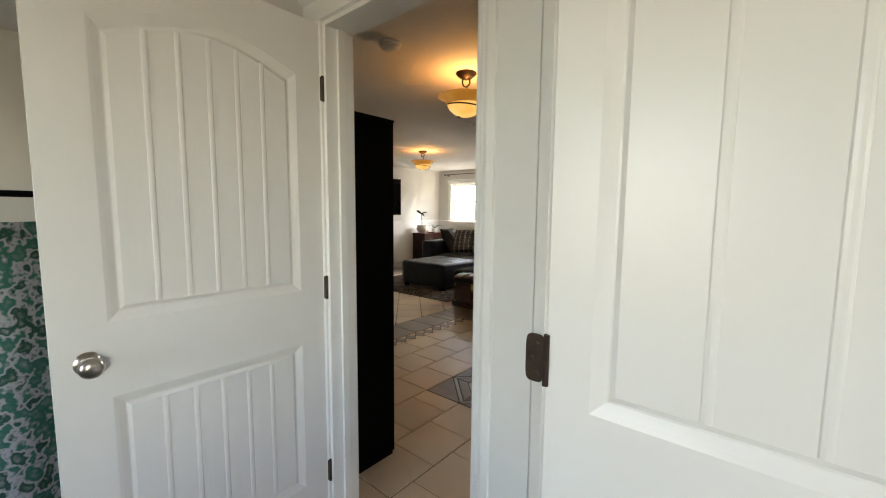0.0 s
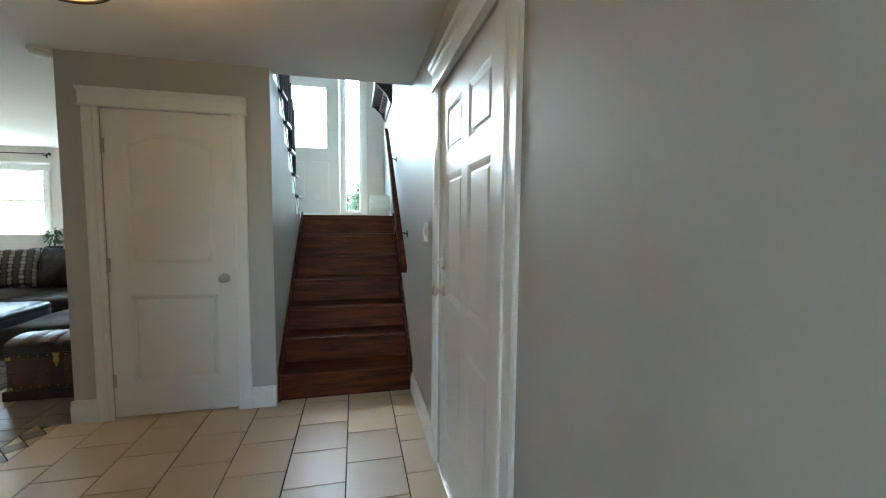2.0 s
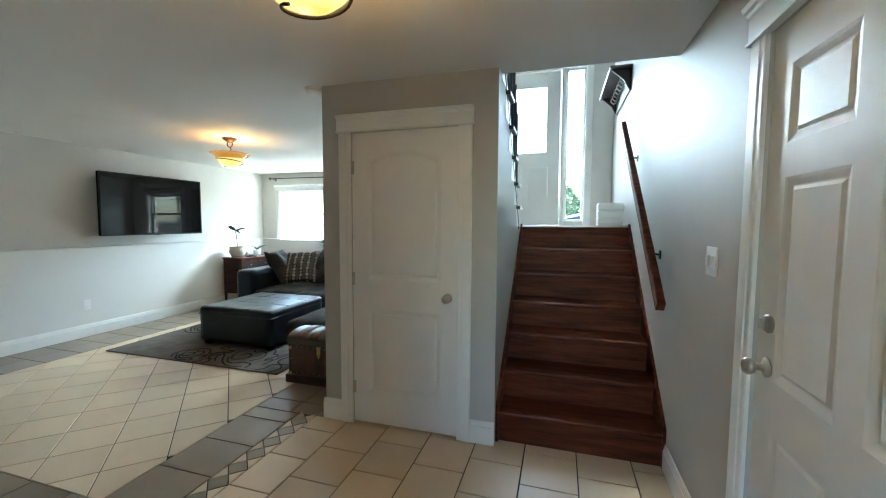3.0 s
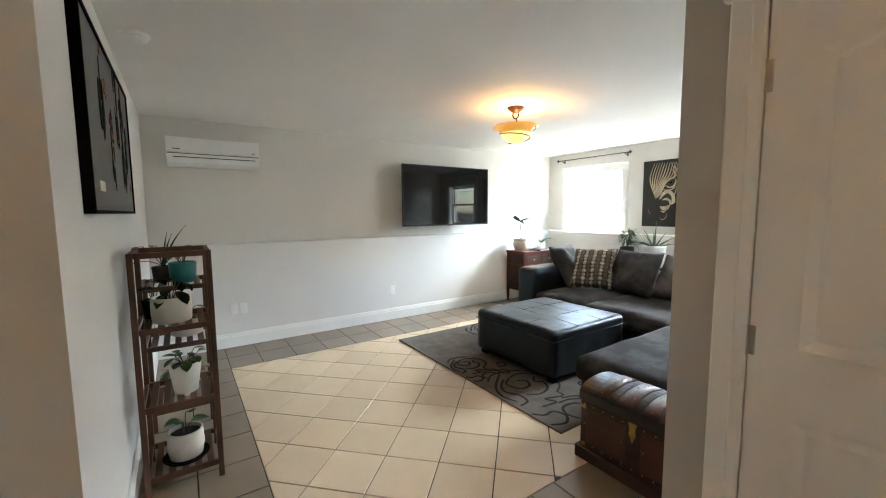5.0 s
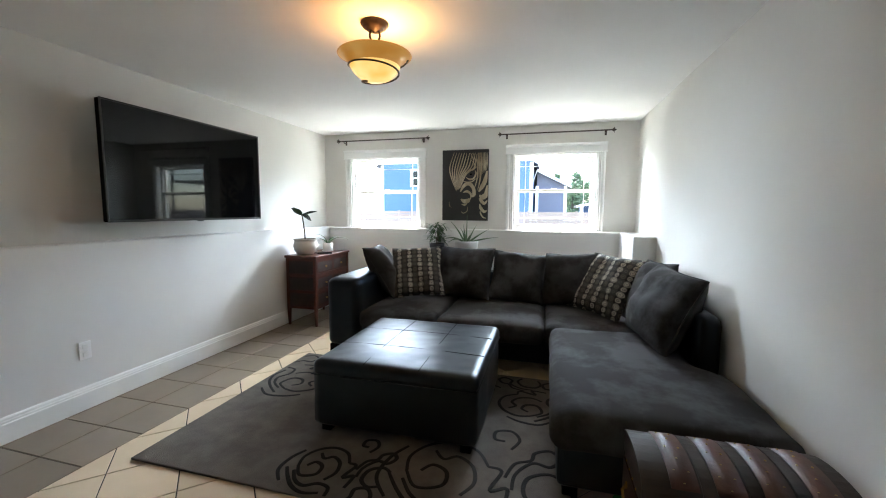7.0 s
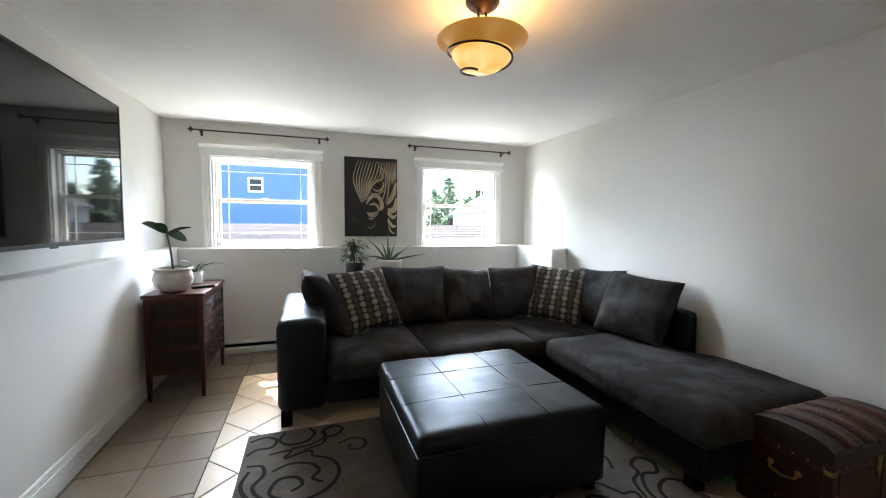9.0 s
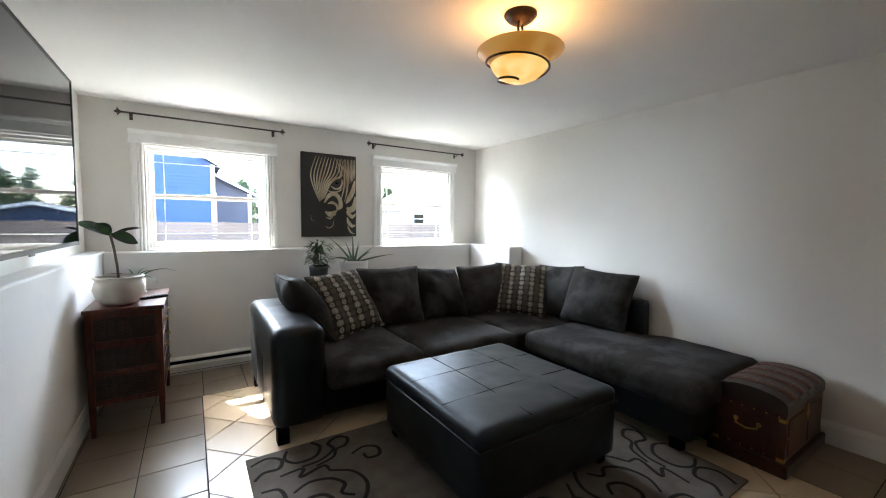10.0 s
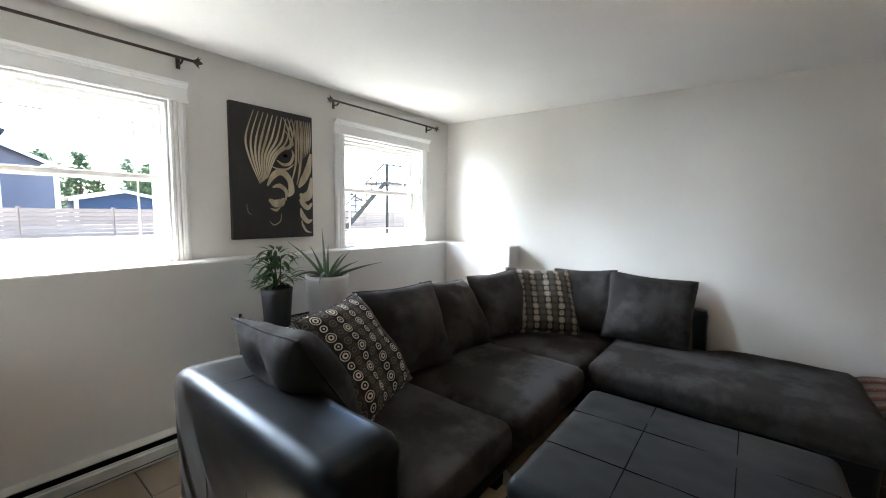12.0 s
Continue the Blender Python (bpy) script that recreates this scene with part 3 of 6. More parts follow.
# ---- stairs and entrance ----
RISE, RUN, SY0 = LAND / 7, 0.24, 3.96
stairs = thing("stairs", "red oak stairs up to the entrance landing", "stairs", (0, 0, 0))
for k in range(7):
    y = SY0 + RUN * k
    part("riser", box(SLX, HX, y, y + 0.02, RISE * k, RISE * (k + 1) - 0.026), STAIR, stairs)
    part("tread", box(SLX, HX, y - 0.026, y + RUN + 0.02 if k < 6 else y + 0.0, RISE * (k + 1) - 0.026, RISE * (k + 1), 0.009, 3), STAIR, stairs)
for x0, x1 in ((SLX, SLX + 0.018), (HX - 0.018, HX)):
    part("stringer", prism([(SY0 - 0.03, 0.0), (SY0 - 0.03, 0.24), (SY0 + RUN * 6 + 0.02, LAND + 0.03), (SY0 + RUN * 6 + 0.02, LAND - 0.2), (SY0 + 0.3, 0.0)], "x", x0, x1), STAIR, stairs)
structure("trim_landing", box(SLX - 1.0, HX, LY + 0.002, LY + 0.05, LAND, LAND + 0.012, 0.004), TRIM, "pale strip of landing floor edge", "trim")
up = thing("upper_stairs", "upper flight with white risers and dark treads", "stairs", (0, 0, 0))
DARKTREAD = material("dark_stained_tread", (0.035, 0.016, 0.012), (0.02, 0.01, 0.008), 8, 0.35, bump=0.05)
for k in range(6):
    y = 5.18 - 0.198 * k
    z = LAND + 0.188 * k
    part("riser", box(-1.25, SLX + 0.004, y - 0.198, y, z + 0.006, z + 0.160), TRIM, up)
    part("tread", box(-1.25, SLX + 0.035, y - 0.205, y + 0.03, z + 0.160, z + 0.188, 0.006), DARKTREAD, up)
    for q in (0.03, 0.13):
        part("baluster", tube([(SLX - 0.02, y - q, z + 0.18), (SLX - 0.02, y - q, z + 1.02 + q * 0.75)], 0.009, 8), BLACKM, up)
part("stringer", prism([(5.20, LAND - 0.02), (5.20, LAND + 0.03), (4.0, LAND + 1.17), (4.0, LAND + 1.12)], "x", SLX - 0.004, SLX + 0.008), DARKTREAD, up)
rail = thing("handrail", "square red oak handrail on black wall brackets", "handrail", (0, 0, 0))
a, b = Vector((HX - 0.08, 3.84, 0.978)), Vector((HX - 0.08, 5.50, 2.355))
d = (b - a).normalized()
n = Vector((0, -d.z, d.y))
part("rail", board([(-0.022, -0.03), (-0.022, 0.03), (-0.016, 0.036), (0.016, 0.036), (0.022, 0.03), (0.022, -0.03)], a, (1, 0, 0), n, d, (b - a).length), STAIR, rail)
for s in (0.25, 0.80):
    p = a.lerp(b, s)
    bm = tube([p + Vector((0.0, 0, -0.03)), p + Vector((0.02, 0, -0.075)), p + Vector((0.078, 0, -0.085))], 0.007)
    lathe([(0.030, 0.0), (0.030, 0.006), (0.012, 0.010)], 16, bm=bm)
    bmesh.ops.transform(bm, matrix=Matrix.Translation(p + Vector((0.080, 0, -0.085))) @ Matrix.Rotation(radians(-90), 4, "Y"), verts=bm.verts[-48:])
    part("bracket", bm, BLACKM, rail, "black iron bracket")
fd = thing("door_front", "white steel entrance door with a half-height glass light", "door", (0, 0, 0), kind="structure")
fx0, fx1, fz = -0.86, 0.05, LAND + 0.01
part("leaf", pierced("x", fx0, fx1, FY + 0.03, FY + 0.075, fz, fz + 2.04, [(fx0 + 0.17, fx1 - 0.17, fz + 0.97, fz + 1.86)]), DOORW, fd)
part("window_frame", frame_ring(fx0 + 0.155, fx1 - 0.155, FY + 0.02, FY + 0.08, fz + 0.955, fz + 1.875, 0.03), TRIM, fd)
pane(fd, fx0 + 0.17, fx1 - 0.17, FY + 0.05, fz + 0.97, fz + 1.86).visible_shadow = True
for x in (fx0 + 0.15, fx0 + 0.50):
    part("panel", box(x, x + 0.26, FY + 0.022, FY + 0.032, fz + 0.22, fz + 0.78, 0.008), DOORW, fd)
sl = thing("window_sidelight", "tall narrow glass sidelight in a white frame", "window", (0, 0, 0), kind="structure")
part("window_frame", frame_ring(0.12, 0.36, FY + 0.02, FY + 0.09, LAND + 0.06, LAND + 2.06, 0.025), TRIM, sl)
pane(sl, 0.14, 0.34, FY + 0.05, LAND + 0.08, LAND + 2.04).visible_shadow = True
for k in range(6):
    part("came", box(0.14, 0.34, FY + 0.032, FY + 0.038, LAND + 0.30 + 0.32 * k, LAND + 0.304 + 0.32 * k), BRONZE, sl)
part("mullion", box(0.055, 0.118, FY - 0.012, FY + 0.09, LAND, LAND + 2.1, 0.004), TRIM, sl)
part("side_casing", box(0.362, 0.45, FY - 0.018, FY, LAND, LAND + 2.1, 0.004), TRIM, sl)
part("head_casing", box(-0.95, 0.45, FY - 0.022, FY, LAND + 2.07, LAND + 2.18, 0.004), TRIM, sl)
rack = thing("coat_rack", "dark wood wall shelf with a row of metal coat hooks", "coat rack", (HX, 5.7, 2.72))
part("shelf", box(-0.20, 0, -0.1, 0.95, 0.20, 0.225, 0.004), DARKTREAD, rack)
part("back_board", box(-0.02, 0, -0.05, 0.90, 0.0, 0.20, 0.004), DARKTREAD, rack)
for y in (-0.05, 0.87):
    part("bracket", prism([(-0.18, 0.20), (0, 0.20), (0, 0.0), (-0.03, 0.02), (-0.07, 0.10)], "y", y, y + 0.025), DARKTREAD, rack)
for k in range(7):
    y = 0.06 + 0.12 * k
    part("hook", tube([(-0.02, y, 0.13), (-0.06, y, 0.10), (-0.09, y, 0.13), (-0.085, y, 0.16)], 0.008), NICKEL, rack, "polished metal hook")
bx = thing("boot_box", "small white slatted box on the landing", "box", (HX - 0.16, 5.75, LAND))
for k in range(3):
    part("slat", box(-0.11, 0.13, -0.14, -0.125, 0.03 + 0.07 * k, 0.085 + 0.07 * k, 0.004), PLASTIC, bx)
part("body", box(-0.10, 0.12, -0.124, 0.14, 0.0, 0.24, 0.008), PLASTIC, bx)
sw = thing("light_switch", "white double switch plate on the hall wall", "light switch", (HX, 3.36, 1.28))
part("plate", box(-0.006, 0, -0.06, 0.06, -0.062, 0.062, 0.003), PLASTIC, sw)
for y in (-0.025, 0.025):
    part("toggle", box(-0.016, -0.005, y - 0.012, y + 0.012, -0.025, 0.025, 0.003), PLASTIC, sw)

# ---- soft shapes, leaves ----
def soft_box(x0, x1, y0, y1, z0, z1, r=0.05, crown=0.02, seed=0, cuts=14, wrinkle=0.006, bm=None):
    """A stuffed block: rounded edges, a crowned top and slight wrinkles."""
    own = bmesh.new()
    bmesh.ops.create_cube(own, size=2.0)
    bmesh.ops.subdivide_edges(own, edges=own.edges[:], cuts=cuts, use_grid_fill=True)
    hx, hy, hz = (x1 - x0) / 2, (y1 - y0) / 2, (z1 - z0) / 2
    c = Vector(((x0 + x1) / 2, (y0 + y1) / 2, (z0 + z1) / 2))
    for v in own.verts:
        p = Vector((v.co.x * hx, v.co.y * hy, v.co.z * hz))
        q = Vector((max(-hx + r, min(hx - r, p.x)), max(-hy + r, min(hy - r, p.y)), max(-hz + r, min(hz - r, p.z))))
        d = p - q
        if d.length > 1e-9:
            # spread the samples over the round, then press them to the radius
            d = Vector([math.copysign(abs(k) ** 1.0, k) for k in d]).normalized() * r
        p = q + d
        u, w = p.x / hx, p.y / hy
        if p.z > 0:
            p.z += crown * (1 - u * u) * (1 - w * w)
        w1 = noise.noise(Vector((p.x * 5 + seed * 7.1, p.y * 5, p.z * 5))) + 0.5 * noise.noise(Vector((p.x * 14, p.y * 14 + seed, p.z * 14)))
        p += (d.normalized() if d.length > 1e-9 else Vector((0, 0, 1))) * wrinkle * w1
        v.co = c + p
    return join(bm, own)


def pillow(w, h, t, seed=0, n=22):
    """A throw pillow in the plane of x and z, its corners drawn out, with creases."""
    bm = bmesh.new()
    grid = {}
    for side in (1, -1):
        for i in range(n + 1):
            for j in range(n + 1):
                u, v = 2 * i / n - 1, 2 * j / n - 1
                edge = i in (0, n) or j in (0, n)
                if edge and side < 0:
                    grid[side, i, j] = grid[1, i, j]
                    continue
                pinch = 1 - 0.11 * (1 - v * v) * abs(u) ** 4
                pinch2 = 1 - 0.11 * (1 - u * u) * abs(v) ** 4
                th = 1.3 * t / 2 * max(0.0, (1 - abs(u) ** 2.3)) ** 0.55 * max(0.0, (1 - abs(v) ** 2.3)) ** 0.55
                pinch, pinch2 = pinch * (1 - 0.05 * (u * v) ** 4), pinch2 * (1 - 0.05 * (u * v) ** 4)
                x, z = u * w / 2 * pinch, v * h / 2 * pinch2
                k = noise.noise(Vector((x * 6 + seed * 3.3, z * 6, side * 2.0))) * 0.042 + noise.noise(Vector((x * 17, z * 17 + seed, side))) * 0.007
                crease = 0.010 * math.sin(11 * (x + z) + seed) * abs(u * v)
                y = side * max(0.004, th + (k + crease) * (1 - abs(u) ** 4) * (1 - abs(v) ** 4)) if not edge else 0.004 * noise.noise(Vector((x * 9, z * 9, seed)))
                grid[side, i, j] = bm.verts.new((x, y, z))
        for i in range(n):
            for j in range(n):
                bm.faces.new((grid[side, i, j], grid[side, i + 1, j], grid[side, i + 1, j + 1], grid[side, i, j + 1]))
    bmesh.ops.recalc_face_normals(bm, faces=bm.faces)
    return bm


def piping(w, h, n=40, seed=0):
    pts = []
    for i in range(n + 1):
        s = 4 * i / n
        k, f = int(s) % 4, s - int(s)
        u, v = [(-1 + 2 * f, -1), (1, -1 + 2 * f), (1 - 2 * f, 1), (-1, 1 - 2 * f)][k]
        c = 1 - 0.05 * (u * v) ** 4
        pts.append((u * w / 2 * c * (1 - 0.11 * (1 - v * v) * abs(u) ** 4), 0, v * h / 2 * c * (1 - 0.11 * (1 - u * u) * abs(v) ** 4)))
    return tube(pts, 0.0045, 6)


def leaf(length, width, droop=0.3, fold=0.15, n=7, bm=None, m=None):
    """A leaf along +y, arched over by droop, folded along its rib."""
    own = bmesh.new()
    rows = []
    for i in range(n + 1):
        s = i / n
        half = width / 2 * math.sin(math.pi * min(1, s * 0.97 + 0.03)) ** 0.75
        a = -droop * s
        y = length * math.sin(max(1e-3, abs(a))) / max(1e-3, abs(a)) * s
        z = -droop * length * s * s * 0.5
        rows.append([own.verts.new((-half, y, z + fold * half)), own.verts.new((0, y, z)), own.verts.new((half, y, z + fold * half))])
    for a, b in zip(rows, rows[1:]):
        own.faces.new((a[0], a[1], b[1], b[0]))
        own.faces.new((a[1], a[2], b[2], b[1]))
    bmesh.ops.solidify(own, geom=own.faces[:], thickness=0.0012)
    if m is not None:
        bmesh.ops.transform(own, matrix=m, verts=own.verts)
    return join(bm, own)


def blade(length, width, lean, az, at, bm, curl=0.6, n=8):
    """A pointed succulent blade that rises and bends outward."""
    pts, rad = [], []
    x, z, a = 0.0, 0.0, lean
    for i in range(n + 1):
        pts.append(Vector((x * math.cos(az), x * math.sin(az), z)) + Vector(at))
        rad.append(max(0.0012, width / 2 * (1 - (i / n) ** 1.6)))
        x += math.sin(a) * length / n
        z += math.cos(a) * length / n
        a += curl / n
    return tube(pts, width / 2, 6, bm=bm, taper=rad)


LEAF = material("plant_leaf", (0.035, 0.085, 0.025), (0.06, 0.13, 0.035), 14, 0.38, bump=0.1, bump_scale=60)
LEAF_D = material("rubber_leaf", (0.018, 0.045, 0.018), (0.03, 0.065, 0.022), 12, 0.25)
ALOE = material("aloe_leaf", (0.06, 0.11, 0.05), (0.10, 0.15, 0.08), 20, 0.4, bump=0.1)
SOIL = material("potting_soil", (0.035, 0.025, 0.018), (0.06, 0.042, 0.03), 60, 1.0, bump=0.8, bump_scale=90)
STEM = material("plant_stem", (0.09, 0.07, 0.035), (0.06, 0.05, 0.03), 20, 0.7)
CREAM = material("cream_ceramic", (0.60, 0.56, 0.48), (0.53, 0.48, 0.40), 7, 0.35, bump=0.03)
WHITEC = material("white_ceramic", (0.78, 0.77, 0.74), (0.72, 0.71, 0.68), 5, 0.3)
MARBLE = material("marbled_ceramic", (0.62, 0.58, 0.50), (0.36, 0.33, 0.28), 6, 0.35, spread=(0.5, 0.8))
TEAL = material("teal_ceramic", (0.02, 0.22, 0.23), (0.03, 0.18, 0.19), 9, 0.3)
CHARC = material("charcoal_pot", (0.035, 0.035, 0.037), (0.05, 0.05, 0.052), 9, 0.6)


def pot_shell(profile, wall=0.006, steps=28):
    """A pot: the outside from foot to rim, then down the inside."""
    inner = [(max(0.002, r - wall), z) for r, z in profile[::-1] if z > profile[0][1] + 0.01]
    return lathe(profile + inner + [(0.002, profile[0][1] + 0.012)], steps)


def potted(name, label, at, profile, mat, soil_z, soil_r, category="potted plant", group=""):
    p = thing(name, label, category, at, 0, group)
    part("pot", pot_shell(profile), mat, p, "", True)
    bm = lathe([(soil_r, soil_z - 0.015), (soil_r, soil_z), (soil_r * 0.6, soil_z + 0.004), (0.003, soil_z + 0.006)], 20)
    part("soil", bm, SOIL, p)
    return p


# ---- living room: sectional sofa ----
sofa = thing("sectional_sofa", "black leather sectional with charcoal microsuede seat cushions", "sofa", (0, 0, 0))
SX0, SX1, AX, SBY = -4.525, -1.595, -4.205, 7.22
part("arm", soft_box(SX0, AX, 6.085, SBY, 0.09, 0.718, 0.065, 0.008, 3, 20, 0.005), LEATHER, sofa, "black leather arm with a blue-tinted sheen", True)
for y in (6.52, 6.86):
    part("seam", tube([(SX0 - 0.0005, y, 0.12), (SX0 + 0.001, y, 0.64), (SX0 + 0.022, y, 0.700), (SX0 + 0.07, y, 0.722), (AX - 0.08, y, 0.722), (AX - 0.004, y, 0.66)], 0.0022, 6), LEATHER, sofa)
part("base", box(AX - 0.002, -2.50, 6.16, 7.0, 0.09, 0.30, 0.02, 3), LEATHER, sofa, "black leather base")
part("base_corner", box(-2.505, SX1, 6.16, 7.0, 0.09, 0.30, 0.02, 3), LEATHER, sofa)
part("chaise_base", box(-2.505, SX1 + 0.005, 4.70, 6.158, 0.09, 0.30, 0.03, 3), LEATHER, sofa, "black leather chaise base")
part("back", soft_box(AX - 0.01, SX1, 7.0, SBY, 0.09, 0.70, 0.05, 0.0, 5, 12, 0.003), LEATHER, sofa, "low black leather back", True)
part("side_back", soft_box(-1.72, SX1 + 0.004, 5.46, 7.0, 0.09, 0.735, 0.04, 0.0, 6, 12, 0.003), LEATHER, sofa, "low black leather back along the wall", True)
part("seat_cushion", soft_box(AX + 0.003, -3.475, 6.06, 7.02, 0.27, 0.445, 0.065, 0.022, 11, 18), SUEDE, sofa, "charcoal microsuede seat cushion", True)
part("seat_cushion", soft_box(-3.470, -2.585, 6.02, 7.02, 0.27, 0.445, 0.065, 0.022, 12, 18), SUEDE, sofa, "charcoal microsuede seat cushion", True)
part("seat_cushion", soft_box(-2.580, -1.72, 6.06, 7.02, 0.27, 0.440, 0.060, 0.015, 13, 16), SUEDE, sofa, "charcoal microsuede corner cushion", True)
# chaise cushion, notched round the side back
ch = soft_box(-2.540, -1.575, 4.655, 6.055, 0.27, 0.455, 0.07, 0.018, 14, 24, 0.007)
for v in ch.verts:
    f = min(1.0, max(0.0, (v.co.y - 5.30) / 0.18))
    f = f * f * (3 - 2 * f)
    if v.co.x > -2.2:
        v.co.x -= 0.15 * f * (v.co.x + 2.2) / 0.625
part("chaise_cushion", ch, SUEDE, sofa, "long charcoal microsuede chaise cushion", True)
for x, y in ((-4.47, 6.14), (-4.47, 7.16), (-3.4, 6.22), (-2.44, 4.80), (-1.66, 4.80), (-1.66, 7.1)):
    part("leg", box(x - 0.035, x + 0.035, y - 0.035, y + 0.035, 0.0, 0.10, 0.006), BLACKP, sofa, "dark block leg")

# patterned fabric of ringed dots in columns
DOTS = bpy.data.materials.new("ringed_dot_fabric")
DOTS.use_nodes = True
dn, dl = DOTS.node_tree.nodes, DOTS.node_tree.links
db_ = dn["Principled BSDF"]
db_.inputs["Roughness"].default_value = 0.9
tc = dn.new("ShaderNodeTexCoord")
sc = dn.new("ShaderNodeVectorMath")
sc.operation = "MULTIPLY"
sc.inputs[1].default_value = (1 / 0.052, 0.0, 1 / 0.052)
dl.new(tc.outputs["Object"], sc.inputs[0])
fr = dn.new("ShaderNodeVectorMath")
fr.operation = "FRACTION"
dl.new(sc.outputs[0], fr.inputs[0])
sb = dn.new("ShaderNodeVectorMath")
sb.operation = "SUBTRACT"
sb.inputs[1].default_value = (0.5, 0.0, 0.5)
dl.new(fr.outputs[0], sb.inputs[0])
ln = dn.new("ShaderNodeVectorMath")
ln.operation = "LENGTH"
dl.new(sb.outputs[0], ln.inputs[0])


def steps_ramp(stops):
    r = dn.new("ShaderNodeValToRGB")
    r.color_ramp.interpolation = "CONSTANT"
    e = r.color_ramp.elements
    e[0].position, e[0].color = stops[0][0], (*stops[0][1], 1)
    e[1].position, e[1].color = stops[1][0], (*stops[1][1], 1)
    for p, c in stops[2:]:
        q = e.new(p)
        q.color = (*c, 1)
    return r


INK, PALE, GREY_ = (0.012, 0.011, 0.010), (0.60, 0.54, 0.44), (0.10, 0.09, 0.08)
rings = steps_ramp([(0.0, INK), (0.12, PALE), (0.26, INK), (0.38, PALE), (0.46, INK)])
rings_dark = steps_ramp([(0.0, PALE), (0.09, INK), (0.24, PALE), (0.34, INK)])
rings_soft = steps_ramp([(0.0, (0.13, 0.11, 0.085)), (0.12, (0.035, 0.03, 0.026)), (0.24, (0.105, 0.09, 0.07)), (0.38, (0.03, 0.026, 0.023))])
rings_soft_dark = steps_ramp([(0.0, (0.03, 0.027, 0.024)), (0.13, GREY_), (0.27, (0.03, 0.027, 0.024)), (0.38, (0.055, 0.048, 0.04))])
for r_ in (rings, rings_dark, rings_soft, rings_soft_dark):
    dl.new(ln.outputs["Value"], r_.inputs["Fac"])
chk = dn.new("ShaderNodeTexChecker")
chk.inputs["Scale"].default_value = 1.0
chk.inputs["Color1"].default_value, chk.inputs["Color2"].default_value = (0, 0, 0, 1), (1, 1, 1, 1)
off = dn.new("ShaderNodeVectorMath")
off.operation = "ADD"
off.inputs[1].default_value = (0.0, 0.5, 0.0)
dl.new(sc.outputs[0], off.inputs[0])
dl.new(off.outputs[0], chk.inputs["Vector"])


def swap(fac, a, b):
    m_ = dn.new("ShaderNodeMix")
    m_.data_type = "RGBA"
    dl.new(fac, m_.inputs["Factor"])
    dl.new(a, m_.inputs["A"])
    dl.new(b, m_.inputs["B"])
    return m_.outputs["Result"]


bold = swap(chk.outputs["Fac"], rings.outputs["Color"], rings_dark.outputs["Color"])
muted = swap(chk.outputs["Fac"], rings_soft.outputs["Color"], rings_soft_dark.outputs["Color"])
sx = dn.new("ShaderNodeSeparateXYZ")
dl.new(sc.outputs[0], sx.inputs[0])
colm = dn.new("ShaderNodeMath")
colm.operation = "MULTIPLY"
colm.inputs[1].default_value = 0.5
dl.new(sx.outputs["X"], colm.inputs[0])
colf = dn.new("ShaderNodeMath")
colf.operation = "FRACT"
dl.new(colm.outputs[0], colf.inputs[0])
pick = dn.new("ShaderNodeMath")
pick.operation = "GREATER_THAN"
pick.inputs[1].default_value = 0.5
dl.new(colf.outputs[0], pick.inputs[0])
dl.new(swap(pick.outputs[0], bold, muted), db_.inputs["Base Color"])


def throw(label, w, h, t, at, rx, ry, rz, mat, seed):
    p = new("throw_pillow")
    p.matrix_world = pose(*at, rx, ry, rz)
    tagged(p, label, "pillow", "pillows on the sectional")
    part("cover", pillow(w, h, t, seed), mat, p, "", True)
    part("piping", piping(w, h), mat, p)


G1 = "charcoal microsuede back pillow leaning on the sofa"
G2 = "ringed-dot patterned throw pillow in black and tan"
throw(G1, 0.50, 0.62, 0.17, (-4.195, 6.725, 0.715), -34, 0, 92, SUEDE, 1)
throw(G2, 0.54, 0.60, 0.15, (-3.86, 6.745, 0.715), -37, -3, 19, DOTS, 2)
throw(G1, 0.63, 0.57, 0.21, (-3.40, 6.865, 0.705), -24, 0, -8, SUEDE, 3)
throw(G1, 0.56, 0.56, 0.20, (-2.85, 6.885, 0.685), -33, 5, 2, SUEDE, 4)
throw(G1, 0.52, 0.54, 0.19, (-2.375, 6.80, 0.695), -22, -4, -22, SUEDE, 5)
throw(G2, 0.60, 0.60, 0.14, (-2.075, 6.58, 0.705), -34, 2, -49, DOTS, 6)
throw(G1, 0.54, 0.56, 0.18, (-1.80, 6.33, 0.70), -23, -3, -80, SUEDE, 7)
throw(G1, 0.64, 0.56, 0.22, (-1.82, 5.83, 0.705), -24, 3, -80, SUEDE, 8)

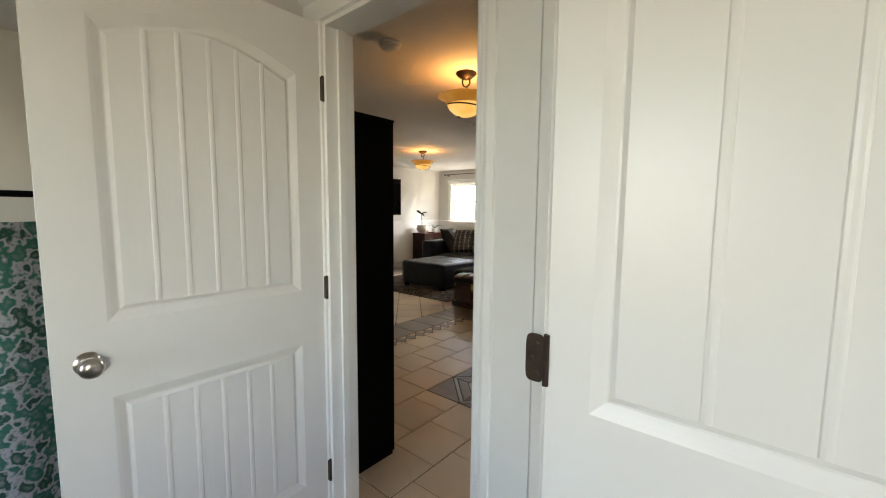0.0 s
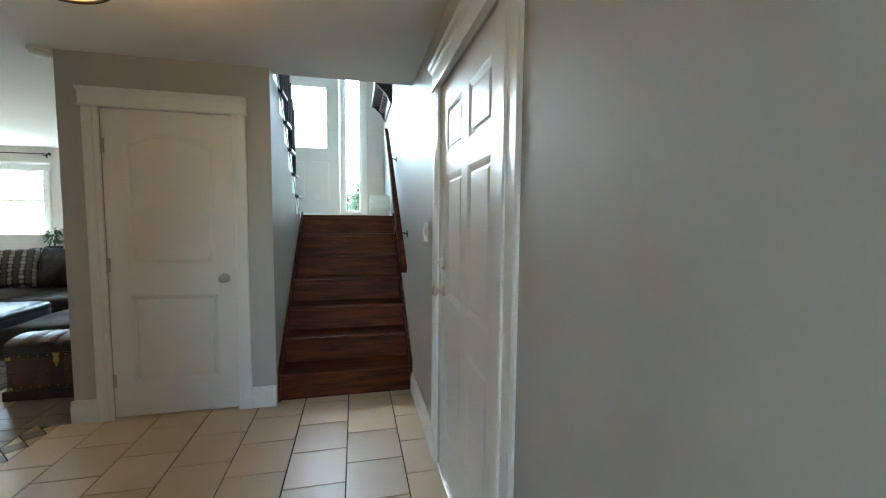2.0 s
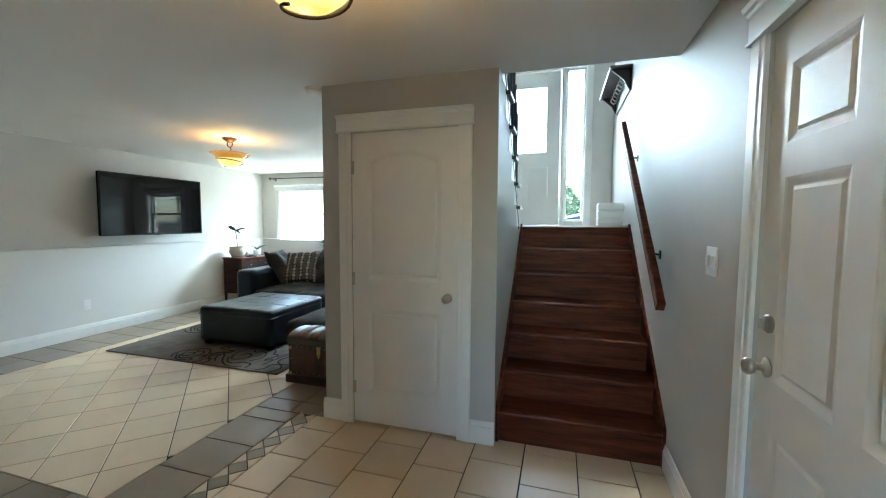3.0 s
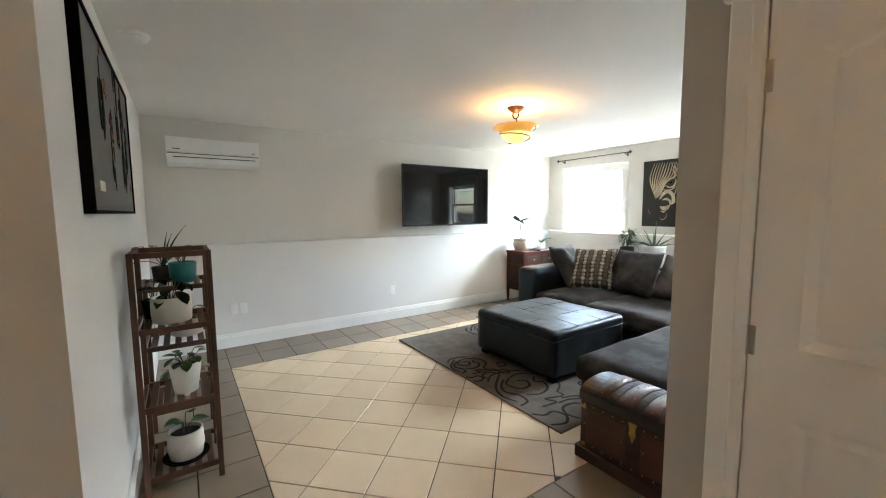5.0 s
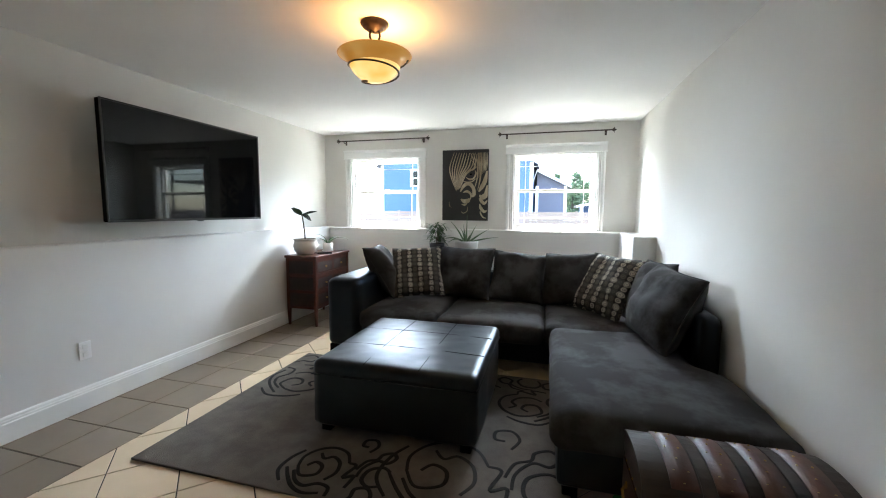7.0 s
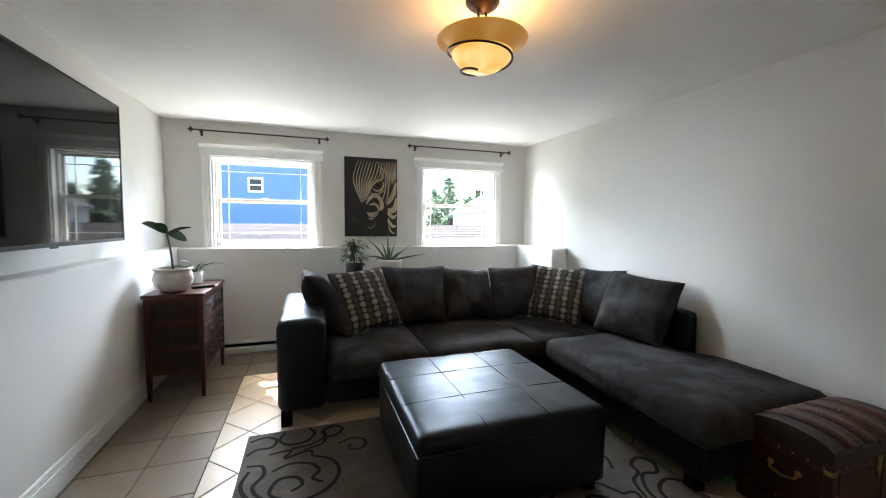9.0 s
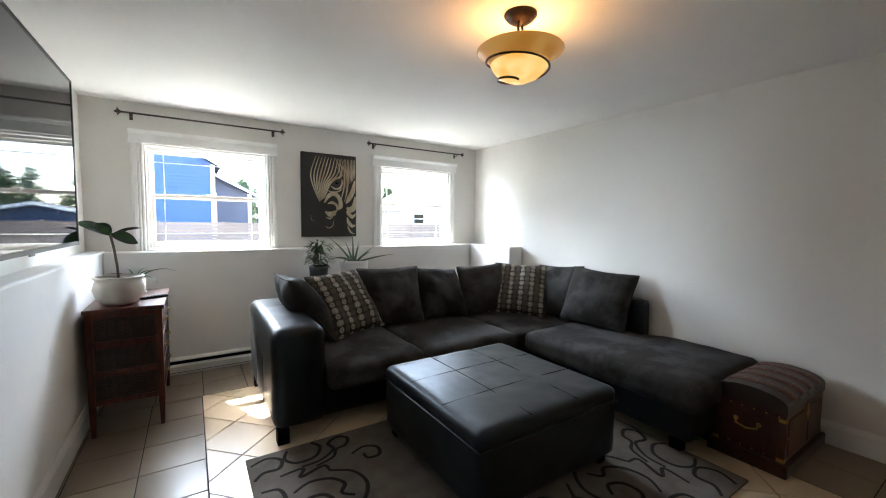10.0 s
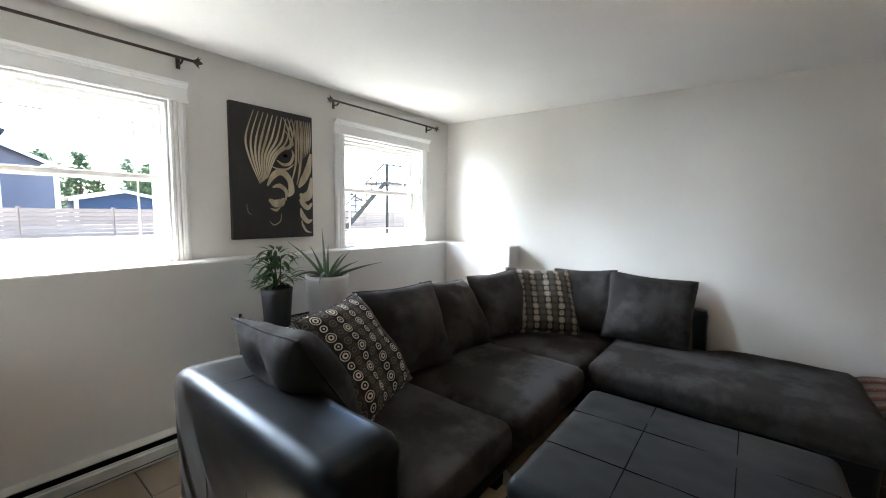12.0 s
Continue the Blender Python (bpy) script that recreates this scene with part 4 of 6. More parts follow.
# ---- ottoman, rug ----
OX0, OX1, OY0, OY1 = -3.90, -2.905, 4.905, 5.90
ott = thing("ottoman", "square tufted black leather ottoman standing on the rug", "ottoman", (0, 0, 0.013))
part("body", soft_box(OX0 + 0.004, OX1 - 0.004, OY0 + 0.004, OY1 - 0.004, 0.05, 0.40, 0.03, 0.0, 31, 16, 0.006), LEATHER, ott, "", True)
part("lid", soft_box(OX0, OX1, OY0, OY1, 0.345, 0.448, 0.045, 0.010, 21, 40, 0.0035), LEATHER, ott, "padded black leather lid with cross seams", True)
for k in (1, 2):
    x, y = OX0 + (OX1 - OX0) * k / 3, OY0 + (OY1 - OY0) * k / 3
    for pts in ([(x, OY0 + 0.02 + (OY1 - OY0 - 0.04) * i / 16) for i in range(17)], [(OX0 + 0.02 + (OX1 - OX0 - 0.04) * i / 16, y) for i in range(17)]):
        rows = []
        for px_, py_ in pts:
            u, w = (px_ - (OX0 + OX1) / 2) / ((OX1 - OX0) / 2), (py_ - (OY0 + OY1) / 2) / ((OY1 - OY0) / 2)
            rows.append((px_, py_, 0.4475 + 0.010 * (1 - u * u) * (1 - w * w)))
        part("seam", tube(rows, 0.0024, 5), BLACKP, ott)
part("piping", tube([(OX0 + 0.004, OY0 + 0.004, 0.362), (OX1 - 0.004, OY0 + 0.004, 0.362), (OX1 - 0.004, OY1 - 0.004, 0.362), (OX0 + 0.004, OY1 - 0.004, 0.362), (OX0 + 0.004, OY0 + 0.004, 0.362)], 0.004, 6), LEATHER, ott)
for x in (OX0 + 0.07, OX1 - 0.07):
    for y in (OY0 + 0.07, OY1 - 0.07):
        part("foot", box(x - 0.03, x + 0.03, y - 0.03, y + 0.03, 0, 0.05, 0.005), BLACKP, ott)
RX0, RX1, RY0, RY1 = -4.69, -2.435, 4.43, 6.04
rug = thing("area_rug", "grey-brown area rug with black scrolling vines", "rug", (0, 0, 0))
bm = bmesh.new()
box(RX0, RX1, RY0, RY1, 0.0, 0.013, 0.004, bm=bm)
part("rug_base", bm, RUG, rug)
INKW = material("black_rug_wool", (0.007, 0.0065, 0.0065), (0.012, 0.011, 0.011), 40, 1.0, bump=0.5, bump_scale=200)


def strand(pts, width, bm):
    """One carved line of the rug, low and rounded, kept inside the border."""
    keep = []
    runs = []
    for p in pts:
        if RX0 + 0.012 < p[0] < RX1 - 0.012 and RY0 + 0.012 < p[1] < RY1 - 0.012:
            keep.append((p[0], p[1], 0.0))
        else:
            runs.append(keep)
            keep = []
    runs.append(keep)
    for run in runs:
        if len(run) > 3:
            n = len(run) - 1
            own = tube(run, width, 6, taper=[width * (0.75 + 0.25 * math.sin(math.pi * i / n)) for i in range(n + 1)])
            for v in own.verts:
                v.co.z = 0.0135 + v.co.z * 0.22
            join(bm, own)


def flow(pts, per=7):
    """A smooth line through a few design points."""
    out = []
    for i in range(len(pts) - 1):
        a, b, c, d = (Vector(pts[max(0, i - 1)]), Vector(pts[i]), Vector(pts[i + 1]), Vector(pts[min(len(pts) - 1, i + 2)]))
        for k in range(per):
            t = k / per
            out.append(tuple(0.5 * (2 * b + (c - a) * t + (2 * a - 5 * b + 4 * c - d) * t * t + (3 * b - a - 3 * c + d) * t ** 3)))
    out.append(tuple(pts[-1]))
    return out


# one flourish of the pattern: a wheel of curls with hooked tips and a fan of leaves
FLOURISH = [
    [(0.02, 0.10), (0.12, 0.06), (0.20, 0.12), (0.17, 0.21), (0.08, 0.21), (0.02, 0.27)],
    [(0.25, 0.04), (0.22, 0.13), (0.28, 0.21), (0.40, 0.20), (0.46, 0.10), (0.42, 0.02)],
    [(0.30, 0.27), (0.42, 0.26), (0.53, 0.18), (0.52, 0.09), (0.60, 0.04), (0.66, 0.09), (0.62, 0.17), (0.55, 0.19), (0.50, 0.27), (0.38, 0.31)],
    [(0.16, 0.30), (0.30, 0.29), (0.27, 0.37), (0.42, 0.33), (0.44, 0.40)],
    [(0.44, 0.40), (0.56, 0.48), (0.60, 0.62), (0.54, 0.75), (0.42, 0.82), (0.30, 0.80)],
    [(0.30, 0.80), (0.20, 0.72), (0.24, 0.60), (0.34, 0.60), (0.38, 0.68), (0.32, 0.73)],
    [(0.20, 0.50), (0.30, 0.45), (0.42, 0.48), (0.48, 0.57), (0.44, 0.64), (0.50, 0.70)],
    [(0.04, 0.40), (0.13, 0.42), (0.15, 0.52), (0.10, 0.62), (0.14, 0.72), (0.24, 0.80)],
    [(0.06, 0.46), (0.03, 0.58), (0.07, 0.70), (0.16, 0.80), (0.26, 0.88)],
    [(0.10, 0.84), (0.22, 0.93), (0.38, 0.92), (0.50, 0.86)],
    [(0.62, 0.30), (0.72, 0.26), (0.80, 0.31), (0.78, 0.40), (0.70, 0.40), (0.69, 0.34)],
]
bm = bmesh.new()
for ox, oy, ux, uy, sc_ in ((RX0, RY1, (1, 0), (0, -1), 0.86), (RX1, RY0, (0, 1), (-1, 0), 1.0), (RX1 - 0.86, RY0, (0, 1), (-1, 0), 0.62), (RX1, RY1 - 0.02, (-1, 0), (0, -1), 0.72)):
    for line in FLOURISH:
        strand([(ox + sc_ * (u * ux[0] + v * uy[0]), oy + sc_ * (u * ux[1] + v * uy[1])) for u, v in flow(line)], 0.0115, bm)
tagged(part("vine_pattern", bm, INKW, rug), "carved black vine scrolls", kind="stuff")

toy = solid("green_toy", soft_box(-0.045, 0.045, -0.03, 0.03, 0.0, 0.035, 0.012, 0.006, 21, 5, 0.012), material("bright_green_plastic", (0.03, 0.42, 0.05), (0.02, 0.30, 0.04), 12, 0.4), "small bright green crumpled toy beside the chaise foot", "toy", (-2.20, 4.80, 0.0), 35, True)

# ---- trunk ----
TX0, TX1, TY0, TY1 = -2.255, -1.575, 4.325, 4.715
MAH = material("red_mahogany", (0.055, 0.012, 0.006), (0.024, 0.006, 0.004), 7, 0.28, bump=0.08, bump_scale=40, stretch=(1, 5, 5), coat=0.3)
HIDE = material("aged_leather_panel", (0.105, 0.036, 0.022), (0.055, 0.018, 0.011), 10, 0.45, bump=0.25, bump_scale=60)
STRAP = material("dark_trunk_strap", (0.030, 0.017, 0.012), (0.018, 0.011, 0.008), 12, 0.35, bump=0.15)
BRASS = material("worn_brass", (0.55, 0.38, 0.13), (0.35, 0.22, 0.07), 25, 0.33, 1.0)
trunk = thing("storage_trunk", "mahogany dome-lid trunk with leather panels and brass corners", "trunk", (0, 0, 0))
part("plinth", box(TX0, TX1, TY0, TY1, 0.0, 0.075, 0.008), MAH, trunk)
BX0, BX1, BY0, BY1 = TX0 + 0.022, TX1 - 0.022, TY0 + 0.022, TY1 - 0.022
part("body", box(BX0, BX1, BY0, BY1, 0.075, 0.345, 0.006), MAH, trunk)
yc, hw, z0, rise = (BY0 + BY1) / 2, (BY1 - BY0) / 2 + 0.006, 0.350, 0.105


def dome(h=0.0, n=12, a0=0.0, a1=1.0):
    return [(yc + (hw + h) * math.cos(math.pi * (1 - (a0 + (a1 - a0) * k / n))), z0 + 0.045 + (rise - 0.045 + h) * math.sin(math.pi * (a0 + (a1 - a0) * k / n))) for k in range(n + 1)]


lid = part("lid", prism([(yc - hw, z0), *dome(), (yc + hw, z0)], "x", BX0 - 0.006, BX1 + 0.006), STRAP, trunk, "domed lid with raised leather slats")
for k in range(4):
    a = BX0 + 0.085 + k * 0.138
    bm = bmesh.new()
    outer, inner = dome(0.007, 10, 0.10, 0.90), dome(0.0, 10, 0.10, 0.90)
    prism(outer + inner[::-1], "x", a, a + 0.085, bm=bm)
    slat = part("slat", bm, HIDE, lid, "polished brown leather slat", True)
    dots = bmesh.new()
    for q in range(7):
        f = 0.17 + 0.11 * q
        y_, z_ = dome(0.0072, 1, f, f)[0]
        for dx in ((0.020, 0.065) if q % 2 else (0.042,)):
            nub = lathe([(0.0042, 0), (0.0032, 0.002), (0.0008, 0.003)], 8)
            join(dots, moved(nub, Matrix.Translation((a + dx, y_, z_)) @ Matrix.Rotation(math.pi * (f - 0.5), 4, "X")))
    tagged(part("gilt_studs", dots, BRASS, slat), "small gilt studs", kind="stuff")
for k in range(3):
    a = BX0 + 0.178 + k * 0.138
    outer, inner = dome(0.004, 12, 0.0, 1.0), dome(-0.002, 12, 0.0, 1.0)
    part("strap", prism(outer + inner[::-1], "x", a, a + 0.038), STRAP, lid)
for x0, x1 in ((BX0 + 0.04, BX0 + 0.28), (BX0 + 0.36, BX1 - 0.04)):
    part("panel", box(x0, x1, BY0 - 0.006, BY0 + 0.002, 0.105, 0.315, 0.004), HIDE, trunk, "tan leather front panel")
for y0, y1 in ((BY0 + 0.03, BY1 - 0.03),):
    part("panel", box(BX0 - 0.005, BX0 + 0.002, y0, y1, 0.105, 0.315, 0.004), MAH, trunk)
bm = tube([(BX0 - 0.006, yc - 0.055, 0.245), (BX0 - 0.022, yc - 0.05, 0.225), (BX0 - 0.024, yc, 0.212), (BX0 - 0.022, yc + 0.05, 0.225), (BX0 - 0.006, yc + 0.055, 0.245)], 0.006)
for y in (yc - 0.055, yc + 0.055):
    lathe([(0.014, 0), (0.012, 0.006), (0.004, 0.008)], 12, bm=bm)
    bmesh.ops.transform(bm, matrix=Matrix.Translation((BX0 - 0.004, y, 0.245)) @ Matrix.Rotation(radians(-90), 4, "Y"), verts=bm.verts[-36:])
part("handle", bm, BRASS, trunk, "brass drop handle")
bm = prism([(-0.022, 0.06), (0.022, 0.06), (0.014, 0.03), (0.018, 0.0), (0.0, -0.045), (-0.018, 0.0), (-0.014, 0.03)], "y", -0.008, 0.0)
part("lock_plate", moved(bm, Matrix.Translation(((TX0 + TX1) / 2, BY0 - 0.004, 0.285))), BRASS, trunk, "brass hasp")
for x in (BX0 - 0.002, BX1 - 0.033):
    for y in (BY0 - 0.002, BY1 - 0.033):
        for z in (0.076, 0.30, 0.351):
            part("corner", box(x, x + 0.036, y, y + 0.036, z, z + (0.022 if z < 0.35 else 0.03), 0.003), BRASS, trunk, "brass corner guard")
bm = bmesh.new()
for k in range(11):
    x = BX0 + 0.03 + k * (BX1 - BX0 - 0.06) / 10
    for z in (0.095, 0.33, 0.215):
        if z != 0.215 or k in (0, 4, 6, 10):
            b2 = lathe([(0.005, 0), (0.004, 0.003), (0.001, 0.004)], 8)
            join(bm, moved(b2, Matrix.Translation((x, BY0 - 0.003, z)) @ Matrix.Rotation(radians(90), 4, "X")))
for k in range(6):
    y = BY0 + 0.03 + k * (BY1 - BY0 - 0.06) / 5
    for z in (0.095, 0.33):
        b2 = lathe([(0.005, 0), (0.004, 0.003), (0.001, 0.004)], 8)
        join(bm, moved(b2, Matrix.Translation((BX0 - 0.003, y, z)) @ Matrix.Rotation(radians(-90), 4, "Y")))
tagged(part("studs", bm, BRASS, trunk), "rows of small brass studs", kind="stuff")

# ---- wicker cabinet with its pots ----
CX0, CX1, CY0, CY1, CH = -5.478, -5.09, 6.798, 7.548, 0.815
WICK = material("dark_wicker", (0.042, 0.016, 0.009), (0.018, 0.007, 0.005), 18, 0.6, bump=0.4, bump_scale=80)
cab = thing("side_cabinet", "dark cherry cabinet with woven wicker drawers", "cabinet", (0, 0, 0))
part("top", box(CX0 - 0.012, CX1 + 0.012, CY0 - 0.012, CY1 + 0.012, CH - 0.028, CH, 0.006, 3), DARKWOOD, cab)
for x in (CX0, CX1 - 0.035):
    for y in (CY0, CY1 - 0.035):
        bm = box(x, x + 0.035, y, y + 0.035, 0.20, CH - 0.028, 0.003)
        own = box(x, x + 0.035, y, y + 0.035, 0.0, 0.20, 0.003)
        for v in own.verts:
            if v.co.z < 0.1:
                v.co.x = x + 0.0175 + (v.co.x - x - 0.0175) * 0.65
                v.co.y = y + 0.0175 + (v.co.y - y - 0.0175) * 0.65
        part("leg", join(bm, own), DARKWOOD, cab)
part("body", box(CX0 + 0.012, CX1 - 0.012, CY0 + 0.012, CY1 - 0.012, 0.20, CH - 0.03), DARKWOOD, cab)
for z in (0.20, 0.385, 0.575, 0.755):
    part("rail", box(CX0 + 0.03, CX1 - 0.03, CY0 + 0.003, CY0 + 0.02, z, z + 0.032, 0.002), DARKWOOD, cab)
    part("rail", box(CX1 - 0.02, CX1 - 0.003, CY0 + 0.03, CY1 - 0.03, z, z + 0.032, 0.002), DARKWOOD, cab)


def weave(w, h, strands=13, warps=7):
    """A woven panel in the plane of x and z."""
    bm = bmesh.new()
    for i in range(strands):
        z = h * (i + 0.5) / strands
        pts = [(w * k / 28, -0.004 - 0.004 * math.sin(math.pi * (k * warps / 14 + i)), z) for k in range(29)]
        tube(pts, h / strands * 0.46, 5, bm=bm)
    for j in range(warps):
        x = w * (j + 0.5) / warps
        tube([(x, -0.004, 0), (x, -0.004, h)], 0.004, 5, bm=bm)
    return bm


for z in (0.236, 0.42, 0.61):
    h = 0.142 if z > 0.4 else 0.145
    bm = weave(CX1 - CX0 - 0.08, h)
    part("wicker_panel", moved(bm, Matrix.Translation((CX0 + 0.04, CY0 + 0.010, z))), WICK, cab, "woven dark wicker panel")
    for y0, y1 in ((CY0 + 0.04, (CY0 + CY1) / 2 - 0.01), ((CY0 + CY1) / 2 + 0.01, CY1 - 0.04)):
        dr = part("drawer", box(CX1 - 0.022, CX1 - 0.010, y0, y1, z, z + h, 0.003), DARKWOOD, cab)
        bm = weave(y1 - y0 - 0.03, h - 0.03, 9, 7)
        part("wicker_panel", moved(bm, Matrix.Translation((CX1 - 0.012, y0 + 0.015, z + 0.015)) @ Matrix.Rotation(radians(90), 4, "Z")), WICK, dr)
        kn = lathe([(0.006, 0), (0.006, 0.012), (0.012, 0.018), (0.012, 0.024), (0.006, 0.028)], 12)
        part("pull", moved(kn, Matrix.Translation((CX1 - 0.008, (y0 + y1) / 2, z + h / 2)) @ Matrix.Rotation(radians(90), 4, "Y")), BRASS, dr, "small brass ring pull")
rub = potted("rubber_plant", "young rubber plant in a cream bowl-shaped pot", (-5.325, 6.96, CH), [(0.072, 0), (0.088, 0.005), (0.124, 0.050), (0.138, 0.100), (0.129, 0.145), (0.120, 0.162), (0.134, 0.174), (0.136, 0.184), (0.127, 0.186)], CREAM, 0.165, 0.116)
part("stem", tube([(0.0, 0, 0.16), (-0.006, 0.002, 0.26), (-0.018, 0.0, 0.37), (-0.035, 0.0, 0.465)], 0.0075), STEM, rub)
for az, tilt, roll_, ln_, wd in ((70, 30, 48, 0.20, 0.105), (-95, -14, -52, 0.16, 0.105), (-60, 24, -30, 0.18, 0.055), (150, 40, 40, 0.15, 0.08)):
    m = Matrix.Translation((-0.033, 0, 0.455)) @ Matrix.Rotation(radians(az), 4, "Z") @ Matrix.Rotation(radians(tilt), 4, "X") @ Matrix.Rotation(radians(roll_), 4, "Y")
    part("leaf", leaf(ln_, wd, 0.35, 0.25, m=m), LEAF_D, rub, "", True)
spi = potted("spider_plant", "small spider plant in a white dimpled pot", (-5.28, 7.37, CH), [(0.045, 0), (0.058, 0.003), (0.062, 0.05), (0.066, 0.105), (0.062, 0.107)], WHITEC, 0.09, 0.058)
part("saucer", lathe([(0.065, 0), (0.072, 0.012), (0.066, 0.012), (0.06, 0.004)], 24), WHITEC, spi)
bm = bmesh.new()
for az, ln_, lean in ((0.2, 0.30, 0.7), (1.2, 0.22, 0.5), (2.4, 0.20, 0.9), (3.5, 0.22, 0.6), (4.4, 0.26, 0.35), (5.4, 0.27, 0.9), (5.9, 0.16, 0.3)):
    blade(ln_, 0.013, lean, az, (0, 0, 0.09), bm, 1.5)
part("foliage", bm, LEAF, spi)
cup = solid("white_candle", lathe([(0.032, 0), (0.036, 0.004), (0.036, 0.075), (0.033, 0.078), (0.004, 0.078)], 24), WHITEC, "white candle cup beside the pots", "candle", (-5.38, 7.22, CH), smooth=True)
rem = thing("remote_control", "black slim television remote on the cabinet top", "remote control", (-5.15, 7.09, CH), -62)
part("shell", box(-0.022, 0.022, -0.085, 0.085, 0.0, 0.016, 0.006), BLACKP, rem)
bm = bmesh.new()
for i in range(5):
    for j in range(3):
        box(-0.014 + j * 0.011, -0.007 + j * 0.011, -0.06 + i * 0.022, -0.05 + i * 0.022, 0.0155, 0.018, bm=bm)
part("buttons", bm, CHARC, rem)

# ---- plants behind the sofa on a wire rack ----
rk = thing("wire_rack", "low black wire rack behind the sofa", "rack", (0, 0, 0))
for x in (-4.02, -3.24):
    for y in (7.34, 7.66):
        part("post", tube([(x, y, 0.0), (x, y, 0.78)], 0.009), BLACKM, rk)
bm = bmesh.new()
for k in range(12):
    y = 7.34 + 0.32 * k / 11
    tube([(-4.02, y, 0.70), (-3.24, y, 0.70)], 0.003, 6, bm=bm)
for x in (-4.02, -3.24):
    tube([(x, 7.34, 0.76), (x, 7.66, 0.76)], 0.005, 6, bm=bm)
for y in (7.34, 7.66):
    tube([(-4.02, y, 0.70), (-3.24, y, 0.70)], 0.006, 6, bm=bm)
part("shelf", bm, BLACKM, rk, "wire shelf")
bushy = potted("money_tree", "small leafy plant in a charcoal pot", (-3.87, 7.50, 0.706), [(0.066, 0), (0.074, 0.003), (0.088, 0.20), (0.092, 0.235), (0.086, 0.237)], CHARC, 0.22, 0.082)
rl = random.Random(4)
bm = bmesh.new()
for k in range(5):
    tube([(0.01 * k - 0.02, 0, 0.22), (0.03 * math.cos(k * 1.3), 0.03 * math.sin(k * 1.3), 0.33 + 0.02 * k)], 0.0035, 6, bm=bm)
part("stems", bm, STEM, bushy)
bm = bmesh.new()
for k in range(130):
    h = rl.uniform(0.25, 0.47)
    r0 = 0.02 + 0.075 * rl.random()
    az = rl.uniform(0, 360)
    m = Matrix.Translation((r0 * math.cos(radians(az + 90)), r0 * math.sin(radians(az + 90)), h)) @ Matrix.Rotation(radians(az), 4, "Z") @ Matrix.Rotation(radians(rl.uniform(-35, 45)), 4, "X")
    leaf(rl.uniform(0.07, 0.115), rl.uniform(0.020, 0.031), 0.5, 0.2, 4, bm=bm, m=m)
tagged(part("leaves", bm, LEAF, bushy), "dense narrow green leaves", kind="stuff")
al = potted("aloe_plant", "spreading aloe in a tall white pot", (-3.51, 7.50, 0.706), [(0.110, 0), (0.118, 0.004), (0.142, 0.25), (0.144, 0.275), (0.137, 0.277)], WHITEC, 0.255, 0.134)
for az, ln_, lean, cu in ((1.6, 0.34, 0.05, 0.1), (2.7, 0.34, 0.55, 0.4), (3.3, 0.30, 0.9, 1.3), (0.3, 0.30, 0.9, 0.2), (6.0, 0.40, 1.25, 0.25), (0.9, 0.26, 0.5, 0.2), (4.6, 0.28, 0.55, 0.6), (5.2, 0.24, 0.8, 0.5), (3.9, 0.26, 0.85, 1.6), (2.1, 0.24, 0.3, 0.3)):
    bm = bmesh.new()
    blade(ln_, 0.026, lean, az, (0.02 * math.cos(az), 0.02 * math.sin(az), 0.25), bm, cu)
    part("blade", bm, ALOE, al)

# ---- television, air conditioner, canvas, rods, heater, outlets ----
tv = thing("television", "large black flat television on a wall arm, switched off", "television", (0, 0, 0))
tx = -5.40
part("body", box(tx - 0.045, tx - 0.004, 4.895, 6.325, 1.245, 2.055, 0.006), BLACKP, tv)
part("screen", box(tx - 0.004, tx, 4.907, 6.313, 1.262, 2.045), GLASS_TV, tv, "dark glossy screen")
part("bezel", pierced("y", 4.893, 6.327, tx - 0.004, tx + 0.003, 1.243, 2.057, [(4.905, 6.315, 1.260, 2.047)]), BLACKM, tv)
part("badge", box(tx + 0.001, tx + 0.004, 5.58, 5.64, 1.236, 1.246), BLACKM, tv)
part("wall_arm", box(WX, tx - 0.045, 5.45, 5.77, 1.50, 1.80, 0.01), BLACKM, tv)
ac = thing("air_conditioner", "white wall-mounted split air conditioner", "air conditioner", (WX, 2.40, 1.90))
prof = [(0, 0.0), (0.10, 0.0), (0.165, 0.03), (0.20, 0.075), (0.208, 0.14), (0.205, 0.255), (0.19, 0.27), (0, 0.275)]
part("body", prism([(x, z) for x, z in prof], "y", 0.0, 0.81), PLASTIC, ac)
part("front_panel", prism([(0.206, 0.118), (0.2135, 0.125), (0.2115, 0.262), (0.203, 0.266)], "y", 0.004, 0.806), PLASTIC, ac)
part("seam", box(0.200, 0.2095, 0.006, 0.804, 0.110, 0.1165), CHARC, ac)
part("louver", prism([(0.165, 0.036), (0.197, 0.075), (0.203, 0.075), (0.172, 0.032)], "y", 0.05, 0.77), PLASTIC, ac)
part("outlet_slot", prism([(0.120, 0.012), (0.164, 0.032), (0.160, 0.038), (0.118, 0.018)], "y", 0.05, 0.77), BLACKP, ac)
part("outlet_slot", box(0.190, 0.2035, 0.05, 0.77, 0.076, 0.083), BLACKP, ac)
part("badge", box(0.2125, 0.2145, 0.05, 0.11, 0.150, 0.158), CHARC, ac)
part("badge", box(0.2125, 0.2145, 0.74, 0.765, 0.145, 0.153), CHARC, ac)


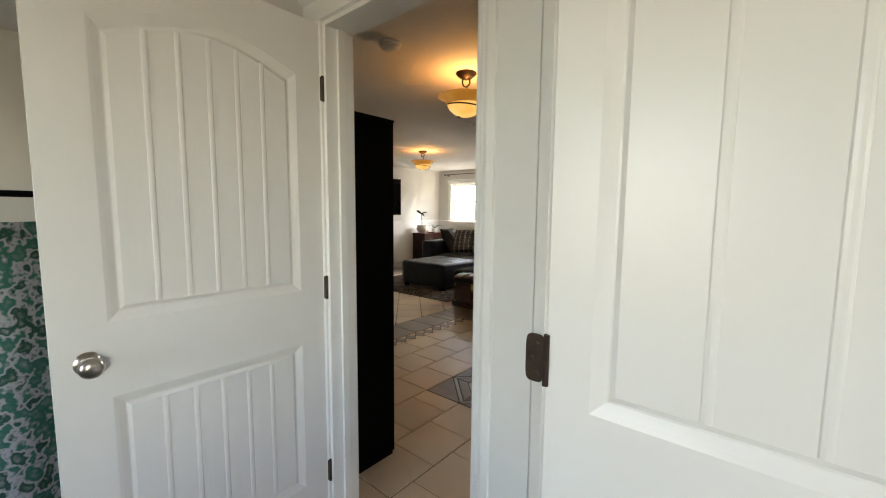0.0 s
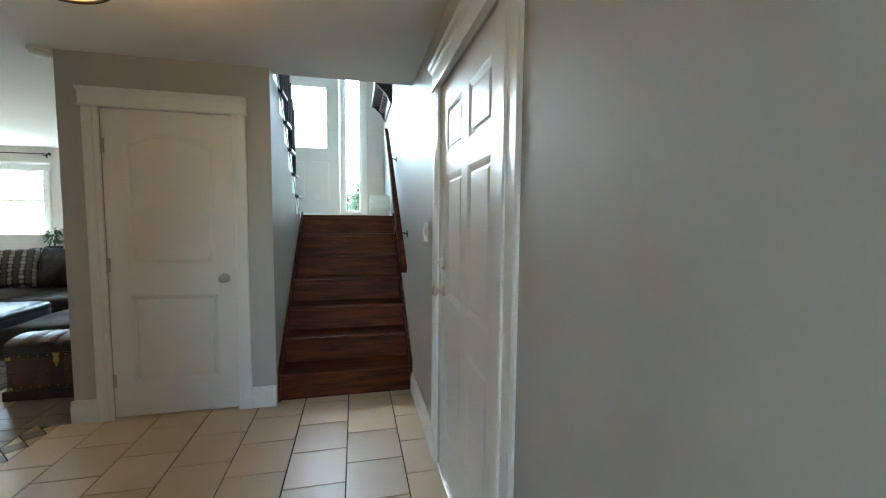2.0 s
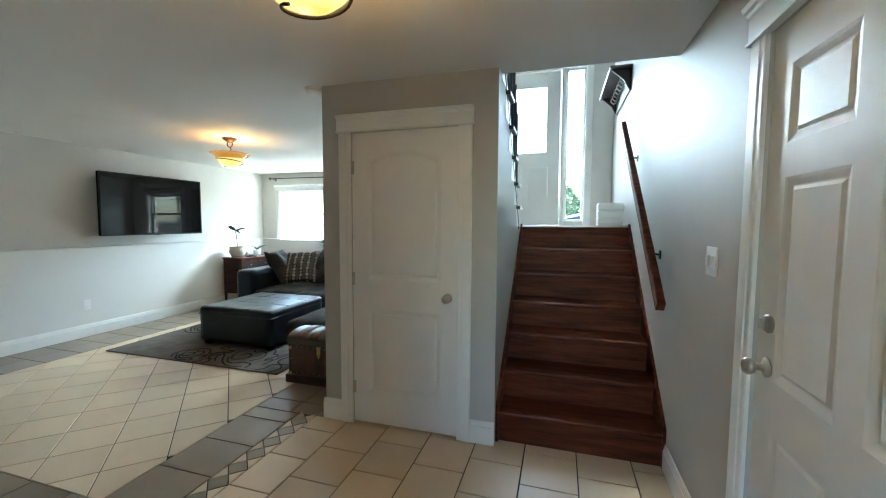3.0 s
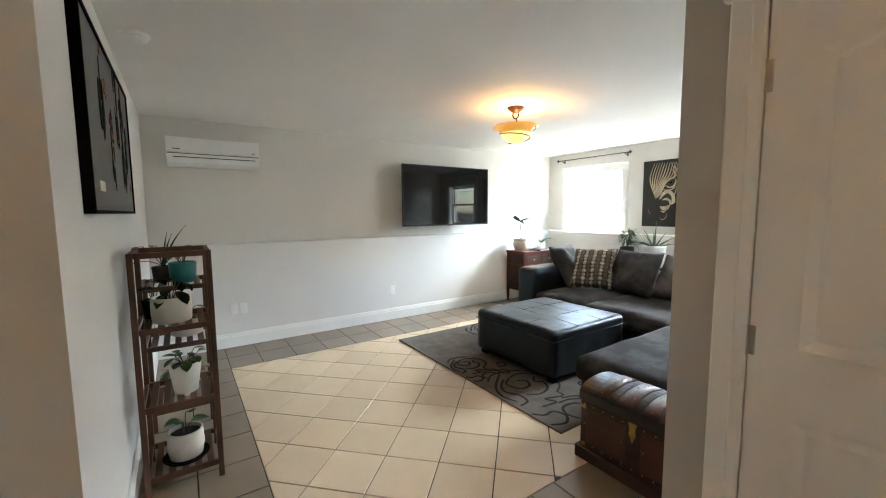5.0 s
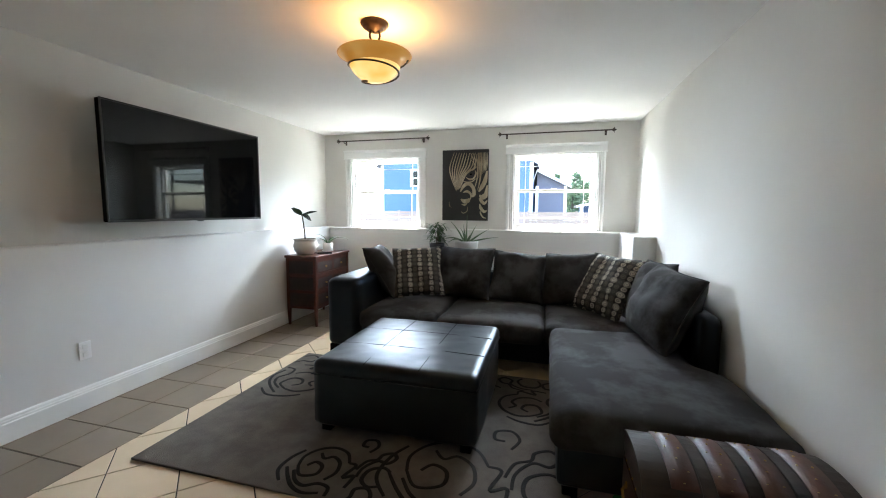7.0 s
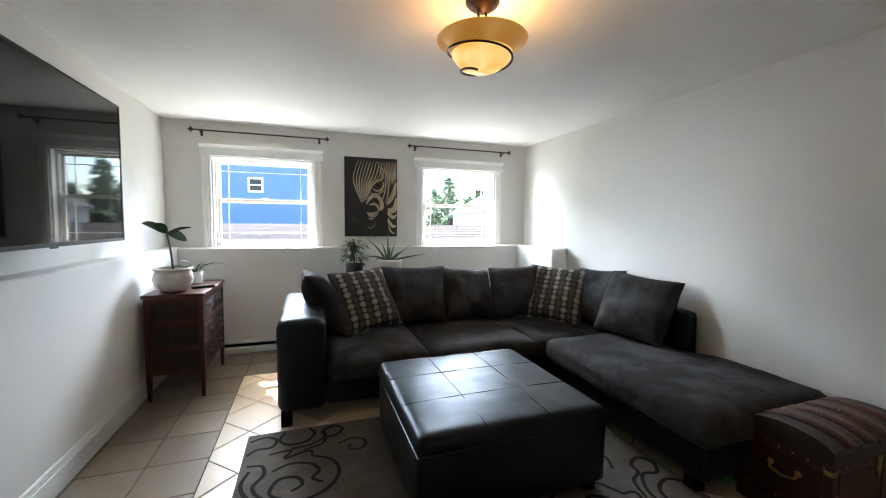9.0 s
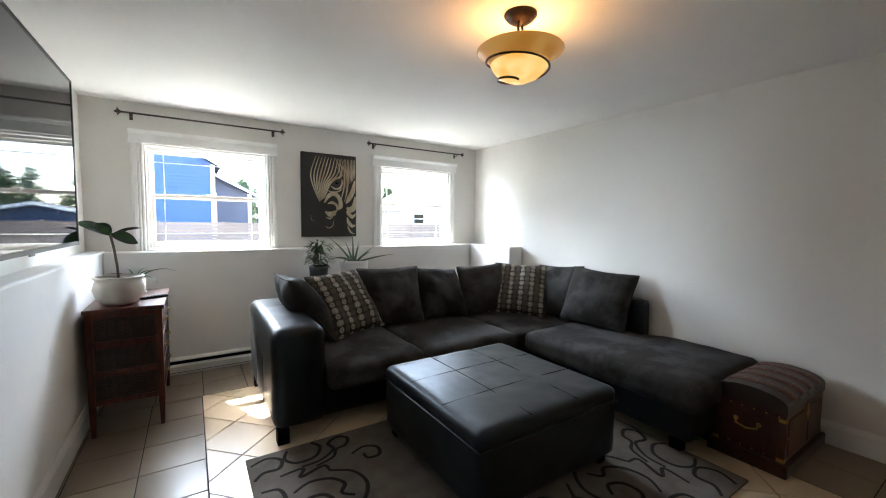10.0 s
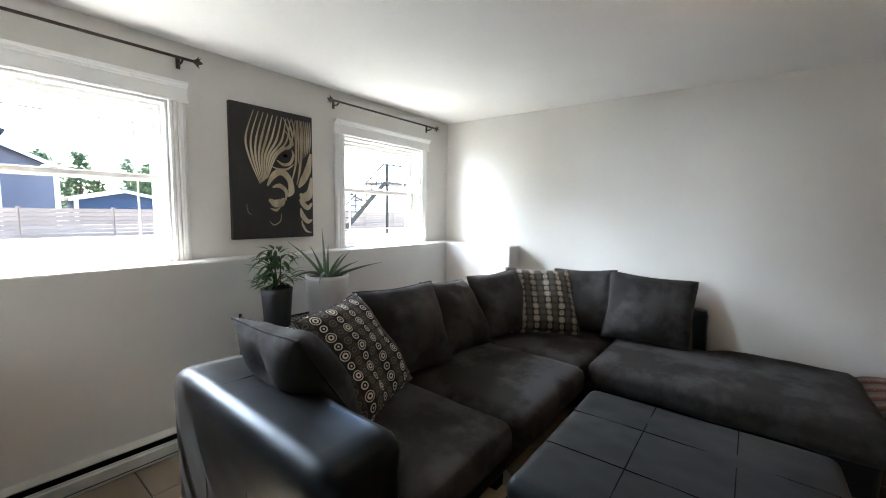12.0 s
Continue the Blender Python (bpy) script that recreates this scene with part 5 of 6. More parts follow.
# zebra canvas: painted stripes as thin raised brush strokes
zb = thing("zebra_canvas", "dark canvas painted with a zebra face in cream stripes", "painting", (-3.925, NY, 1.211))
ZW, ZH = 0.60, 0.90
CANV = material("dark_canvas", (0.012, 0.011, 0.011), (0.02, 0.018, 0.017), 6, 0.6, bump=0.15, bump_scale=200)
OCHRE = material("cream_brush_paint", (0.56, 0.47, 0.33), (0.26, 0.18, 0.10), 9, 0.55, bump=0.25, bump_scale=70, stretch=(1, 1, 0.3))
part("canvas", box(0, ZW, -0.036, 0, 0, ZH, 0.003), CANV, zb)


def stroke(bm, pts, widths):
    """A tapered flat stroke on the canvas through (x, z) pairs in shares of its size."""
    P = [Vector((x * ZW, 0, z * ZH)) for x, z in pts]
    fine = []
    n = 6
    for i in range(len(P) - 1):
        p0, p1, p2, p3 = P[max(0, i - 1)], P[i], P[i + 1], P[min(len(P) - 1, i + 2)]
        for k in range(n):
            t = k / n
            fine.append((0.5 * ((2 * p1) + (p2 - p0) * t + (2 * p0 - 5 * p1 + 4 * p2 - p3) * t * t + (3 * p1 - p0 - 3 * p2 + p3) * t ** 3), widths[i] + (widths[i + 1] - widths[i]) * t))
    fine.append((P[-1], widths[-1]))
    lo, hi = [], []
    for i, (p, w) in enumerate(fine):
        d = (fine[min(i + 1, len(fine) - 1)][0] - fine[max(i - 1, 0)][0]).normalized()
        s = Vector((-d.z, 0, d.x)) * w * ZW / 2
        q, r = p + s, p - s
        for c in (q, r):
            c.x, c.z = min(ZW - 0.004, max(0.004, c.x)), min(ZH - 0.004, max(0.004, c.z))
        lo.append((bm.verts.new((q.x, -0.0375, q.z)), bm.verts.new((q.x, -0.0362, q.z))))
        hi.append((bm.verts.new((r.x, -0.0375, r.z)), bm.verts.new((r.x, -0.0362, r.z))))
    for i in range(len(lo) - 1):
        bm.faces.new((lo[i][0], lo[i + 1][0], hi[i + 1][0], hi[i][0]))
        bm.faces.new((lo[i][1], lo[i][0], lo[i + 1][0], lo[i + 1][1]))
        bm.faces.new((hi[i][0], hi[i][1], hi[i + 1][1], hi[i + 1][0]))


rz_ = random.Random(9)


def stripes(lines, bm):
    """Brush strokes, each a width and a few (x, z) shares of the canvas, tapered to both ends."""
    for w_, *pts in lines:
        n_ = len(pts)
        stroke(bm, pts, [w_ * 0.25] + [w_ * rz_.uniform(0.85, 1.15) for _ in range(n_ - 2)] + [w_ * 0.2])


bm = bmesh.new()
for k in range(10):                      # forehead stripes drawn together over the nose
    s_ = k / 9
    stripes([(0.027 - 0.010 * abs(s_ - 0.5), (0.26 + 0.50 * s_, 0.965 - 0.02 * s_), (0.165 + 0.54 * s_, 0.78 - 0.04 * abs(s_ - 0.5)), (0.20 + 0.32 * s_, 0.61 + 0.04 * s_), (0.315 + 0.09 * s_, 0.42 + 0.05 * s_))], bm)
for k in range(4):                       # brow
    stripes([(0.020, (0.61 + 0.055 * k, 0.955), (0.675 + 0.04 * k, 0.86), (0.70 + 0.035 * k, 0.735))], bm)
stripes([                                # round the eye
    (0.040, (0.50, 0.655), (0.58, 0.705), (0.68, 0.725), (0.745, 0.77)),
    (0.034, (0.52, 0.615), (0.60, 0.585), (0.69, 0.60), (0.735, 0.665), (0.715, 0.71)),
    (0.026, (0.46, 0.56), (0.55, 0.545), (0.66, 0.555), (0.745, 0.60)),
    (0.020, (0.62, 0.86), (0.70, 0.80), (0.745, 0.745)),
], bm)
stripes([                                # muzzle, nostril and lip
    (0.075, (0.40, 0.41), (0.48, 0.495), (0.585, 0.525), (0.68, 0.465), (0.70, 0.375), (0.65, 0.335)),
    (0.050, (0.46, 0.40), (0.55, 0.415), (0.63, 0.375), (0.625, 0.30)),
    (0.095, (0.415, 0.305), (0.49, 0.275), (0.57, 0.285), (0.60, 0.32)),
    (0.040, (0.43, 0.235), (0.50, 0.222), (0.555, 0.245)),
    (0.014, (0.42, 0.135), (0.47, 0.105), (0.55, 0.135), (0.565, 0.20)),
    (0.010, (0.155, 0.265), (0.17, 0.205), (0.21, 0.185)),
], bm)
stripes([                                # cheek and neck
    (0.030, (0.79, 0.95), (0.775, 0.78), (0.765, 0.60), (0.70, 0.44)),
    (0.028, (0.84, 0.95), (0.845, 0.78), (0.825, 0.58), (0.775, 0.43)),
    (0.100, (0.975, 0.70), (0.93, 0.56), (0.86, 0.47), (0.80, 0.41)),
    (0.115, (0.985, 0.50), (0.955, 0.37), (0.88, 0.335), (0.815, 0.36)),
    (0.075, (0.985, 0.285), (0.92, 0.245), (0.845, 0.29), (0.815, 0.32)),
    (0.060, (0.985, 0.145), (0.92, 0.13), (0.85, 0.18), (0.825, 0.24)),
    (0.030, (0.97, 0.035), (0.90, 0.05), (0.85, 0.10), (0.835, 0.14)),
], bm)
for k in range(7):                       # mane
    stripes([(0.022, (0.80 + 0.028 * k, 0.955), (0.81 + 0.027 * k, 0.80), (0.80 + 0.026 * k, 0.60 + 0.018 * k))], bm)
part("stripes", bm, OCHRE, zb, "cream and ochre painted stripes")
bm = lathe([(0.016, 0), (0.013, 0.0015), (0.003, 0.002)], 18)
part("eye", moved(bm, Matrix.Translation((0.63 * ZW, -0.0378, 0.655 * ZH)) @ Matrix.Rotation(radians(90), 4, "X") @ Matrix.Diagonal((1.1, 0.7, 1, 1))), BLACKP, zb)


def curtain_rod(x0, x1, z):
    r = thing("curtain_rod", "bare bronze curtain rod with star finials above the window", "curtain rod", (0, NY, z))
    part("rod", tube([(x0, -0.075, 0), (x1, -0.075, 0)], 0.008, 10), BRONZE, r)
    for x, s in ((x0, -1), (x1, 1)):
        bm = lathe([(0.011, 0), (0.016, 0.008), (0.010, 0.018), (0.014, 0.026), (0.004, 0.045)], 12)
        for k in range(6):
            a = k * math.pi / 3
            tube([(0.010 * math.cos(a), 0.010 * math.sin(a), 0.014), (0.034 * math.cos(a), 0.034 * math.sin(a), 0.026)], 0.005, 6, bm=bm, taper=[0.007, 0.0015])
        part("finial", moved(bm, Matrix.Translation((x, -0.075, 0)) @ Matrix.Rotation(radians(90 * s), 4, "Y")), BRONZE, r, "star-shaped finial")
        b2 = tube([(x - s * 0.06, 0, -0.02), (x - s * 0.06, -0.05, -0.022), (x - s * 0.06, -0.075, -0.010)], 0.006)
        box(x - s * 0.06 - 0.012, x - s * 0.06 + 0.012, -0.004, 0, -0.045, 0.015, 0.002, bm=b2)
        part("bracket", b2, BRONZE, r)


curtain_rod(-5.38, -4.13, 2.272)
curtain_rod(-3.165, -1.90, 2.272)
ht = thing("baseboard_heater", "long cream electric baseboard heater under the windows", "heater", (0, 0, 0))
HTR = material("heater_enamel", (0.66, 0.64, 0.58), (0.60, 0.58, 0.52), 4, 0.4)
part("body", prism([(NLY, 0.0), (NLY - 0.055, 0.0), (NLY - 0.06, 0.010), (NLY - 0.062, 0.075), (NLY - 0.050, 0.080), (NLY - 0.050, 0.088), (NLY - 0.02, 0.105), (NLY - 0.028, 0.135), (NLY, 0.142)], "x", -5.20, -2.20), HTR, ht)
part("top_lip", prism([(NLY, 0.130), (NLY - 0.046, 0.122), (NLY - 0.050, 0.128), (NLY, 0.143)], "x", -5.20, -2.20), HTR, ht)
part("grille", box(-5.19, -2.21, NLY - 0.046, NLY - 0.030, 0.090, 0.118), BLACKP, ht, "dark outlet grille")
part("seam", box(-5.19, -2.21, NLY - 0.0635, NLY - 0.058, 0.018, 0.023), CHARC, ht)


def outlet(y, z, holes):
    o = thing("wall_outlet", "white wall outlet plate above the baseboard", "outlet", (WLX, y, z))
    part("plate", box(0, 0.006, -0.036, 0.036, -0.06, 0.06, 0.003), PLASTIC, o)
    for dz in holes:
        part("socket", box(0.005, 0.008, -0.016, 0.016, dz - 0.015, dz + 0.015, 0.002), TRIM, o)


outlet(4.78, 0.395, (-0.026, 0.026))
outlet(2.90, 0.412, (0.0,))
outlet(2.99, 0.410, (-0.026, 0.026))

# ---- plant stand ----
STW = material("brown_stand_wood", (0.11, 0.045, 0.022), (0.06, 0.024, 0.013), 8, 0.45, bump=0.1, bump_scale=50, stretch=(1, 1, 0.3))
PX0, PX1, PXM, PY0, PY1 = -3.95, -3.235, -3.60, 2.262, 2.585
st = thing("plant_stand", "brown slatted wooden plant stand in two stepped tiers", "plant stand", (0, 0, 0))
for x, h in ((PX0, 1.02), (PXM, 1.245), (PX1, 1.245)):
    for y in (PY0, PY1):
        part("post", box(x - 0.013, x + 0.013, y - 0.013, y + 0.013, 0, h, 0.003), STW, st)
for x0, x1, z in ((PXM, PX1, 1.232), (PXM, PX1, 0.855), (PXM, PX1, 0.455), (PXM, PX1, 0.085), (PX0, PXM, 1.005), (PX0, PXM, 0.66), (PX0, PXM, 0.28)):
    for y in (PY0, PY1):
        part("rail", box(x0 + 0.013, x1 - 0.013, y - 0.009, y + 0.009, z - 0.015, z + 0.013, 0.002), STW, st)
    for x in (x0, x1):
        part("rail", box(x - 0.009, x + 0.009, PY0 + 0.013, PY1 - 0.013, z - 0.015, z + 0.013, 0.002), STW, st)
    if z < 1.1:
        for k in range(5):
            y = PY0 + 0.045 + k * 0.058
            part("slat", box(x0 + 0.009, x1 - 0.009, y - 0.016, y + 0.016, z, z + 0.012, 0.002), STW, st)


def round_leaves(p, z, n, spread, size, seed, trail=0.0, mat=LEAF):
    rl2 = random.Random(seed)
    stems, lv = bmesh.new(), bmesh.new()
    for k in range(n):
        a = 2 * math.pi * k / n + rl2.uniform(-0.4, 0.4)
        r = spread * rl2.uniform(0.4, 1.0)
        h = z + rl2.uniform(0.03, 0.12) - trail * r
        tip = Vector((r * math.cos(a), r * math.sin(a), h))
        tube([(0.01 * math.cos(a), 0.01 * math.sin(a), z), tip * 0.6 + Vector((0, 0, 0.5 * z * 0.4 + 0.03)), tip], 0.0025, 5, bm=stems)
        m = Matrix.Translation(tip) @ Matrix.Rotation(a - math.pi / 2, 4, "Z") @ Matrix.Rotation(radians(rl2.uniform(-40, 30)), 4, "X")
        leaf(size * rl2.uniform(0.7, 1.2), size * rl2.uniform(0.55, 0.9), 0.5, 0.2, 5, bm=lv, m=m)
    part("stems", stems, STEM, p)
    tagged(part("leaves", lv, mat, p, "", True), "small green leaves", kind="stuff")


WIDE = [(0.075, 0), (0.088, 0.004), (0.092, 0.06), (0.090, 0.13), (0.086, 0.133)]
GP = "pots on the plant stand"
p = potted("potted_hoya", "dark-leaved plant in a marbled cream pot", (-3.36, 2.41, 0.867), WIDE, MARBLE, 0.11, 0.082, group=GP)
round_leaves(p, 0.11, 7, 0.07, 0.085, 3, mat=LEAF_D)
p = potted("potted_jade", "small plant in a glossy teal pot", (-3.74, 2.47, 1.017), [(0.062, 0), (0.068, 0.004), (0.074, 0.12), (0.070, 0.122)], TEAL, 0.105, 0.066, group=GP)
round_leaves(p, 0.11, 7, 0.06, 0.05, 5)
p = potted("potted_vine", "trailing plant in a charcoal pot", (-3.85, 2.37, 1.017), [(0.05, 0), (0.055, 0.003), (0.062, 0.09), (0.058, 0.092)], CHARC, 0.08, 0.055, group=GP)
round_leaves(p, 0.10, 9, 0.13, 0.075, 6)
bm = bmesh.new()
for az, ln_ in ((1.4, 0.30), (2.6, 0.24), (0.3, 0.26)):
    blade(ln_, 0.016, 0.25, az, (0, 0, 0.08), bm, 0.5)
part("blades", bm, LEAF_D, p)
p = potted("potted_succulent", "low plant in a marbled white bowl", (-3.78, 2.47, 0.672), [(0.06, 0), (0.085, 0.01), (0.095, 0.06), (0.093, 0.11), (0.088, 0.112)], MARBLE, 0.09, 0.085, group=GP)
round_leaves(p, 0.09, 6, 0.10, 0.07, 8)
p = potted("potted_fern", "plant in a black nursery pot", (-3.50, 2.33, 0.867), [(0.045, 0), (0.048, 0.002), (0.058, 0.10), (0.054, 0.102)], BLACKP, 0.09, 0.05, group=GP)
round_leaves(p, 0.10, 6, 0.07, 0.05, 9, mat=LEAF_D)
p = potted("potted_pothos", "trailing pothos in a tapered white pot", (-3.37, 2.45, 0.467), [(0.052, 0), (0.056, 0.003), (0.078, 0.16), (0.074, 0.162)], WHITEC, 0.145, 0.070, group=GP)
round_leaves(p, 0.145, 10, 0.11, 0.065, 10, 0.5)
p = potted("potted_pothos", "trailing pothos in a white pot", (-3.78, 2.44, 0.292), [(0.052, 0), (0.056, 0.003), (0.078, 0.16), (0.074, 0.162)], WHITEC, 0.145, 0.070, group=GP)
round_leaves(p, 0.145, 10, 0.13, 0.065, 12, 0.5)
p = potted("potted_snake_plant", "single-leaved plant in a marbled pot on a black saucer", (-3.37, 2.43, 0.103), [(0.066, 0), (0.078, 0.004), (0.088, 0.06), (0.084, 0.145), (0.079, 0.147)], MARBLE, 0.125, 0.076, group=GP)
part("saucer", lathe([(0.10, -0.006), (0.112, 0.006), (0.104, 0.006), (0.09, 0.0)], 24), BLACKP, p)
round_leaves(p, 0.125, 4, 0.04, 0.10, 14)

# ---- dark framed painting on the end wall ----
art = thing("framed_painting", "large dark grey abstract painting in a thin black frame", "painting", (-4.13, SY, 1.435))
AW, AH = 1.45, 0.745
GREYC = material("slate_grey_canvas", (0.060, 0.060, 0.058), (0.045, 0.045, 0.044), 3, 0.35, bump=0.1, bump_scale=120)
part("canvas", box(0.01, AW - 0.01, 0, 0.026, 0.01, AH - 0.01), GREYC, art)
bm = pierced("x", 0, AW, 0, 0.034, 0, AH, [(0.014, AW - 0.014, 0.014, AH - 0.014)])
part("frame", bm, BLACKP, art)
DAB = {"black": BLACKP, "red": material("red_paint", (0.45, 0.03, 0.015), (0.3, 0.02, 0.01), 20, 0.4), "yellow": material("yellow_paint", (0.55, 0.38, 0.05), None, 20, 0.4),
       "blue": material("blue_paint", (0.02, 0.08, 0.16), (0.01, 0.04, 0.09), 20, 0.4)}
ra = random.Random(21)
for colour, rows in (("black", [(0.55, 0.60, 0.10, 0.5), (0.80, 0.30, 0.08, 0.36), (0.35, 0.45, 0.14, 0.55), (0.22, 0.35, 0.06, 0.3), (1.05, 0.52, 0.12, 0.4)]), ("red", [(0.92, 0.56, 0.05, 0.08), (0.78, 0.40, 0.05, 0.12), (0.12, 0.16, 0.03, 0.05), (1.00, 0.70, 0.04, 0.05)]),
                     ("yellow", [(0.95, 0.58, 0.02, 0.02), (0.78, 0.33, 0.02, 0.02), (0.55, 0.38, 0.02, 0.015), (0.85, 0.45, 0.015, 0.015)]), ("blue", [(0.32, 0.32, 0.08, 0.16), (0.50, 0.42, 0.03, 0.08)])):
    bm = bmesh.new()
    for cx, cz, w, h in rows:
        for k in range(9):
            x, z = cx + ra.uniform(-w, w) * 0.5, cz + ra.uniform(-h, h) * 0.42
            ww, hh = w * ra.uniform(0.10, 0.30), h * ra.uniform(0.10, 0.30)
            pts = [(x + ww * math.cos(a) * ra.uniform(0.6, 1.0), z + hh * math.sin(a) * ra.uniform(0.6, 1.0)) for a in [i * math.pi / 5 for i in range(10)]]
            prism([(min(AW - 0.02, max(0.02, p)), min(AH - 0.02, max(0.02, q))) for p, q in pts], "y", 0.0262, 0.0275 + 0.0002 * k, bm=bm)
    tagged(part("brush_marks", bm, DAB[colour], art), colour + " dabs of paint", kind="stuff")
part("label_card", box(1.14, 1.26, 0.0262, 0.028, 0.09, 0.13), PLASTIC, art, "small white card")

# ---- pendant lamps ----
AMBER = bpy.data.materials.new("amber_alabaster_glass")
AMBER.use_nodes = True
an, al_ = AMBER.node_tree.nodes, AMBER.node_tree.links
ap = an["Principled BSDF"]
ap.inputs["Roughness"].default_value = 0.35
atc = an.new("ShaderNodeTexCoord")
anz = an.new("ShaderNodeTexNoise")
anz.inputs["Scale"].default_value = 9
anz.inputs["Detail"].default_value = 5
al_.new(atc.outputs["Object"], anz.inputs["Vector"])
arp = an.new("ShaderNodeValToRGB")
arp.color_ramp.elements[0].position, arp.color_ramp.elements[0].color = 0.35, (0.80, 0.34, 0.05, 1)
arp.color_ramp.elements[1].position, arp.color_ramp.elements[1].color = 0.65, (0.95, 0.50, 0.12, 1)
al_.new(anz.outputs["Fac"], arp.inputs["Fac"])
ap.inputs["Base Color"].default_value = (0.30, 0.13, 0.03, 1)
al_.new(arp.outputs["Color"], ap.inputs["Emission Color"])
ap.inputs["Emission Strength"].default_value = LAMP_GLOW
LOWGLASS = AMBER.copy()
LOWGLASS.name = "lit_bowl_glass"
for nd in LOWGLASS.node_tree.nodes:
    if nd.type == "VALTORGB":
        nd.color_ramp.elements[0].color, nd.color_ramp.elements[1].color = (0.95, 0.44, 0.08, 1), (1.0, 0.74, 0.30, 1)
    if nd.type == "BSDF_PRINCIPLED":
        nd.inputs["Emission Strength"].default_value = LAMP_GLOW * 2.7


def pendant(at):
    p = thing("pendant_lamp", "lit amber glass bowl lamp on a bronze canopy", "lamp", at, 25, "pendant lamps")
    part("canopy", lathe([(0.078, -0.02), (0.078, -0.030), (0.066, -0.036), (0.066, -0.044), (0.048, -0.050), (0.046, -0.058), (0.014, -0.064), (0.010, -0.072)], 28), BRONZE, p, "", True)
    part("link", tube([(0.028 * math.sin(a), 0, -0.085 - 0.036 * math.cos(a)) for a in [i * 2 * math.pi / 20 for i in range(21)]], 0.006), BRONZE, p)
    part("stem", tube([(0, 0, -0.115), (0.012, 0, -0.14), (0, 0, -0.19), (0, 0, -0.25)], 0.006), BRONZE, p)
    rim = [(0.140, -0.255), (0.146, -0.240), (0.160, -0.222), (0.182, -0.207), (0.200, -0.199), (0.209, -0.196), (0.205, -0.191), (0.194, -0.194), (0.176, -0.202), (0.154, -0.217), (0.140, -0.237), (0.135, -0.253)]
    part("shade", lathe(rim, 40, cap=False), AMBER, p, "flared amber glass rim", True)
    part("bowl", lathe([(0.004, -0.340), (0.05, -0.335), (0.092, -0.316), (0.122, -0.289), (0.138, -0.264), (0.141, -0.256), (0.136, -0.256), (0.132, -0.264), (0.116, -0.286), (0.088, -0.310), (0.05, -0.328), (0.004, -0.333)], 40, cap=False), LOWGLASS, p, "glowing lower bowl", True)
    pts = []
    for i in range(49):
        s = i / 48
        a = s * 2 * math.pi * 1.55
        z = -0.208 - 0.132 * s
        r = (0.186 - 0.041 * min(1, s / 0.35)) if s < 0.35 else 0.145 * math.sqrt(max(0.03, 1 - ((s - 0.35) / 0.68) ** 2.2))
        pts.append((r * math.cos(a), r * math.sin(a), z))
    part("spiral_band", tube(pts, 0.0055, 6), BRONZE, p, "dark bronze spiral band")
    b = new("bulb", bpy.data.lights.new("bulb", "POINT"))
    b.parent = p
    b.location = (0.05, 0, -0.225)
    b.data.energy = BULB
    b.data.color = (1.0, 0.56, 0.20)
    b.data.shadow_soft_size = 0.045
    return p


pendant((-0.649, 2.467, CZ + 0.02))
pendant((-3.551, 5.085, CZ + 0.02))


def smoke_alarm(at):
    s = thing("smoke_alarm", "round white smoke alarm on the ceiling", "smoke alarm", at, 0, "ceiling alarms")
    part("base", lathe([(0.068, 0), (0.068, -0.014), (0.060, -0.018)], 28), PLASTIC, s)
    part("cover", lathe([(0.058, -0.018), (0.055, -0.030), (0.040, -0.040), (0.004, -0.042)], 28), PLASTIC, s, "", True)


smoke_alarm((-0.70, 1.75, CZ))
smoke_alarm((-1.62, 3.92, CZ))
smoke_alarm((-3.57, 2.33, CZ))

# ---- hall and first room ----
fr = thing("tall_cabinet", "tall matt black cabinet beside the doorway", "cabinet", (0, 0, 0))
part("carcass", box(-0.96, -0.345, 1.075, 1.449, 0.02, 1.80, 0.002), BLACKP, fr)
part("top", box(-0.965, -0.341, 1.072, 1.452, 1.80, 1.812, 0.002), BLACKP, fr)
part("plinth", box(-0.95, -0.35, 1.08, 1.44, 0.0, 0.02), BLACKP, fr)
CLOTH = bpy.data.materials.new("teal_printed_cloth")
CLOTH.use_nodes = True
cn, cl = CLOTH.node_tree.nodes, CLOTH.node_tree.links
ctc = cn.new("ShaderNodeTexCoord")
cv = cn.new("ShaderNodeTexNoise")
cv.inputs["Scale"].default_value = 22
cl.new(ctc.outputs["Object"], cv.inputs["Vector"])
cr = cn.new("ShaderNodeValToRGB")
cr.color_ramp.interpolation = "EASE"
for pos, c in ((0.42, (0.05, 0.22, 0.17)), (0.52, (0.60, 0.62, 0.66)), (0.62, (0.03, 0.12, 0.09))):
    e = cr.color_ramp.elements.new(pos)
    e.color = (*c, 1)
cr.color_ramp.elements[0].color = (0.62, 0.62, 0.66, 1)
csp = cn.new("ShaderNodeSeparateColor")
cl.new(cv.outputs["Color"], csp.inputs[0])
cl.new(csp.outputs[0], cr.inputs["Fac"])
cl.new(cr.outputs["Color"], cn["Principled BSDF"].inputs["Base Color"])
cn["Principled BSDF"].inputs["Roughness"].default_value = 0.9
cur = thing("hanging_throw", "teal and white printed cloth hanging over a black ladder rack", "cloth", (0, 0, 0))
bm = bmesh.new()
rows = []
for i in range(25):
    y = -0.55 + 0.95 * i / 24
    rows.append([bm.verts.new((-0.86 + 0.035 * math.sin(y * 22) + 0.01 * k * 0.3, y, 1.30 - 1.15 * k / 8)) for k in range(9)])
for a, b in zip(rows, rows[1:]):
    for k in range(8):
        bm.faces.new((a[k], a[k + 1], b[k + 1], b[k]))
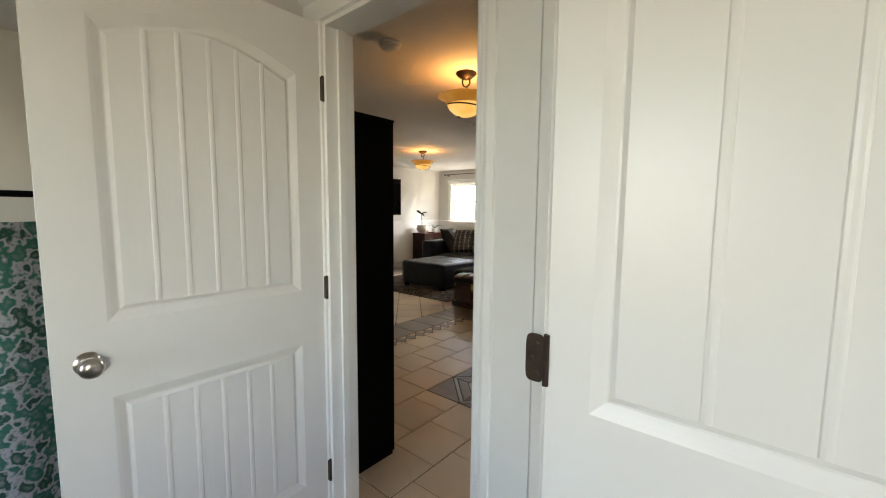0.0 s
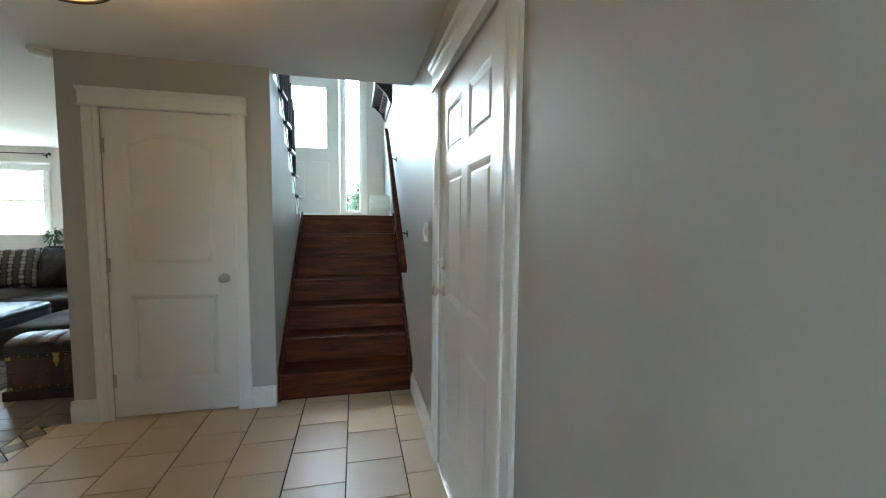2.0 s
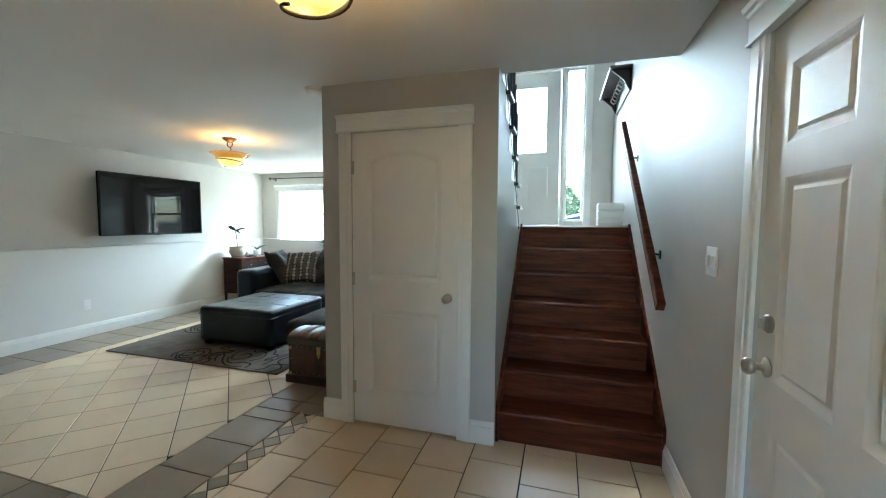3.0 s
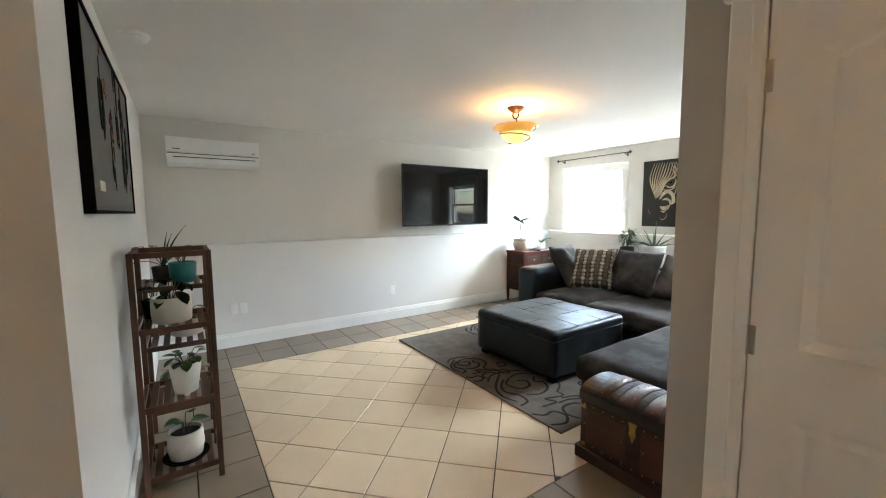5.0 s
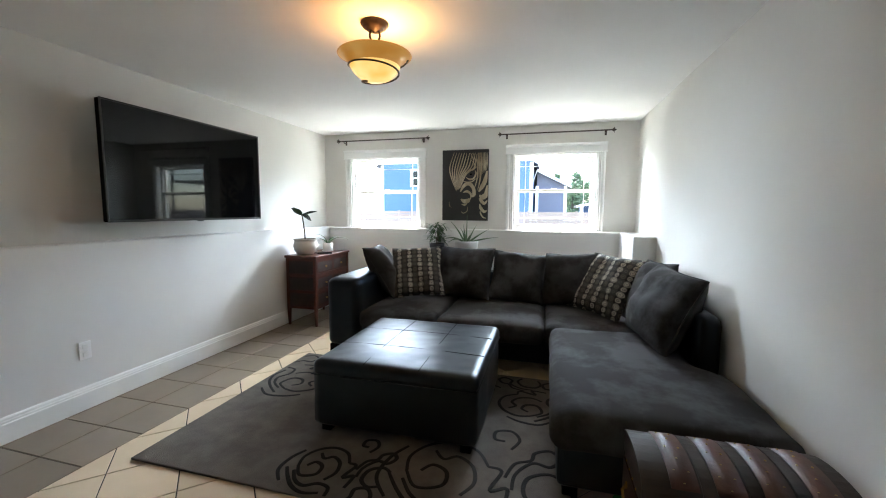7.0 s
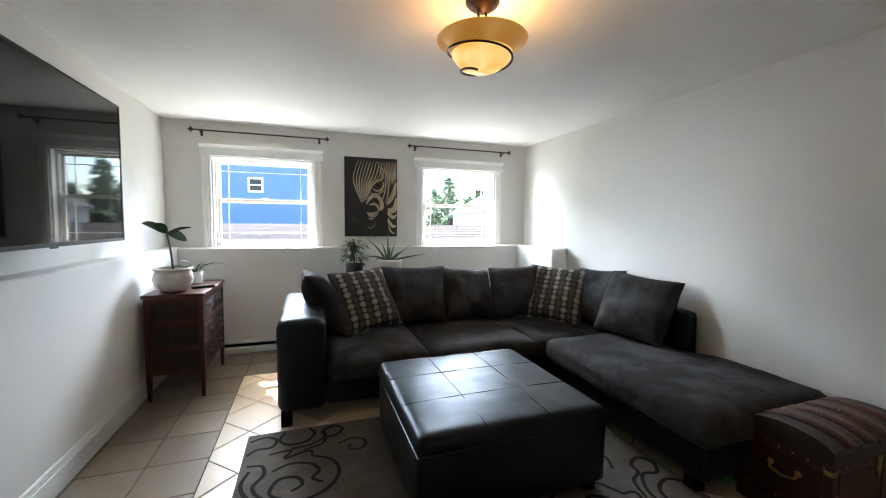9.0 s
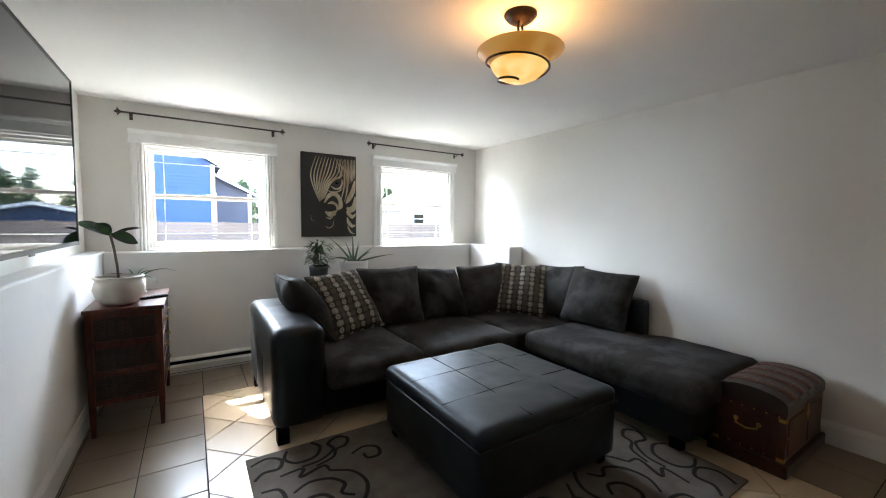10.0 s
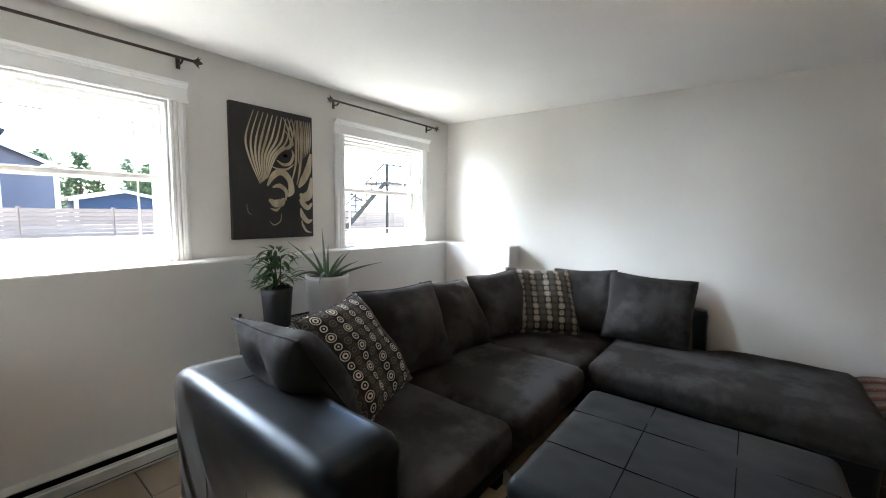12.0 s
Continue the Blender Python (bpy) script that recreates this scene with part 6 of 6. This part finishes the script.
bmesh.ops.solidify(bm, geom=bm.faces[:], thickness=0.006)
part("cloth", bm, CLOTH, cur, "", True)
for y in (-0.6, 0.45):
    part("post", box(-0.93, -0.90, y - 0.015, y + 0.015, 0, 1.45, 0.003), BLACKP, cur)
for z in (0.35, 0.70, 1.05, 1.40):
    part("rung", tube([(-0.915, -0.6, z), (-0.915, 0.45, z)], 0.012), BLACKP, cur)
# ---- bathroom seen through the door ----
TOWEL = material("charcoal_marbled_towel", (0.05, 0.055, 0.06), (0.13, 0.14, 0.15), 5, 0.95, bump=0.5, bump_scale=150, spread=(0.45, 0.7))
bt = thing("shower_curtain", "grey marbled shower curtain hanging in the bathroom", "curtain", (0, 0, 0))
bm = bmesh.new()
rows = []
for i in range(40):
    y = 0.45 + 1.35 * i / 39
    rows.append([bm.verts.new((-3.35 + 0.035 * math.sin(i * 1.1), y, 1.62 - 1.5 * k / 4)) for k in range(5)])
for a, b in zip(rows, rows[1:]):
    for k in range(4):
        bm.faces.new((a[k], a[k + 1], b[k + 1], b[k]))
bmesh.ops.solidify(bm, geom=bm.faces[:], thickness=0.004)
part("curtain", bm, TOWEL, bt, "", True)
part("rod", tube([(-3.35, 0.3, 1.66), (-3.35, 2.08, 1.66)], 0.012), NICKEL, bt)
hm = thing("laundry_hamper", "dark laundry hamper on the bathroom floor", "hamper", (-2.85, 1.32, 0))
part("basket", lathe([(0.17, 0), (0.19, 0.02), (0.22, 0.50), (0.225, 0.52), (0.21, 0.52), (0.18, 0.04)], 24), BLACKP, hm)
part("lid", lathe([(0.226, 0.521), (0.226, 0.54), (0.15, 0.56), (0.004, 0.565)], 24), BLACKP, hm)

# ---- outside ----
GRASS = material("pale_gravel_and_dry_grass", (0.26, 0.245, 0.205), (0.20, 0.19, 0.145), 0.6, 0.95, bump=0.3, bump_scale=6)
structure("ground", box(-900, 900, 8.2, 1800, -0.4, 0.25), GRASS, "pale dry lawn and gravel outside", "ground")
structure("pavement", box(-40, 40, 12.5, 17.5, 0.2, 0.262), material("grey_concrete", (0.38, 0.37, 0.35), (0.32, 0.31, 0.295), 1.5, 0.9, bump=0.1), "pale concrete driveway", "pavement")
FENCE = material("weathered_cedar", (0.30, 0.22, 0.175), (0.24, 0.175, 0.14), 3, 0.85, bump=0.2, stretch=(1, 6, 8), random_amount=0.12)
fence = thing("board_fence", "weathered horizontal board fence across the yard", "fence", (0, 24, 0.25))
plank = mesh_of("board", box(-1.2, 1.2, -0.012, 0.012, 0, 0.135, 0.004), FENCE)
post = mesh_of("post", box(-0.05, 0.05, -0.05, 0.05, 0, 1.1, 0.006), FENCE)
for k in range(-5, 10):
    q = new("post", post)
    q.parent, q.location = fence, (k * 2.42 - 1.21, 0.07, 0)
    for j in range(7):
        q = new("board", plank)
        q.parent, q.location = fence, (k * 2.42, 0, 0.04 + j * 0.145)


def siding(w, h, z0, y, step=0.2):
    """Clapboards, each lapped over the one below."""
    bm = bmesh.new()
    n = int(h / step)
    for i in range(n):
        prism([(y, z0 + step * i), (y - 0.035, z0 + step * i), (y - 0.008, z0 + step * (i + 1)), (y, z0 + step * (i + 1))], "x", 0, w, bm=bm)
    return bm


def house(name, label, at, w, eave, peak, colour, windows, peak_x=0.5, depth=9.0):
    mat = material(name + "_siding", colour, tuple(c * 0.9 for c in colour), 0.8, 0.7)
    h = thing(name, label, "house", at)
    part("wall", prism([(0, 0), (w, 0), (w, eave), (w * peak_x, peak), (0, eave)], "y", 0.0, depth), mat, h)
    bm = siding(w, eave, 0, 0)
    part("clapboards", bm, mat, h)
    for x in (-0.10, w - 0.12):
        part("corner_board", box(x, x + 0.22, -0.06, 0.06, 0, eave, 0.01), TRIM, h)
    roof = material(name + "_shingles", (0.10, 0.10, 0.11), (0.07, 0.07, 0.075), 3, 0.9, bump=0.3, bump_scale=20)
    for x0, z0, x1, z1 in ((-0.4, eave - 0.15, w * peak_x, peak), (w + 0.4, eave - 0.15, w * peak_x, peak)):
        part("roof", prism([(x0, z0), (x1, z1), (x1, z1 + 0.2), (x0, z0 + 0.2)], "y", -0.4, depth + 0.4), roof, h)
        part("fascia", prism([(x0, z0 - 0.03), (x1, z1 - 0.03), (x1, z1 + 0.17), (x0, z0 + 0.17)], "y", -0.46, -0.41), TRIM, h)
    for x, z, ww, hh in windows:
        wi = part("window", frame_ring(x, x + ww, -0.09, 0.02, z, z + hh, 0.10), TRIM, h)
        part("pane", box(x + 0.08, x + ww - 0.08, -0.05, -0.03, z + 0.08, z + hh - 0.08), GLASS_TV, wi)
        part("meeting_rail", box(x + 0.08, x + ww - 0.08, -0.08, -0.02, z + hh / 2 - 0.03, z + hh / 2 + 0.03), TRIM, wi)
    return h


house("blue_house", "two-storey blue clapboard house with white trim", (-14.5, 30, 0.25), 10.75, 4.35, 8.2, (0.075, 0.135, 0.30), [(6.75, 2.95, 0.85, 0.9), (2.2, 2.8, 1.0, 1.2)], 0.42)
house("grey_house", "low lilac-grey clapboard house behind the fence", (-3.5, 34, 0.25), 2.1, 3.0, 4.1, (0.14, 0.135, 0.165), [], 0.0)
house("shed", "small dark blue shed by the trees", (0.2, 40, 0.25), 5.0, 1.6, 2.1, (0.03, 0.05, 0.10), [], 0.5, 3.0)
house("white_bungalow", "white bungalow across the road", (10.5, 34, 0.25), 8.0, 2.2, 4.2, (0.62, 0.62, 0.60), [(1.0, 1.0, 1.2, 1.0), (4.5, 1.0, 1.2, 1.0)], 0.45)
# outside deck stair with dark rails
dk = thing("deck_stair", "dark outdoor stair with slatted railing", "stairs", (5.8, 20.0, 0.25))
part("stringer", prism([(0, 0), (0.35, 0), (3.2, 2.6), (2.85, 2.6)], "y", -0.03, 0.03), BLACKM, dk)
part("rail", prism([(0, 0.95), (0.08, 0.95), (2.95, 3.5), (2.85, 3.5)], "y", -0.03, 0.03), BLACKM, dk)
for k in range(9):
    part("tread", box(0.2 + k * 0.32, 0.55 + k * 0.32, 0.0, 1.0, 0.22 + 0.28 * k, 0.27 + 0.28 * k, 0.005), DARKTREAD, dk)
    part("baluster", box(0.15 + k * 0.32, 0.19 + k * 0.32, -0.02, 0.02, 0.2 + 0.28 * k, 1.05 + 0.28 * k), BLACKM, dk)
part("landing", box(3.0, 6.0, -0.1, 1.6, 2.5, 2.62, 0.01), DARKTREAD, dk)
for k in range(12):
    part("baluster", box(3.05 + k * 0.25, 3.09 + k * 0.25, -0.02, 0.02, 2.6, 3.5), BLACKM, dk)
part("top_rail", box(2.9, 6.0, -0.03, 0.03, 3.45, 3.52), BLACKM, dk)
for x in (3.1, 5.9):
    part("post", box(x, x + 0.1, -0.05, 0.05, 0, 3.5), BLACKM, dk)

# pines and bare-topped trees at the back
NEEDLE = material("pine_needles", (0.07, 0.11, 0.05), (0.11, 0.15, 0.07), 2, 0.8)
BARK = material("pine_bark", (0.10, 0.075, 0.055), (0.06, 0.045, 0.035), 6, 0.95, bump=0.4)


def pine(at, h, seed):
    rp = random.Random(seed)
    t = thing("pine_tree", "tall uneven green pine behind the houses", "tree", at, rp.uniform(0, 360), "trees behind the houses")
    part("trunk", tube([(0, 0, 0), (0.1, 0, h * 0.5), (0.05, 0.05, h)], 0.2, 8, taper=[0.22, 0.13, 0.03]), BARK, t)
    verts, faces = [], []
    limbs = bmesh.new()
    for k in range(48):
        z = h * (0.16 + 0.82 * k / 47)
        r = (h - z) * 0.42 * rp.uniform(0.5, 1.15) + 0.35
        a = rp.uniform(0, 2 * math.pi)
        tip = Vector((r * math.cos(a), r * math.sin(a), z + rp.uniform(-0.3, 0.25)))
        tube([(0.08, 0, z - 0.1), tip], 0.03, 5, bm=limbs, taper=[0.045, 0.008])
        for j in range(20):
            s = rp.uniform(0.25, 1.05)
            c = Vector((tip.x * s, tip.y * s, z + (tip.z - z) * s)) + Vector((rp.gauss(0, 0.22), rp.gauss(0, 0.22), rp.gauss(0, 0.14)))
            d = Vector((rp.gauss(0, 1), rp.gauss(0, 1), rp.gauss(0, 0.5))).normalized() * rp.uniform(0.14, 0.34)
            e = d.orthogonal().normalized() * 0.14
            i = len(verts)
            verts += [tuple(c - d), tuple(c + e), tuple(c + d), tuple(c - e)]
            faces.append((i, i + 1, i + 2, i + 3))
    part("limbs", limbs, BARK, t)
    me = bpy.data.meshes.new("crown")
    me.from_pydata(verts, [], faces)
    me.materials.append(NEEDLE)
    c = new("crown", me)
    c.parent = t


rt = random.Random(5)
for k in range(50):
    x = -14 + k * 1.05 + rt.uniform(-0.7, 0.7)
    pine((x, rt.uniform(56, 76), 0.25), rt.uniform(4.2, 8.2), 100 + k)
# overhead service wires
wr = thing("overhead_wires", "thin overhead wires across the yard", "wire", (0, 20, 0))
for z, dz in ((4.0, 1.0), (3.7, 0.9)):
    part("wire", tube([(-30, 0, z + dz), (-15, 0, z - 0.1), (0, 0, z + 0.1), (25, 0, z + dz + 0.6)], 0.012, 6), BLACKM, wr)
for x in (-30, 25):
    part("pole", tube([(x, 0, 0.25), (x, 0, 6.5)], 0.12, 10), BARK, wr)

# ---- floor tiles ----
def tile_mesh(poly, z1=0.0, mat=TILE):
    """A tile over a convex outline, with a softened top edge."""
    bm = bmesh.new()
    n = len(poly)
    cx, cy = sum(p[0] for p in poly) / n, sum(p[1] for p in poly) / n

    def inset(d):
        out = []
        for i in range(n):
            a, b, c = Vector(poly[i - 1]), Vector(poly[i]), Vector(poly[(i + 1) % n])
            u, v = (b - a).normalized(), (c - b).normalized()
            nu, nv = Vector((-u.y, u.x)), Vector((-v.y, v.x))
            k = 1 + nu.dot(nv)
            out.append(b + (nu + nv) / max(0.3, k) * d)
        return out
    loops = [[bm.verts.new((p.x, p.y, z)) for p in inset(d)] for d, z in ((0.0032, -0.006), (0.0032, z1 - 0.0018), (0.0050, z1))]
    for lo, hi in zip(loops, loops[1:]):
        for i in range(n):
            bm.faces.new((lo[i], lo[(i + 1) % n], hi[(i + 1) % n], hi[i]))
    bm.faces.new(loops[-1])
    return mesh_of("tile", bm, mat)


def clip(poly, x0, x1, y0, y1):
    for axis, lim, sign in ((0, x0, 1), (0, x1, -1), (1, y0, 1), (1, y1, -1)):
        out = []
        for i in range(len(poly)):
            a, b = poly[i - 1], poly[i]
            ina, inb = (a[axis] - lim) * sign >= -1e-9, (b[axis] - lim) * sign >= -1e-9
            if ina != inb:
                t = (lim - a[axis]) / (b[axis] - a[axis])
                out.append((a[0] + (b[0] - a[0]) * t, a[1] + (b[1] - a[1]) * t))
            if inb:
                out.append(b)
        poly = out
        if len(poly) < 3:
            return []
    clean = []
    for p in poly:
        if not clean or (Vector(p) - Vector(clean[-1])).length > 0.004:
            clean.append(p)
    if len(clean) > 2 and (Vector(clean[0]) - Vector(clean[-1])).length < 0.004:
        clean.pop()
    area = sum(clean[i - 1][0] * clean[i][1] - clean[i][0] * clean[i - 1][1] for i in range(len(clean))) / 2 if len(clean) > 2 else 0
    return clean if area > 0.0009 else []


shared = {}


def lay(poly, mat):
    c = (sum(p[0] for p in poly) / len(poly), sum(p[1] for p in poly) / len(poly))
    local = [(p[0] - c[0], p[1] - c[1]) for p in poly]
    key = (mat.name, tuple((round(x, 3), round(y, 3)) for x, y in local))
    if key not in shared:
        shared[key] = tile_mesh(local, 0.0, mat)
    t = new("tile", shared[key])
    t.parent = floor
    t.location = (c[0], c[1], 0)


def field(x0, x1, y0, y1, px, py, ox, oy, mat, stagger=False, skip=None):
    i0, i1 = math.floor((x0 - ox) / px), math.ceil((x1 - ox) / px)
    for i in range(i0, i1):
        off = py / 2 if stagger and i % 2 else 0
        for j in range(math.floor((y0 - oy - off) / py), math.ceil((y1 - oy - off) / py)):
            a, b = ox + px * i, oy + off + py * j
            if skip and skip[0] < a + px / 2 < skip[1] and skip[2] < b + py / 2 < skip[3]:
                continue
            q = clip([(a, b), (a + px, b), (a + px, b + py), (a, b + py)], x0, x1, y0, y1)
            if q:
                lay(q, mat)


P = 0.3135
TAN = (-4.875, -2.165, 2.785, 7.165)
INS = (-0.732, -0.105, 2.135, 2.762)
field(-1.63, INS[0], 0.93, 3.96, P, P, 0.207, 3.080, TILE, True)
field(INS[0], INS[1], INS[3], 3.96, P, P, 0.207, 3.080, TILE, True)
field(INS[0], INS[1], 0.93, INS[2], P, P, 0.207, 3.080, TILE, True)
field(INS[1], HX, 0.93, 3.96, P, P, 0.207, 3.080, TILE, True)
field(DX, -1.63, 1.05, 2.2, P, P, 0.207, 3.080, TILE, True)
# slate inset with a pale diamond
mx_, my_ = (INS[0] + INS[1]) / 2, (INS[2] + INS[3]) / 2
hx_, hy_ = (INS[1] - INS[0]) / 2, (INS[3] - INS[2]) / 2
LINE = material("pale_inset_strip", (0.40, 0.37, 0.32), (0.34, 0.31, 0.27), 12, 0.35)


def diamond(r):
    return [(mx_ + hx_ * r, my_), (mx_, my_ + hy_ * r), (mx_ - hx_ * r, my_), (mx_, my_ - hy_ * r)]


for i, (sx_, sy_) in enumerate(((1, 1), (-1, 1), (-1, -1), (1, -1))):
    c = (mx_ + sx_ * hx_, my_ + sy_ * hy_)
    d1 = diamond(0.985)
    tri = [c, d1[(i + 1) % 4], d1[i]]
    lay(tri, TILE_S)
for r0, r1, m_ in ((0.98, 0.84, LINE), (0.83, 0.50, TILE_S), (0.49, 0.37, LINE), (0.36, 0.0, TILE_S)):
    o, q = diamond(r0), diamond(r1)
    for i in range(4):
        if r1:
            lay([o[i], o[(i + 1) % 4], q[(i + 1) % 4], q[i]], m_)
    if not r1:
        lay(o, m_)
# mosaic strip of small diamonds
S = 0.07
y = 2.235
while y < 3.87:
    lay([(-1.70, y - S), (-1.70 + S, y), (-1.70, y + S), (-1.70 - S, y)], TILE_D)
    lay([(-1.77, y + 0.0), (-1.70, y + S), (-1.77, y + 2 * S)], TILE)
    lay([(-1.63, y + 0.0), (-1.63, y + 2 * S), (-1.70, y + S)], TILE)
    y += 2 * S
# taupe borders
field(-2.165, -1.77, 2.2, 3.87, 0.395, P, -2.165, 2.785, TILE_D)
field(-2.165, EX, 3.87, 4.75, P, P, -2.165, 2.785, TILE_D)
field(WLX, -2.165, SY, 2.785, P, P, -4.875, 2.785, TILE_D)
field(WLX, -4.875, 2.785, 7.165, P, P, -4.875, 3.065, TILE_D)
field(WLX, -4.0, 7.165, NLY, P, P, -4.55, 7.165, TILE_D)
# cream field laid on the diagonal
H = 0.2275
for i in range(-10, 8):
    for j in range(-6, 18):
        if (i + j) % 2 == 0:
            cx, cy = -3.104 + H * i, 3.629 + H + H * j
            q = clip([(cx, cy - H), (cx + H, cy), (cx, cy + H), (cx - H, cy)], TAN[0], TAN[1], TAN[2], TAN[3])
            if q:
                lay(q, TILE)
